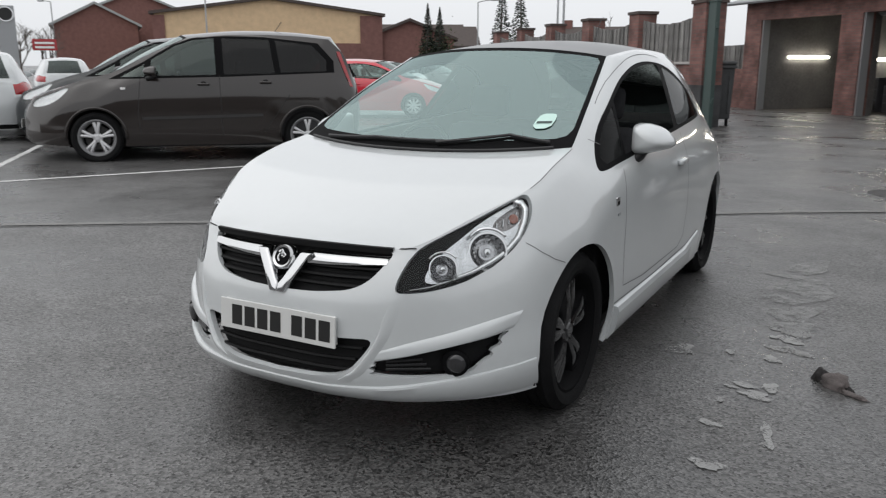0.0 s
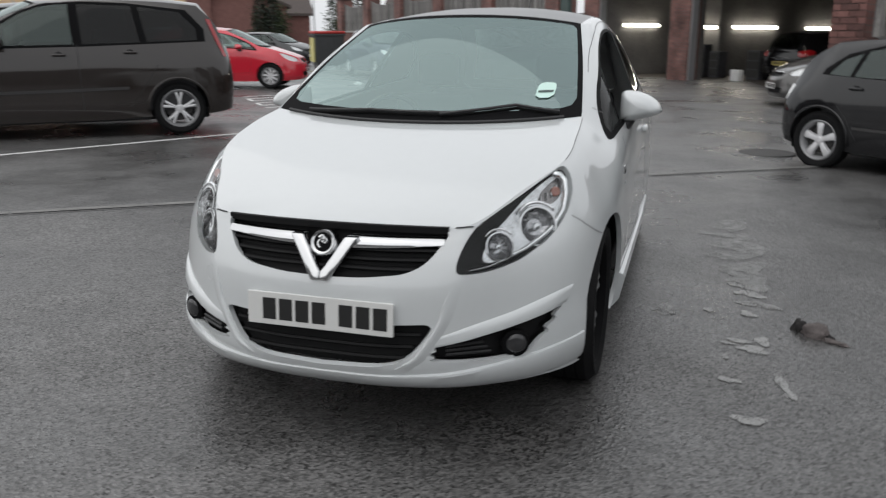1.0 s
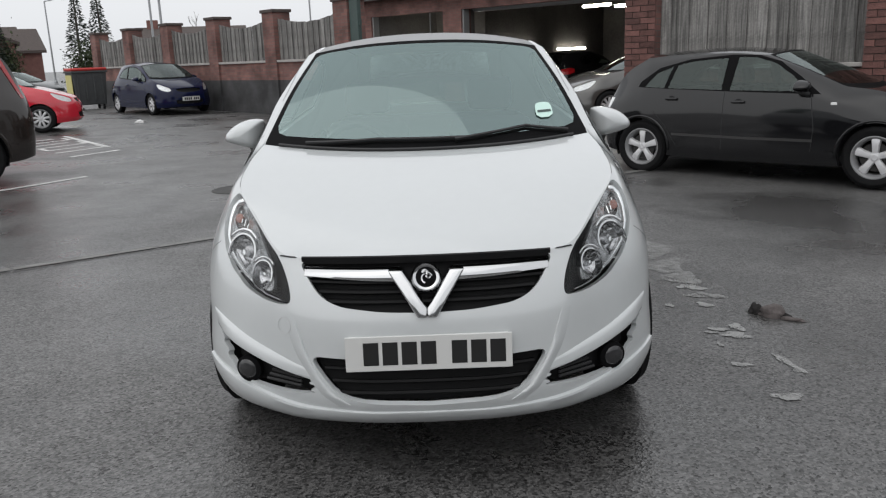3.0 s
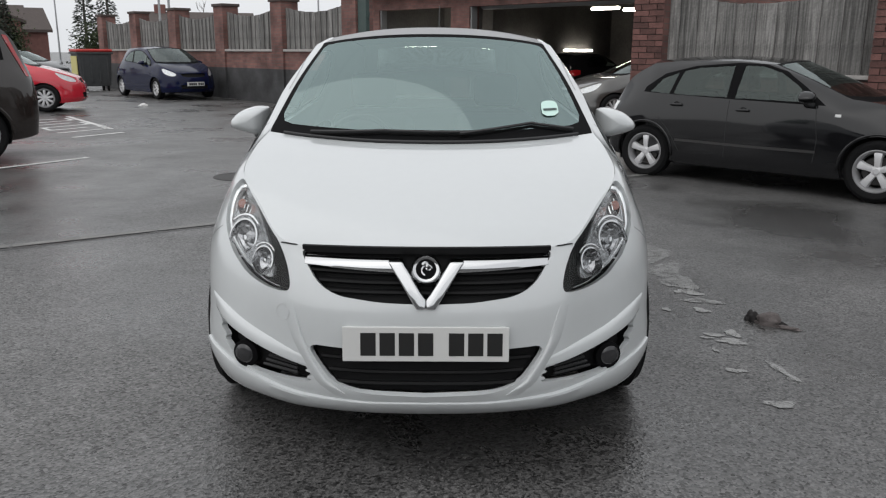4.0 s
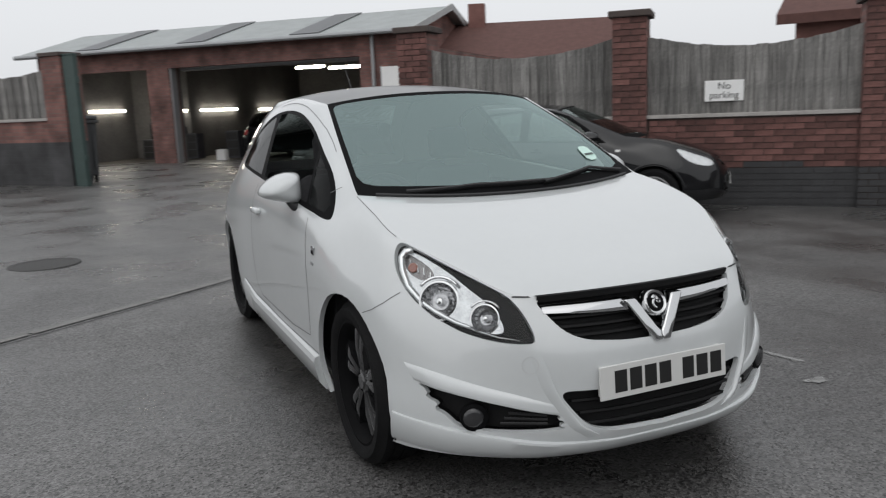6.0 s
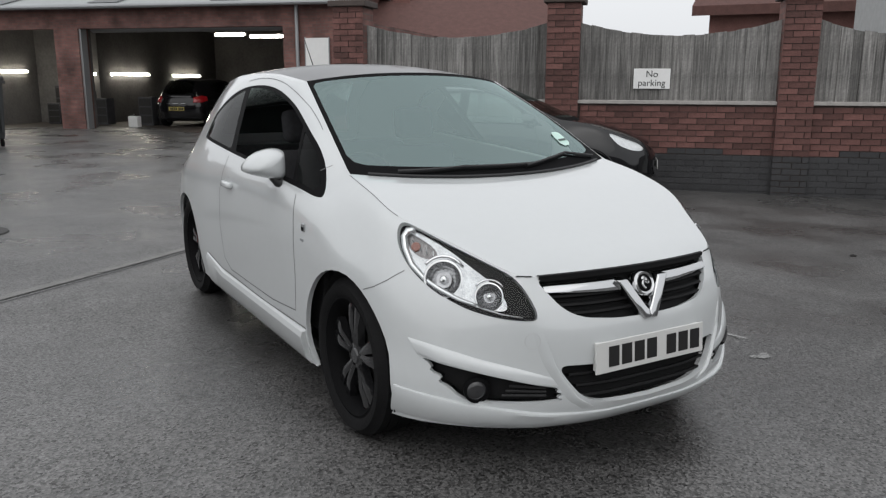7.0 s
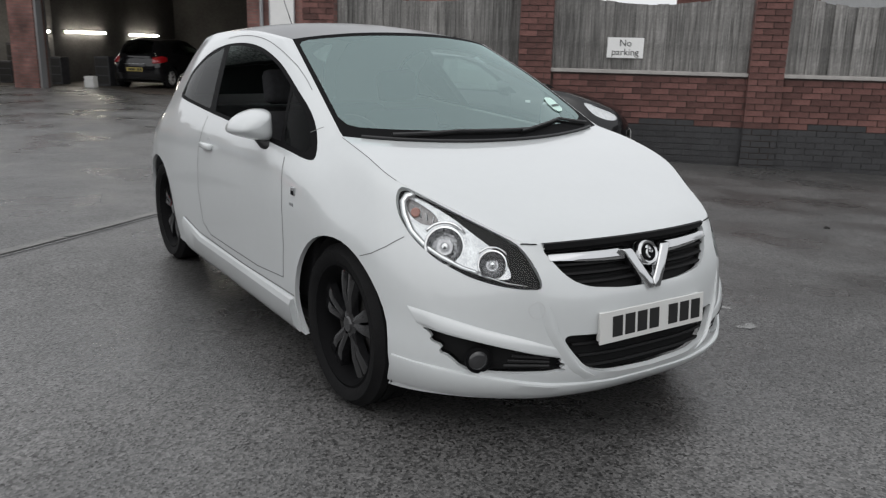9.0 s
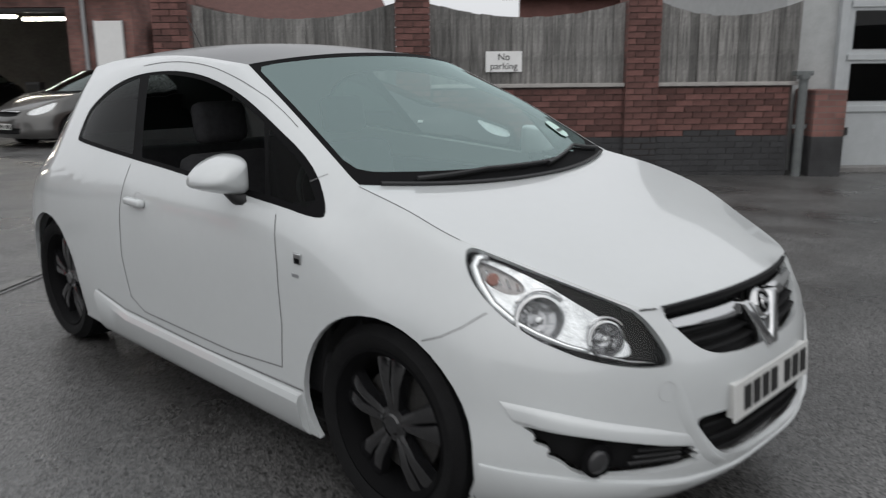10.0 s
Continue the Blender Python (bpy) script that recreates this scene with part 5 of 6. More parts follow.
for i, (x, y, rx, ry, solid) in enumerate([(1.40, .597, .06, .03, 1), (1.55, .95, .022, .085, 1), (1.55, .86, .015, .02, 1), (1.345, .94, .05, .02, 1), (1.455, 1.315, .075, .032, 1), (1.50, 1.43, .045, .035, 1), (1.35, 1.36, .035, .012, 1), (1.40, 1.40, .05, .02, 1), (1.335, 1.19, .014, .02, 1),
                                           (1.46, 1.80, .045, .03, 1), (1.515, 1.97, .09, .035, 0), (1.49, 2.14, .08, .045, 1), (1.50, 2.34, .075, .13, 0), (1.48, 2.62, .085, .16, 0), (1.44, 2.92, .15, .07, 0), (1.47, 3.2, .12, .16, 0), (1.42, 3.45, .14, .05, 0), (1.46, 3.8, .08, .2, 0), (1.27, 1.80, .03, .02, 1), (1.06, 1.72, .05, .05, 0)]):
    part("splash", splash(x, y, rx, ry, i + 1, solid), M_SPLASH if solid else M_SMEAR, spill)
tagged(part("manhole_cover", lathe([(.001, .0), (.26, .0), (.265, .003), (.32, .003), (.33, -.01)], 32, "Z"), M_IRON, m=pose(-2.15, 6.4, ground_z(-2.2, 6.4) + .006)), "round dark cast iron manhole cover in the asphalt", "manhole cover")
tagged(part("manhole_cover", lathe([(.001, .0), (.26, .0), (.265, .003), (.32, .003), (.33, -.01)], 32, "Z"), M_IRON, m=pose(2.0, 7.9, ground_z(2.0, 7.9) + .006)), "round dark cast iron manhole cover in the asphalt", "manhole cover")


def crumpled(sx, sy, sz, seed):
    bm = bmesh.new()
    bmesh.ops.create_icosphere(bm, subdivisions=3, radius=1)
    for v in bm.verts:
        k = 1 + .55 * noise.noise(v.co * 1.7 + Vector((seed, 0, 0))) + .25 * noise.noise(v.co * 5 + Vector((0, seed, 0)))
        v.co = Vector((v.co.x * sx * k, v.co.y * sy * k, max(-.15, v.co.z) * sz * k + .15 * sz))
    return bm


rag = thing("rag", "crumpled dirty brown rag lying on the asphalt", "rag", pose(1.735, 1.60, ground_z(1.7, 1.6), 0, 0, -38))
part("cloth", crumpled(.075, .040, .050, 3.0), M_RAG, rag, smooth=True)
part("knotted_end", crumpled(.034, .032, .044, 5.0), M_RAGDARK, rag, smooth=True, m=pose(-.075, .012, 0, 0, 0, 25))
part("trailing_end", crumpled(.06, .014, .014, 9.0), M_RAG, rag, smooth=True, m=pose(.115, -.012, 0, 0, 0, 12))
part("fold", crumpled(.045, .012, .020, 7.0), M_RAGDARK, rag, smooth=True, m=pose(.07, .008, 0, 0, 0, -18))
tagged(part("litter", crumpled(.03, .02, .012, 1.0), M_RAGDARK, m=pose(4.02, 1.79, .002)), "small dark scrap of litter on the asphalt", "litter")
tagged(part("litter", crumpled(.10, .06, .05, 4.0), M_SIGN, m=pose(-7.28, 17.44, ground_z(-7.3, 17.4))), "crumpled white paper litter on the asphalt", "litter")


# ---- boundary walls with timber panels ----
def fence_board_mesh(w, h, rise, t=.02):
    """One upright board, its top sawn to the slope of the panel's curve."""
    bm = boxed(-w / 2, w / 2, -t / 2, t / 2, 0, h)
    for v in bm.verts:
        if v.co.z > h / 2:
            v.co.z += rise if v.co.x > 0 else -rise
    return mesh_of(bm, "board", M_FENCE)


def timber_panel(frame, s0, s1, z0, z_side, z_mid, label, board=.105, y=.0, rails=True):
    """Upright boards between piers, their tops dipping in a curve to the middle."""
    panel = thing("fence_panel", label, "fence panel", frame @ pose((s0 + s1) / 2, y, z0), "timber fence panels")
    n = max(3, round((s1 - s0) / board))
    w = (s1 - s0) / n
    for i in range(n):
        x = -(s1 - s0) / 2 + w * (i + .5)
        k = (2 * (i + .5) / n - 1) ** 2
        h = (z_mid + (z_side - z_mid) * k) - z0 + random.uniform(-.008, .008)
        off = .012 if i % 2 else -.012
        rise = (z_side - z_mid) * 2 * (2 * (i + .5) / n - 1) * 2 / (s1 - s0) * (w / 2 + .006)
        shared("board", fence_board_mesh(w + .012, h, rise), panel, Matrix.Translation((x, off + random.uniform(-.003, .003), 0)) @ Matrix.Rotation(random.uniform(-.004, .004), 4, "Y"))
    for zr in (.12, (z_mid - z0) * .8):
        part("rail", boxed(-(s1 - s0) / 2, (s1 - s0) / 2, .03, .065, zr, zr + .07), M_FENCE, panel)
    return panel


def brick_pier(frame, name, s0, s1, z0, z1, zdark, depth=.45, front=-.06):
    pier = thing(name, "square red brick pier with a stone cap", "brick pier", frame, "brick piers")
    part("shaft", boxed(s0, s1, front, depth + front, zdark, z1), M_BRICKWALL, pier)
    part("painted_base", boxed(s0, s1, front, depth + front, z0, zdark), M_BRICKDARK, pier)
    part("cap", boxed(s0 - .04, s1 + .04, front - .04, depth + front + .04, z1, z1 + .08, .012), M_TILE, pier)
    return pier


# left-hand boundary, behind the blue car
fl = Matrix(((.661, .7505, 0, 0), (-.7505, .661, 0, 0), (0, 0, 1, 0), (0, 0, 0, 1))) @ pose(0, 9.5, 0)
zl = -.15
wall_left = tagged(new("wall_left"), "long red brick boundary wall, painted dark grey below", "wall", kind="structure")
wall_left.matrix_basis = fl
part("brickwork", boxed(-30.6, -13.8, 0, .23, .90, 1.35), M_BRICKWALL, wall_left)
part("painted_base", boxed(-30.6, -13.8, -.003, .233, zl - .3, .90), M_BRICKDARK, wall_left)
for k in range(6):
    b = -13.67 - 3.27 * k
    brick_pier(fl, "brick_pier", b - .56, b, zl, 2.60 if k else 2.66, .90, .5)
    if k < 5:
        timber_panel(fl, b - 3.27 + .01, b - .57, 1.41, 2.45, 2.30, "weathered grey timber fence panel with a dipped top", .125, .1)
        tagged(part("coping", boxed(b - 3.27, b - .56, -.05, .27, 1.35, 1.41, .008), M_COPING, m=fl), "pale stone coping on the brick wall", "coping", "wall copings", "structure")
gate_post = thing("gate_post", "tall dark green steel gate post beside the brick pier", "gate post", fl @ pose(-13.47, .03, .0))
part("post", boxed(-.17, .15, -.05, .05, -.2, 2.66, .01), M_GREEN, gate_post)
part("cap", boxed(-.18, .16, -.06, .06, 2.66, 2.69, .005), M_GREEN, gate_post)
part("hinge", boxed(.15, .19, -.03, .03, .5, .62, .005), M_GREEN, gate_post)
part("hinge", boxed(.15, .19, -.03, .03, 2.1, 2.22, .005), M_GREEN, gate_post)

# right-hand boundary, behind the black car
fr_ = Matrix.Translation((-2.08, -1.94, 1.4)) @ Matrix.Scale(1.09, 4) @ Matrix.Translation((2.08, 1.94, -1.4)) @ wall_frame(7.8)
zr = -.12
wall_right = tagged(new("wall_right"), "red brick boundary wall, painted dark grey along its foot", "wall", kind="structure")
wall_right.matrix_basis = fr_
part("core", boxed(-4.15, 3.70, .012, .23, zr - .2, 1.085), M_MORTAR, wall_right)
part("painted_joints", boxed(-3.71, 3.70, .005, .012, zr - .2, .455), M_DARKPAINT, wall_right)
for a, b, label in ((-3.70, -1.26, "weathered grey timber fence panel above a brick wall"), (-.82, 1.57, "weathered grey timber fence panel with a dipped top"), (2.0, 3.78, "weathered grey timber fence panel with a dipped top")):
    timber_panel(fr_, a, b, 1.13, 2.10, 1.93, label, .125, .09)
    tagged(part("coping", boxed(a - .03, b + .01, -.03, .26, 1.085, 1.13, .006), M_COPING, m=fr_), "pale stone coping on the brick wall", "coping", "wall copings", "structure")
for a, b in ((-4.15, -3.72), (-1.25, -.83), (1.58, 1.99)):
    pier = thing("brick_pier", "square red brick pier between timber fence panels", "brick pier", fr_, "brick piers")
    part("core", boxed(a + .01, b - .01, -.05, .40, zr - .2, 2.34), M_MORTAR, pier)
    part("cap", boxed(a - .05, b + .05, -.11, .46, 2.34, 2.42, .012), M_TILE, pier)
    bm = boxed(a + .004, a + .012, -.04, .39, .5, 2.33)
    box(bm, b - .012, b - .004, -.04, .39, .5, 2.33)
    part("side_brickwork", bm, M_BRICKWALL, pier)
wall_return = tagged(part("wall_return", boxed(-4.15, -3.95, .45, 9.6, -.5, 2.2), M_BRICKWALL, m=fr_), "plain red brick return wall", "wall", kind="structure")

no_parking = thing("no_parking_sign", "white rectangular sign reading No parking on the fence", "sign", fr_ @ pose(.08, .055, 1.40))
part("board", boxed(-.225, .225, -.008, 0, -.125, .125, .003), M_SIGN, no_parking)


def lettering_mesh(text, size):
    cu = bpy.data.curves.new("lettering", "FONT")
    cu.body, cu.size, cu.align_x, cu.align_y, cu.extrude = text, size, "CENTER", "CENTER", .001
    tmp = new("lettering_curve", cu)
    me = bpy.data.meshes.new_from_object(tmp.evaluated_get(bpy.context.evaluated_depsgraph_get()))
    bpy.data.objects.remove(tmp)
    return me


for text, z in (("No", .055), ("parking", -.055)):
    me = lettering_mesh(text, .115)
    me.materials.clear()
    me.materials.append(M_INK)
    shared("lettering", me, no_parking, pose(0, -.0105, z, 90))

# end of the right-hand wall: downpipe, low block and the neighbouring building
pipe = thing("downpipe", "grey cast downpipe against the brick wall", "downpipe", fr_ @ pose(3.80, -.07, 0))
part("pipe", lathe([(.055, -.15), (.055, 1.16), (.075, 1.16), (.075, 1.22), (.055, 1.22)], 18, "Z", cap=True), M_PIPE, pipe)
part("bracket", boxed(-.09, .09, .0, .07, .55, .6), M_PIPE, pipe)
part("hopper", boxed(-.12, .10, -.05, .09, 1.2, 1.26, .01), M_PIPE, pipe)
block = thing("brick_block", "low square brick block with dark painted foot", "brick pier", fr_)
part("brickwork", boxed(3.93, 4.33, -.15, .4, .45, 1.02), M_BRICKWALL, block)
part("painted_base", boxed(3.93, 4.33, -.152, .4, zr - .2, .45), M_BRICKDARK, block)
neighbour = thing("workshop_building", "pale clad building with a glazed panelled door", "building", fr_)
part("wall", boxed(3.75, 12, .45, 6, -.3, 4.6), M_PALEWALL, neighbour)
part("door_frame", boxed(4.42, 4.52, .36, .46, -.1, 3.4, .006), M_DOORWHITE, neighbour)
part("threshold", boxed(4.33, 7.2, .2, .46, -.15, .02, .01), M_CONCRETE, neighbour)
door = part("sectional_door", boxed(4.52, 7.1, .40, .45, .0, 3.4), M_DOORWHITE, neighbour)
for i in range(4):
    part("door_rail", boxed(4.56, 7.06, .375, .40, .72 + .66 * i, .80 + .66 * i, .006), M_DOORWHITE, door)
    for j in range(3):
        if i < 4 and 1:
            part("pane", boxed(4.62 + .84 * j, 5.36 + .84 * j, .392, .399, .86 + .66 * i, 1.34 + .66 * i, .002), M_DARKGLASS, door)
part("lock", boxed(4.58, 4.66, .37, .40, .42, .52, .006), M_INK, door)

# ---- the open workshop ----
fg = wall_frame(17.5)
zg = -.12
garage = thing("workshop", "red brick vehicle workshop with two open bays and a sheet roof", "workshop", fg)
part("wall_end", boxed(-20.45, -19.68, 0, .35, zg - .2, 2.74), M_BRICKWALL, garage)
part("pier", boxed(-16.3, -15.52, 0, .45, zg - .2, 2.74), M_BRICKWALL, garage)
part("pier", boxed(-9.28, -7.75, 0, .35, zg - .2, 2.74), M_BRICKWALL, garage)
part("lintel", boxed(-20.45, -7.75, 0, .35, 2.74, 3.30), M_BRICKWALL, garage)
part("gable_wall", prism([(0.35, zg), (0.35, 3.30), (2.6, 4.05), (5.2, 3.2), (5.2, zg)], -8.05, -7.75, "X"), M_BRICKWALL, garage)
part("side_wall", boxed(-20.45, -20.15, .35, 5.2, zg - .2, 3.3), M_BRICKWALL, garage)
part("side_lining", boxed(-20.15, -19.72, .36, 3.3, zg, 3.2), M_INNER, garage)
part("back_wall", boxed(-20.15, -17.35, 3.3, 3.45, zg, 3.3), M_INNER, garage)
part("hall_side_wall", boxed(-17.5, -17.35, 3.45, 11, zg, 3.3), M_INNER, garage)
part("hall_back_wall", boxed(-17.35, -8.05, 11, 11.15, zg, 3.3), M_INNER, garage)
part("hall_far_wall", boxed(-8.05, -7.9, 5.2, 11.15, zg, 3.3), M_INNER, garage)
part("ceiling_lining", boxed(-20.15, -8.05, .35, 11, 3.22, 3.28), M_INNER, garage)
part("inner_floor", boxed(-20.15, -8.05, .0, 11, zg - .1, zg + .02), M_INNERFLOOR, garage)
part("inner_partition", boxed(-16.0, -15.85, .45, 1.0, zg, 3.2), M_INNER, garage)
sheet = part("sheet_roof", prism([(-.35, 3.30), (-.35, 3.36), (2.6, 4.16), (5.5, 3.3), (5.5, 3.24), (2.6, 4.1)], -20.9, -7.5, "X"), M_SHEET, garage)
for a in (-18.6, -14.9, -11.2):
    bm = bmesh.new()
    box(bm, a, a + .9, -.3, 2.55, 0, .02)
    for v in bm.verts:
        v.co.z += 3.375 + (v.co.y + .35) * .271
    part("rooflight", bm, M_ROOFLIGHT, sheet)
part("gutter", tube([(-20.9, -.42, 3.30), (-7.5, -.42, 3.30)], .07, 10), M_STEEL, garage)
part("bargeboard", prism([(-.38, 3.22), (-.38, 3.40), (2.6, 4.22), (2.6, 4.04)], -7.5, -7.44, "X"), M_PALEWALL, garage)
part("bargeboard", prism([(5.5, 3.16), (5.5, 3.34), (2.6, 4.22), (2.6, 4.04)], -7.5, -7.44, "X"), M_PALEWALL, garage)
part("downpipe", tube([(-8.85, -.07, zg), (-8.85, -.07, 3.3)], .05, 10), M_STEEL, garage)
part("door_jamb", boxed(-19.68, -19.62, .05, .3, zg, 2.74), M_STEEL, garage)
part("door_jamb", boxed(-15.52, -15.46, .05, .3, zg, 2.74), M_STEEL, garage)
shutter = part("rolled_shutter", lathe([(.001, -15.4), (.2, -15.4), (.2, -9.3), (.001, -9.3)], 18, "X"), M_STEEL, garage, m=pose(0, .55, 2.85))
wb = thing("notice_board", "blank white board leaning on the workshop wall", "notice board", fg @ pose(-8.3, -.05, 1.0))
part("panel", boxed(-.32, .32, -.02, .02, -.4, 1.42, .004), M_SIGN, wb)
part("frame_edge", boxed(-.345, -.32, -.025, .025, -.42, 1.44, .003), M_STEEL, wb)
part("frame_edge", boxed(.32, .345, -.025, .025, -.42, 1.44, .003), M_STEEL, wb)


def tube_light(s0, s1, off, z, along):
    lt = thing("strip_light", "lit fluorescent strip light in the workshop", "strip light", fg @ (pose(off, (s0 + s1) / 2, z, 0, 0, 90) if along else pose((s0 + s1) / 2, off, z)), "workshop strip lights")
    h = (s1 - s0) / 2
    part("housing", boxed(-h - .04, h + .04, .0, .07, -.03, .05, .008), M_SIGN, lt)
    part("tube", tube([(-h, -.03, 0), (h, -.03, 0)], .045, 10), M_TUBE, lt)


for s0, s1, off, z, along in ((-18.5, -17.4, 3.2, 1.5, 0), (1.15, 2.75, -19.68, 1.58, 1), (3.85, 6.0, -17.3, 1.5, 1), (7.6, 9.5, -17.3, 1.46, 1), (-12.1, -11.2, 1.6, 2.62, 0), (-10.9, -9.9, 1.4, 2.55, 0)):
    tube_light(s0, s1, off, z, along)
rnd = random.Random(5)
for i in range(16):
    s = rnd.choice([rnd.uniform(-19.4, -16.4), rnd.uniform(-15.3, -9.6)])
    s = s + 2.6 if -15.0 < s < -12.6 else s
    w, h, d = rnd.uniform(.3, .8), rnd.uniform(.4, 1.25), rnd.uniform(.3, .6)
    y = rnd.uniform(2.6, 3.6)
    cab = thing("tool_cabinet", "dark tool cabinet against the workshop wall", "tool cabinet", fg @ pose(s, y, zg + .02), "workshop cabinets")
    part("body", boxed(-w / 2, w / 2, -d / 2, d / 2, 0, h, .015), M_ALARM, cab)
    for k in range(3):
        part("drawer", boxed(-w / 2 + .03, w / 2 - .03, -d / 2 - .012, -d / 2, h * (.08 + .3 * k), h * (.34 + .3 * k), .006), M_IRON, cab)
for s, y in ((-17.3, 2.2), (-15.0, 1.6)):
    can = thing("oil_can", "pale plastic oil can on the workshop floor", "oil can", fg @ pose(s, y, zg + .02), "oil cans")
    part("body", boxed(-.16, .16, -.12, .12, 0, .34, .03), M_SIGN, can)
    part("cap", lathe([(.001, .40), (.04, .40), (.04, .34)], 14, "Z"), M_INK, can)

# low boundary beyond the workshop's end
fb = wall_frame(18.2)
tagged(part("wall_far", boxed(-32, -20.5, 0, .25, -.4, 1.2), M_BRICKWALL, m=fb), "far red brick wall beyond the gate", "wall", kind="structure")
timber_panel(fb, -24.5, -20.6, 1.2, 2.1, 2.0, "grey timber fence panel beyond the gate", .15, .1)

# added, unseen walls that close the yard behind the walk; south height set for light
tagged(part("added_wall_south", boxed(-24, 26, -9.4, -9.0, -.5, 2.3), M_YARDWALL), "unseen plain grey rendered wall added to close the yard, kept low for light", "wall", kind="structure")
tagged(part("added_wall_east", boxed(19.6, 20.0, -9.0, 2.5, -.5, 4.4), M_YARDWALL), "unseen plain grey rendered wall added to close the yard", "wall", kind="structure")

# ---- bins ----
def wheeled_bin(m, w, d, h, lid_mat, label, scale=1.0):
    b = thing("wheeled_bin", label, "wheeled bin", m, "wheeled bins")
    bm = boxed(-w / 2, w / 2, -d / 2, d / 2, .16, h, .03)
    for v in bm.verts:
        k = .86 + .14 * (v.co.z - .16) / (h - .16)
        v.co.x *= k
        v.co.y *= k
    part("body", bm, M_BIN, b)
    for i in range(4):
        x = -w * .36 + w * .24 * i
        part("rib", boxed(x - .02, x + .02, -d / 2 - .012, -d / 2 + .05, .3, h - .1, .008), M_BIN, b)
    bm = boxed(-w / 2 - .03, w / 2 + .03, -d / 2 - .03, d / 2 + .03, h, h + .10, .04)
    part("lid", bm, lid_mat, b, smooth=True)
    part("rim", boxed(-w / 2 - .04, w / 2 + .04, -d / 2 - .04, d / 2 + .04, h - .06, h, .01), M_BIN, b)
    for sx in (-1, 1):
        for sy in (-1, 1):
            part("castor", lathe([(.001, -.025), (.08, -.025), (.08, .025), (.001, .025)], 16), M_RUBBER, b, m=pose(sx * w * .36, sy * d * .34, .08))
    return b


wheeled_bin(pose(-1.8, 17.5, ground_z(-1.8, 17.5), 0, 0, 12), .74, .7, 1.36, M_BIN, "tall dark grey wheeled bin by the gate post")
red_bin = wheeled_bin(pose(-11.85, 25.4, ground_z(-12, 25.4), 0, 0, 38), 1.1, .9, 1.28, M_BINRED, "dark grey wheeled bin with a red lid")
part("label_panel", boxed(-.57, -.55, -.36, .36, .3, 1.15), M_BINYELLOW, red_bin)


# ---- other cars ----
def reshaped(ys, zs, width):
    """Stretch the loft's sections to another car's proportions."""
    y0, z0 = [-.05, .825, 1.0, 1.88, 3.42, 3.97], [.17, .74, .95, 1.485]
    def f(x, y, z):
        return (x * width / .876, float(np.interp(y, y0, ys)), float(np.interp(z, z0, zs)))
    return f


def stand(fw, rw, wheelbase, axle_front, side_x, scale=None):
    """The pose of a car whose near front and rear wheels stand at fw and rw."""
    a, b = Vector((*fw, 0)), Vector((*rw, 0))
    d = (a - b).normalized()
    k = scale or (a - b).length / wheelbase
    mid = (a + b) / 2
    rot = Matrix.Rotation(math.atan2(d.x, -d.y), 4, "Z")
    local = Vector((side_x, axle_front + wheelbase / 2, 0)) * k
    org = mid - rot @ local
    org.z = (ground_z(*fw) + ground_z(*rw)) / 2
    return Matrix.Translation(org) @ rot @ Matrix.Scale(k, 4)


def plain_front(f, lamp_z=0.0):
    """Headlight and grille outlines shaped with the body."""
    lamp = [f(*p) for p in [(.70, .60, .86), (.60, .42, .80), (.50, .23, .735), (.47, .18, .66), (.56, .20, .645), (.66, .31, .67), (.735, .45, .73), (.74, .55, .81)]]
    gr = [f(*p) for p in [(0, .09, .728), (.2, .1, .724), (.38, .15, .71), (.33, .1, .64), (.2, .05, .62), (0, .05, .615)]]
    lo = [f(*p) for p in [(0, .01, .41), (.2, .02, .41), (.42, .05, .40), (.40, .05, .30), (.2, 0, .28), (0, 0, .28)]]
    return [("headlight", chaikin(lamp, 1), (1, 1, 1)), ("grille_upper", gr, (1, .2, 1)), ("grille_lower", lo, (1, .2, 1))]


def finish(car, shell, paint, hw, mirror_at, plate=True, repeater=None, chrome_bar=False, flare=None, handle_at=()):
    f = shell
    for s in (1, -1):
        for ya, za, ra in (flare or ()):
            line = []
            for i in range(23):
                t = math.radians(-4 + 188 * i / 22)
                p = f.side(f.find([(hw, ya + ra * math.cos(t), za + ra * math.sin(t))], (.03, 1, 1)))[0]
                line.append(Vector((s * (p[0] + .002), p[1], p[2])))
            part("wheel_arch_lip", tube(line, .014, 8), paint, car, smooth=True)
        for hy, hz in handle_at:
            p = f.side(f.find([(hw, hy, hz)], (.03, 1, 1)))[0]
            # dark disc laid on the skin: the hollow's shade as colour, nothing is cut
            bm = lathe([(.001, .0), (.034, .0005), (.044, .002)], 20, "X")
            part("handle_recess_shade", bm, M_SEAM, car, m=Matrix.Translation((s * (p[0] + .001), p[1], p[2] - .008)) @ Matrix.Rotation(0 if s > 0 else math.pi, 4, "Z"))
    for s in (1, -1):
        side_mirror(car, paint, s * (hw + .03), mirror_at[0], mirror_at[1], s, .95)
        if repeater:
            c = f.side(f.find([(hw, *repeater)], (.03, 1, 1)))[0]
            part("side_repeater", boxed(-.006, .006, -.03, .03, -.015, .015, .005), M_SIGN, car, m=pose(s * (c[0] + .002), *repeater))
    c = f.side([(0, .27)])[0]
    plate_with_bars(car, pose(0, c[1] - .012, c[2], -3))
    if chrome_bar:
        for s in (1, -1):
            line = [Vector((s * x, f.side(f.find([(x, .1, chrome_bar)], (1, .2, 1)))[0][1] - .006, chrome_bar - x * .02)) for x in np.linspace(0, .34, 8)]
            part("chrome_bar", tube(line, .016, 8), M_CHROME, car, smooth=True)


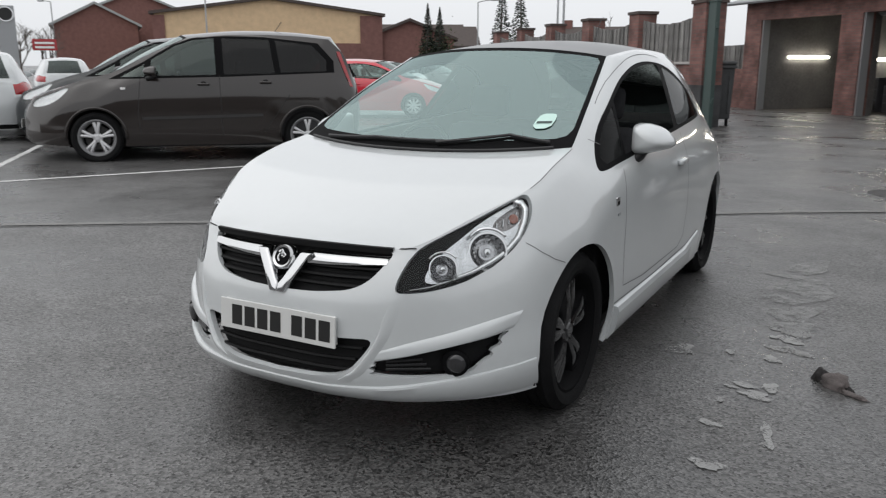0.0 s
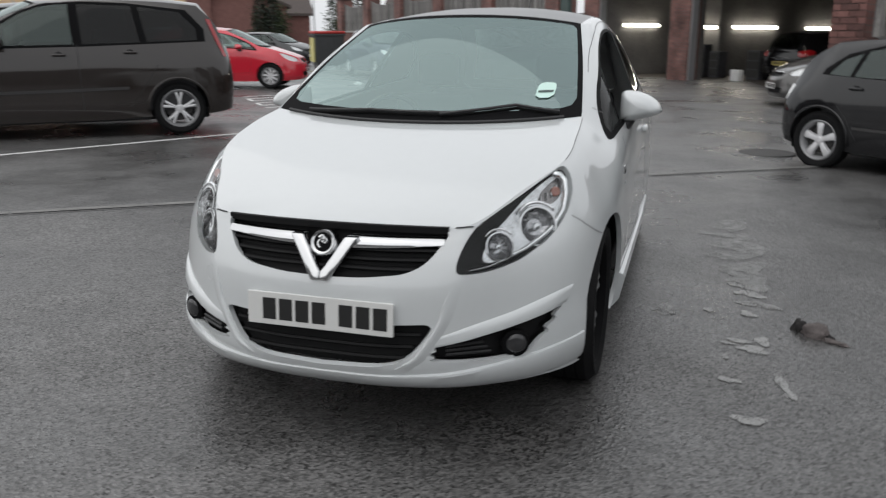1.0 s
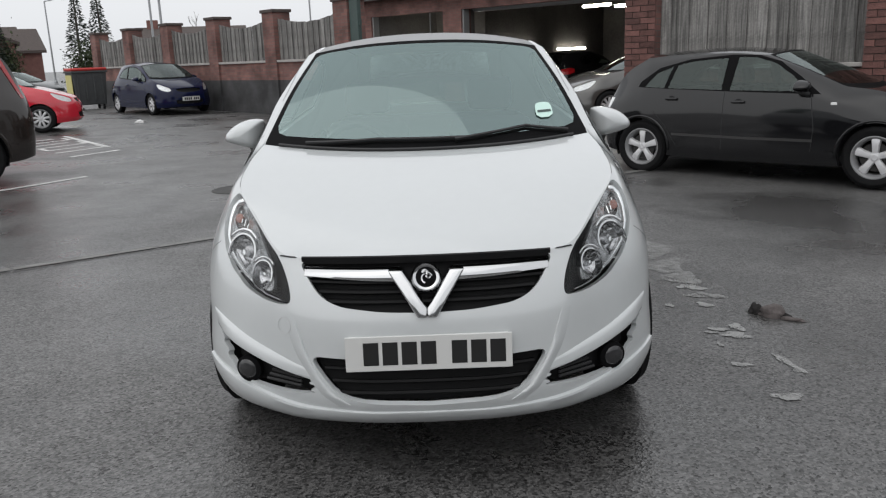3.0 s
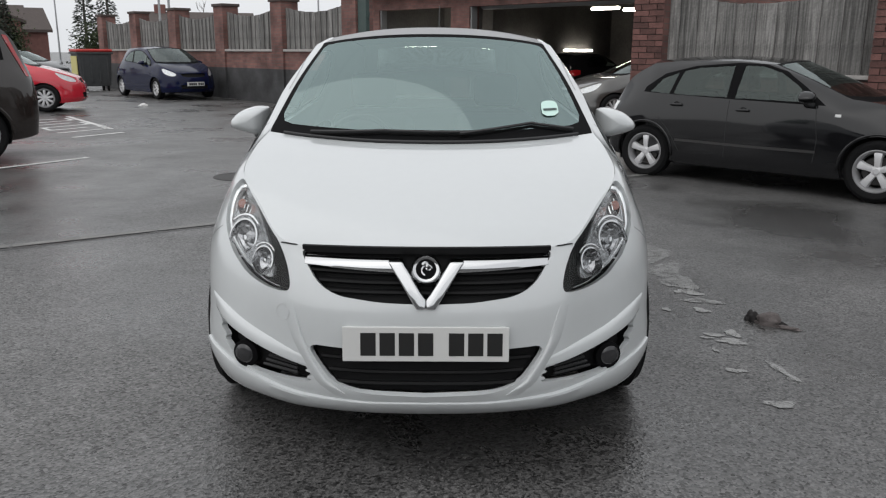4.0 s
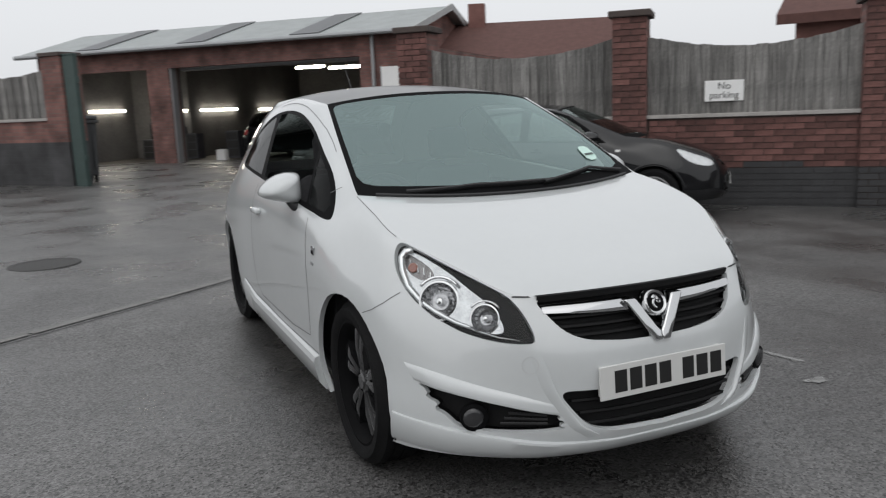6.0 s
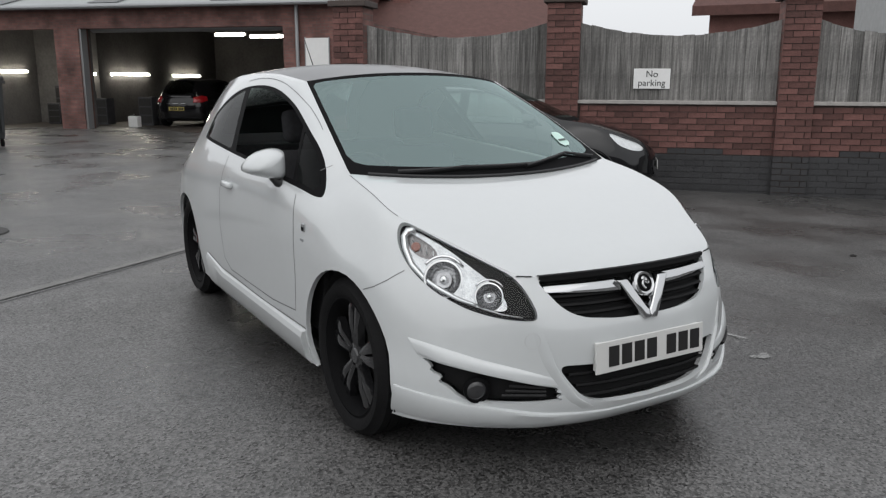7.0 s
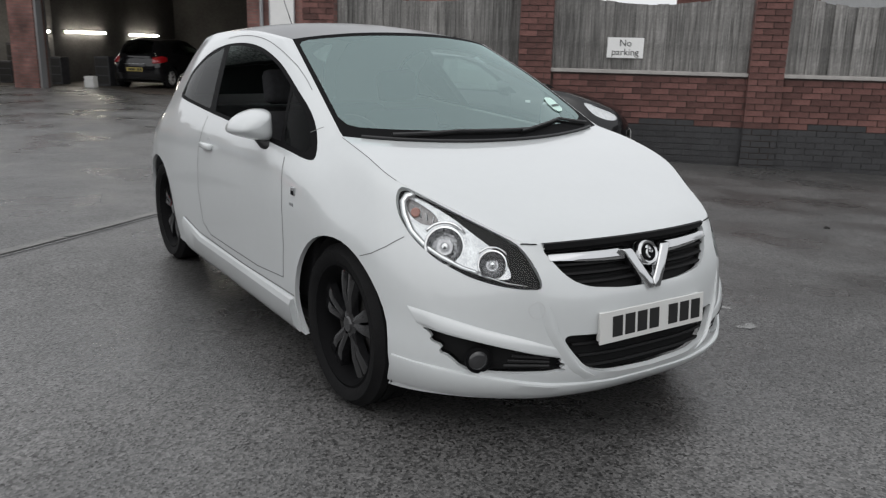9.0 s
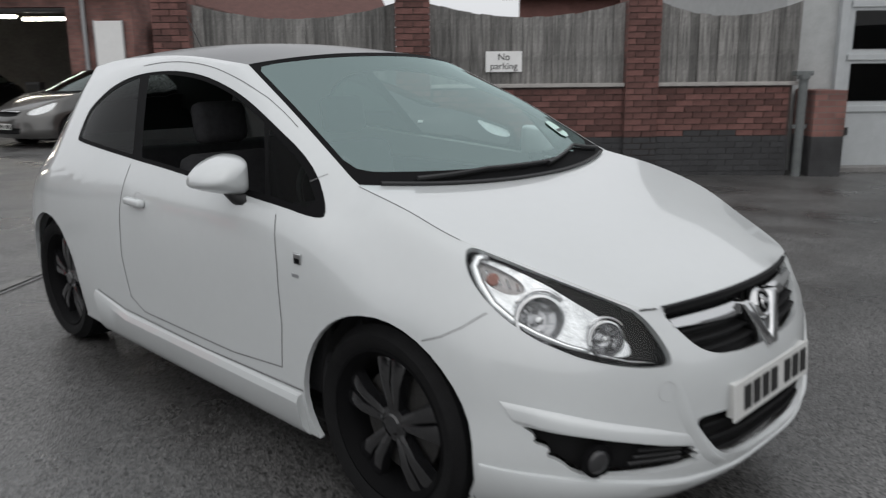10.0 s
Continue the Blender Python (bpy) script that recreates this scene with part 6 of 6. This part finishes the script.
# black five-door hatchback along the right-hand wall
f_astra = reshaped([-.05, .90, 1.17, 2.10, 3.60, 4.20], [.2, .73, .97, 1.46], .8765)
astra_glass = [("frame", [(1.46, .955), (2.5, .985), (3.62, 1.03), (3.60, 1.09), (3.38, 1.25), (3.0, 1.345), (2.5, 1.385), (2.2, 1.375), (1.95, 1.30), (1.7, 1.14)]),
               ("window_front", [(1.60, .985), (2.44, .998), (2.42, 1.358), (2.22, 1.352), (2.0, 1.285), (1.78, 1.15)]), ("window_rear", [(2.54, 1.002), (3.20, 1.02), (3.14, 1.285), (2.95, 1.325), (2.54, 1.355)]), ("window_rear2", [(3.25, 1.022), (3.52, 1.035), (3.40, 1.19), (3.20, 1.265)])]
astra_tail = [("taillight_clear", [(.80, 4.02, .98), (.62, 4.14, .95), (.62, 4.18, .72), (.78, 4.08, .74)], (1, 1, 1))]
astra_seams = [([(.87, 1.52, .35), (.87, 1.50, .6), (.87, 1.55, .95)], (.03, 1, 1), .007), ([(.87, 2.5, .33), (.87, 2.49, .99)], (.03, 1, 1), .007), ([(.87, 3.35, .75), (.87, 3.2, .6), (.87, 3.05, .36)], (.03, 1, 1), .007), ([(.88, 1.5, .47), (.88, 2.3, .475), (.88, 3.1, .49)], (.03, 1, 1), .03)]
astra, sh, _, _ = make_car("hatchback", "black five-door hatchback parked along the brick wall", stand((4.24, 5.40), (2.42, 7.03), 2.614, .90, -.85, .95), M_BLACKCAR, f_astra, astra_glass, (.90, 3.514),
                           (.317, .218, .195, M_SILVER, 5, "wide", .352, .755), plain_front(f_astra) + astra_tail, handles=[(2.32, .87), (3.12, .90)], seams=astra_seams, half_width=.8765)
finish(astra, sh, M_BLACKCAR, .8765, (1.66, 1.04), repeater=(1.32, .86), flare=((.90, .322, .372), (3.514, .322, .372)), handle_at=[(2.32, .87), (3.12, .90)])

# grey estate in front of the workshop
f_est = reshaped([-.05, .95, 1.2, 2.15, 4.05, 4.62], [.2, .76, 1.0, 1.53], .90)
est_glass = [("frame", [(1.5, 1.0), (2.5, 1.03), (4.15, 1.09), (4.05, 1.22), (3.75, 1.36), (3.0, 1.425), (2.5, 1.435), (2.2, 1.42), (1.95, 1.33), (1.7, 1.16)]),
             ("window_front", [(1.64, 1.03), (2.46, 1.045), (2.44, 1.405), (2.22, 1.395), (2.0, 1.32), (1.78, 1.17)]), ("window_rear", [(2.55, 1.05), (3.28, 1.07), (3.24, 1.375), (2.55, 1.405)]), ("window_rear2", [(3.36, 1.075), (4.02, 1.10), (3.95, 1.21), (3.7, 1.32), (3.34, 1.365)])]
est_tail = [("taillight", [(.84, 4.30, 1.02), (.70, 4.5, 1.0), (.70, 4.52, .86), (.84, 4.38, .86)], (1, 1, 1))]
estate, sh, _, _ = make_car("estate_car", "dark grey metallic estate car in front of the workshop", stand((3.65, 14.7), (6.2, 15.3), 2.685, .95, .86, .97), M_GREY, f_est, est_glass, (.95, 3.635),
                            (.332, .225, .205, M_SILVER, 10, "single", .365, .775), plain_front(f_est) + est_tail, handles=[(2.36, .92), (3.2, .95)], seams=[([(.89, 1.55, .35), (.89, 1.53, .6), (.89, 1.58, 1.0)], (.03, 1, 1), .007), ([(.89, 2.5, .33), (.89, 2.49, 1.03)], (.03, 1, 1), .007), ([(.89, 3.45, .8), (.89, 3.3, .6), (.89, 3.1, .36)], (.03, 1, 1), .007)], half_width=.90)
finish(estate, sh, M_GREY, .90, (1.72, 1.07), repeater=(1.36, .9), chrome_bar=.735)

# dark brown people carrier in the bays
f_max = reshaped([-.20, .88, 1.02, 2.02, 3.85, 4.28], [.2, .80, 1.05, 1.67], .9125)
max_glass = [("frame", [(1.06, 1.045), (2.5, 1.07), (3.9, 1.12), (3.90, 1.27), (3.70, 1.50), (3.0, 1.575), (2.5, 1.585), (2.1, 1.56), (1.85, 1.48), (1.5, 1.265)]),
             ("window_front0", [(1.20, 1.07), (1.50, 1.078), (1.50, 1.235)]), ("window_front", [(1.58, 1.085), (2.38, 1.095), (2.36, 1.558), (2.1, 1.535), (1.88, 1.46), (1.58, 1.285)]), ("window_rear_tint", [(2.48, 1.10), (3.12, 1.115), (3.06, 1.545), (2.46, 1.56)]), ("window_rear2_tint", [(3.20, 1.12), (3.80, 1.14), (3.80, 1.28), (3.62, 1.475), (3.14, 1.537)])]
max_tail = [("taillight", [(.765, 4.03, 1.50), (.72, 4.08, 1.48), (.80, 4.24, 1.0), (.85, 4.18, 1.0)], (1, 1, 1))]
max_seams = [([(.9, 1.42, .36), (.9, 1.40, .6), (.9, 1.45, 1.05)], (.03, 1, 1), .007), ([(.9, 2.43, .33), (.9, 2.42, 1.09)], (.03, 1, 1), .007), ([(.9, 3.3, .85), (.9, 3.15, .62), (.9, 2.95, .36)], (.03, 1, 1), .007), ([(.91, 1.45, .56), (.91, 2.2, .57), (.91, 2.95, .585)], (.03, 1, 1), .035)]
m_max = stand((-7.33, 5.08), (-5.34, 6.82), 2.64, .88, .87, 1.05)
carrier, sh, _, _ = make_car("people_carrier", "dark brown people carrier parked in a marked bay", m_max, M_BROWN, f_max, max_glass, (.88, 3.52),
                             (.318, .226, .205, M_SILVER, 5, "double", .352, .785), plain_front(f_max) + max_tail, handles=[(2.22, .98), (3.0, 1.0)], seams=max_seams, half_width=.9125)
finish(carrier, sh, M_BROWN, .9125, (1.62, 1.14), repeater=(1.24, .93), flare=((.88, .323, .372), (3.52, .323, .372)), handle_at=[(2.22, .98), (3.0, 1.0)])
part("roof_aerial", tube([(0, 3.1, 1.60), (.0, 3.25, 1.80)], .005, 6), M_PLASTIC, carrier)
m2 = m_max @ pose(-2.35, -.75, 0)
carrier2, sh, _, _ = make_car("people_carrier", "dark slate people carrier parked beside the brown one", m2, M_DKGREEN, f_max, max_glass, (.88, 3.52),
                              (.318, .215, .205, M_SILVER, 5, "wide", .352, .785), plain_front(f_max) + max_tail, handles=[(2.22, .98), (3.0, 1.0)], half_width=.9125)
finish(carrier2, sh, M_DKGREEN, .9125, (1.62, 1.14))

# red hatchback beyond
red_glass = [("frame", DLO), ("window_quarter", QUARTER), ("window_door", DOORGLASS), ("window_rear", REARQ)]
f_same = reshaped([-.05, .825, 1.0, 1.88, 3.42, 3.97], [.17, .74, .95, 1.485], .876)
red_car, sh, _, _ = make_car("hatchback", "bright red three-door hatchback with silver wheel trims", stand((-8.4, 14.85), (-10.65, 14.08), 2.511, .825, -.85, .95), M_RED, f_same, red_glass, (.825, 3.33),
                             (.305, .205, .185, M_SILVER, 9, "single", .33, .762), plain_front(f_same), handles=[(2.3, .845)], seams=hero_seams[:2], half_width=.868)
finish(red_car, sh, M_RED, .868, (1.58, 1.01))
blue_car, sh, _, _ = make_car("hatchback", "dark blue three-door hatchback parked by the boundary wall", stand((-7.95, 20.3), (-9.6, 22.1), 2.51, .84, -.83, .97), M_BLUE, f_same, red_glass, (.84, 3.35),
                              (.295, .20, .18, M_SILVER, 7, "single", .325, .75), plain_front(f_same), handles=[(2.3, .845)], seams=hero_seams[:2], half_width=.868)
finish(blue_car, sh, M_BLUE, .868, (1.58, 1.01))


def far_car(name, label, m, paint, f, glass, axles, hw, tail=()):
    c, s_, _, _ = make_car(name, label, m, paint, f, glass, axles, (.31, .205, .19, M_SILVER, 7, "single", .345, hw - .11), plain_front(f) + list(tail), half_width=hw, detail=1, group="far parked cars")
    finish(c, s_, paint, hw, (1.62, 1.05))


hatch_tail = [("taillight", [(.80, 3.50, .93), (.70, 3.66, .95), (.52, 3.84, .90), (.54, 3.88, .74), (.72, 3.74, .74), (.82, 3.56, .80)], (1, 1, 1))]
far_car("hatchback", "white hatchback with its tail towards the dark carriers", pose(-14.45, 7.68, .12, 0, 0, -120), M_WHITE, f_same, red_glass, (.825, 3.33), .868, hatch_tail)
far_car("hatchback", "white hatchback in the second row of bays", pose(-23.6, 16.4, .08, 0, 0, -125), M_WHITE, f_same, red_glass, (.825, 3.33), .868, hatch_tail)
far_car("hatchback", "silver hatchback in the second row of bays", pose(-23.0, 19.0, .08, 0, 0, -125), M_SILVERCAR, f_same, red_glass, (.825, 3.33), .868, hatch_tail)
far_car("people_carrier", "white people carrier across the car park", pose(-19.5, 29.5, ground_z(-19, 29), 0, 0, 75), M_WHITE, f_max, max_glass, (.88, 3.52), .9125)
far_car("estate_car", "dark estate car across the car park", pose(-16.2, 33.0, ground_z(-16, 33), 0, 0, 80), M_DKGREEN, f_est, est_glass, (.95, 3.635), .90)
far_car("hatchback", "white hatchback beside the red one", pose(-15.0, 26.5, ground_z(-15, 26.5), 0, 0, 72), M_WHITE, f_same, red_glass, (.825, 3.33), .868)
far_car("people_carrier", "white people carrier in the far row", pose(-20.0, 33.0, ground_z(-20, 33), 0, 0, 80), M_WHITE, f_max, max_glass, (.88, 3.52), .9125)

# dark hatchback in the workshop, its tail towards the yard
m_shop = Matrix.Translation(WALL_U * -13.75 + WALL_N * 23.4 + Vector((0, 0, zg + .02))) @ Matrix.Rotation(radians(136.4), 4, "Z")
shop_car, sh, _, _ = make_car("hatchback", "black hatchback under repair inside the workshop", m_shop, M_BLACKCAR, f_same, red_glass, (.825, 3.33),
                              (.305, .205, .185, M_SILVER, 7, "single", .335, .75), plain_front(f_same) + hatch_tail, half_width=.868, group="cars in the workshop")
finish(shop_car, sh, M_BLACKCAR, .868, (1.58, 1.01))
plate_with_bars(shop_car, pose(0, 3.985, .56, 0, 0, 180), mat=M_PLATEYELLOW)
part("rear_trim_bar", boxed(-.32, .32, 3.955, 3.98, .70, .725, .006), M_CHROME, shop_car)

# ---- buildings and trees beyond ----
def gabled(name, label, m, w, d, eave, ridge, wall_mat, roof_mat, windows=()):
    """A house or hall: gable ends face local y, ridge along local y."""
    b = thing(name, label, "building", m, "buildings beyond")
    part("wall", prism([(-w / 2, -1), (w / 2, -1), (w / 2, eave), (0, ridge), (-w / 2, eave)], 0, d), wall_mat, b)
    for s in (-1, 1):
        k = (ridge - eave) / (w / 2)
        part("roof_slope", prism([(s * (w / 2 + .4), eave - .4 * k), (0, ridge), (0, ridge + .25), (s * (w / 2 + .4), eave - .4 * k + .25)], -.4, d + .4), roof_mat, b)
    for x, z, ww, hh in windows:
        wn_ = part("window", boxed(x - ww / 2, x + ww / 2, -.06, .02, z, z + hh), M_DOORWHITE, b)
        part("pane", boxed(x - ww / 2 + .07, x + ww / 2 - .07, -.075, -.06, z + .07, z + hh - .07), M_DARKGLASS, wn_)
    return b


def sited(x, y, z=0.0, turn=0.0):
    return pose(x, y, z, 0, 0, math.degrees(math.atan2(-(x - 1.8), (y + 2))) + turn)


buff = gabled("hall", "buff brick hall with red brick corners and a low gable roof", sited(-47.0, 54.5), 19.5, 20, 5.6, 6.9, M_BUFF, M_TILE)
part("corner_pier", boxed(-9.9, -8.9, -.15, .6, -1, 5.5), M_BRICKFAR, buff)
part("corner_pier", boxed(7.9, 9.9, -.15, .6, -1, 5.6), M_BRICKFAR, buff)
part("plinth", boxed(-9.0, 8.0, -.1, .4, -1, 3.2), M_BRICKFAR, buff)
gabled("annexe", "red brick annexe with a lean roof beside the hall", sited(-37.5, 62.5), 8, 12, 3.6, 5.2, M_BRICKFAR, M_TILE)
gabled("house", "low red brick building with a wide grey gable roof", sited(-68.8, 53.6), 7.8, 14, 5.2, 7.2, M_BRICKFAR, M_SHEET)
gabled("house", "red brick building with a grey gable roof", sited(-74.0, 63.1), 10, 14, 7.2, 9.2, M_BRICKFAR, M_SHEET)
gabled("house", "distant brick house with pale windows", sited(-50.0, 96.0, 0, 94), 10, 14, 4.0, 6.3, M_BRICKFAR, M_TILE, [(-3, 1.2, 1.2, 1.2), (0, 1.2, 1.2, 1.2), (3, 1.2, 1.2, 1.2)])
gabled("house", "distant brick house with a dark tiled roof", sited(-40.0, 80.0, 0, 96), 9, 13, 3.2, 5.2, M_BRICKFAR, M_TILE, [(-2.5, .8, 1.2, 1.2), (2.5, .8, 1.2, 1.2)])
hs = gabled("house", "dark tiled bungalow roof behind the fence", sited(-13.6, 55.5, -.3, 90), 8, 6.5, 2.7, 4.0, M_BRICKFAR, M_TILE)
part("chimney", boxed(-.4, .4, 5.4, 6.1, 3.4, 4.7), M_BRICKFAR, hs)
hs = gabled("house", "red tiled house behind the timber fence", sited(13.6, 18.2, 0, 90), 5, 5.2, 2.3, 3.5, M_BRICKFAR, M_TILERED)
part("chimney", boxed(-.3, .3, 4.3, 4.8, 3.0, 4.3), M_BRICKFAR, hs)
gabled("house", "red brick house behind the end of the wall", sited(20.8, 10.6, 0, 90), 6, 5.5, 3.2, 4.6, M_BRICKFAR, M_TILERED)


def conifer(x, y, z, h, r, seed):
    rnd = random.Random(seed)
    t = thing("conifer", "tall sparse dark conifer behind the car park", "tree", pose(x, y, z), "conifers")
    part("trunk", tube([(0, 0, 0), (rnd.uniform(-.1, .1), 0, h * .5), (0, 0, h)], .16, 8, r_end=.02), M_BARK, t)
    bm = bmesh.new()
    for i in range(1300):
        k = rnd.random() ** .8
        zz = h * (.12 + .88 * k)
        rad = r * (1.02 - k) * rnd.uniform(.45, 1.1)
        a = rnd.uniform(0, 6.283)
        c = Vector((rad * math.cos(a), rad * math.sin(a), zz - rad * .25))
        d = Vector((math.cos(a), math.sin(a), -.35)).normalized()
        sd = d.cross(Vector((0, 0, 1))).normalized()
        l_, w_ = rnd.uniform(.25, .5) * (1.15 - k), rnd.uniform(.03, .08)
        for q in range(2):
            sd2 = (sd + Vector((0, 0, rnd.uniform(-.8, .8)))).normalized()
            bm.faces.new([bm.verts.new(p) for p in (c - d * l_ * .5, c + sd2 * w_, c + d * l_ * .6, c - sd2 * w_)])
    part("crown", bm, M_NEEDLE, t)


def bare_tree(x, y, z, h, seed, leaves=0):
    rnd = random.Random(seed)
    t = thing("bare_tree", "leafless winter tree beyond the car park", "tree", pose(x, y, z), "bare trees")
    bm = bmesh.new()
    tips = []
    def grow(p, d, l, r, n):
        q = p + d * l
        tube([p, p.lerp(q, .5) + Vector((rnd.uniform(-.05, .05) * l, rnd.uniform(-.05, .05) * l, 0)), q], r, 5, bm, r * .6)
        if n == 0:
            tips.append(q)
            return
        for _ in range(3 if n > 1 else 4):
            nd = (d + Vector((rnd.uniform(-.7, .7), rnd.uniform(-.7, .7), rnd.uniform(-.15, .5)))).normalized()
            grow(p.lerp(q, rnd.uniform(.6, 1)), nd, l * rnd.uniform(.55, .8), r * .55, n - 1)
    grow(Vector((0, 0, 0)), Vector((0, 0, 1)), h * .33, h * .02, 4)
    part("crown", bm, M_BARK, t)


conifer(-23.5, 52.3, 0, 7.0, 1.25, 1)
conifer(-22.3, 52.8, 0, 7.0, 1.25, 2)
conifer(-32.3, 56.8, 0, 6.2, 1.0, 3)
conifer(-31.4, 57.2, 0, 5.9, 1.0, 4)
for i, (x, y, h) in enumerate([(-57.5, 36.5, 5.8), (-54, 35.2, 5.4), (-53.5, 37.3, 5.6), (-18, 60, 6.0), (-13, 62, 5.5), (-56.0, 38.4, 5.6)]):
    bare_tree(x, y, 0, h, 20 + i)


def bush(x, y, z, r, h, seed):
    rnd = random.Random(seed)
    t = thing("evergreen_bush", "dense dark evergreen bush behind the bins", "bush", pose(x, y, z), "bushes")
    part("stem", tube([(0, 0, 0), (0, 0, h * .6)], .08, 6), M_BARK, t)
    bm = bmesh.new()
    for i in range(3200):
        v = Vector((rnd.gauss(0, .5), rnd.gauss(0, .5), rnd.gauss(0, .5)))
        c = Vector((v.x * r, v.y * r, h * .5 + v.z * h * .45))
        n_ = Vector((rnd.gauss(0, 1), rnd.gauss(0, 1), rnd.gauss(0, 1))).normalized()
        a = n_.orthogonal() * rnd.uniform(.035, .09)
        b = n_.cross(a)
        bm.faces.new([bm.verts.new(p) for p in (c - a, c + b * .6, c + a, c - b * .6)])
    part("crown", bm, M_LEAF, t)


bush(-31.2, 57.6, -.3, .8, 3.9, 1)
bush(-32.4, 57.3, -.3, .8, 3.9, 3)
bush(-22.9, 52.0, -.3, 1.1, 3.4, 2)


def lamp_column(x, y, h, label, arm=0.0, r=.07):
    t = thing("street_lamp", label, "street lamp", pose(x, y, ground_z(x, y)), "lamp columns")
    part("column", tube([(0, 0, 0), (0, 0, h * .4), (0, 0, h)], r, 10, r_end=r * .6), M_STEEL, t)
    part("base", lathe([(r * 1.7, 0), (r * 1.7, .9), (r, 1.0)], 12, "Z"), M_STEEL, t)
    if arm:
        part("arm", tube([(0, 0, h), (arm * .6, 0, h + .12), (arm, 0, h + .12)], r * .5, 8), M_STEEL, t)
        part("lantern", boxed(arm - .1, arm + .5, -.12, .12, h + .06, h + .18, .03), M_STEEL, t)


lamp_column(-12.4, 35.4, 9, "tall grey lamp column behind the wall")
lamp_column(-13.9, 38.5, 9, "tall grey lamp column behind the wall")
lamp_column(-5.9, 37.2, 9, "tall grey lamp column behind the wall", r=.05)
lamp_column(-25.3, 52.0, 6.0, "grey street lamp with a short arm", 1.2)
lamp_column(-40.6, 40.4, 9, "tall grey lamp column in the car park")
lamp_column(-58.0, 41.0, 6.5, "grey street lamp with a short arm", -1.4)
totem = thing("dealer_totem", "grey sign totem with a round dark emblem", "sign", sited(-31.0, 19.4, 0))
part("panel", boxed(-.34, .34, -.1, .1, -.2, 3.75, .03), M_STEEL, totem)
part("emblem", lathe([(.001, -.15), (.25, -.15), (.28, -.12)], 28, "Y"), M_INK, totem, m=pose(0, 0, 3.4))
part("emblem_ring", lathe([(.26, -.16), (.31, -.16), (.31, -.11), (.26, -.11)], 28, "Y", close=True), M_CHROME, totem, m=pose(0, 0, 3.4))
offer = thing("roof_sign", "small red sign board with pale unreadable lines", "sign", sited(-25.1, 16.9, 2.02))
part("board", boxed(-.40, .40, -.02, .02, -.18, .22, .01), M_REDLENS, offer)
part("post", boxed(-.03, .03, -.015, .015, -2.05, -.18), M_STEEL, offer)
for z in (.08, -.07):
    part("bar", boxed(-.31, .31, -.028, -.021, z - .035, z + .035), M_SIGN, offer)

# ---- bricks of the right-hand wall ----
def brick_mesh(w, h, d, mat, name="brick"):
    return mesh_of(boxed(-w / 2, w / 2, -d, 0, -h / 2, h / 2, 0), name, mat)


ME_BRICK, ME_HALF = brick_mesh(.215, .065, .014, M_BRICK), brick_mesh(.10, .065, .014, M_BRICK)
ME_BRICKP, ME_HALFP = brick_mesh(.215, .065, .014, M_DARKPAINT), brick_mesh(.10, .065, .014, M_DARKPAINT)
rest = {"brick": bmesh.new(), "painted": bmesh.new()}
count = 0


def lay(parent, s0, s1, z0, z1, y, near):
    global count
    row = 0
    z = z0
    while z + .065 <= z1 + .01:
        x = s0 - (.1125 if row % 2 else 0)
        while x < s1 - .02:
            a, b = max(x, s0), min(x + .215, s1)
            if b - a > .06:
                dark = z < .46 + .02 * math.sin(x * 3)
                yy = y + random.uniform(-.002, .002)
                tiltm = Matrix.Rotation(random.uniform(-.006, .006), 4, "Y")
                mm = Matrix.Translation(((a + b) / 2, yy, z + .0325)) @ tiltm @ Matrix.Diagonal(((b - a) / .215, 1, 1, 1))
                if near and not dark and count < 290:
                    shared("brick", ME_BRICK, parent, mm)
                    count += 1
                else:
                    bm = rest["painted" if dark else "brick"]
                    bmesh.ops.create_cube(bm, size=1, matrix=mm @ Matrix.LocRotScale((0, -.007, 0), None, (.215, .014, .065)))
            x += .225
        z += .075
        row += 1


piers = [o for o in scene.objects if o.name.startswith("brick_pier") and (o.matrix_basis.translation - fr_.translation).length < .01]
lay(wall_right, -.80, 3.66, -.13, 1.07, .012, True)
for pr, (a, b) in zip(piers, ((-4.15, -3.72), (-1.25, -.83), (1.58, 1.99))):
    lay(pr, a, b, -.13, 2.34, -.05, a > -2)
lay(wall_right, -3.70, -1.27, -.13, 1.07, .012, False)
for key, mat in (("brick", M_BRICK), ("painted", M_DARKPAINT)):
    ob = part("brickwork_rest", rest[key], mat, wall_right)
    ob["kind"] = "stuff"
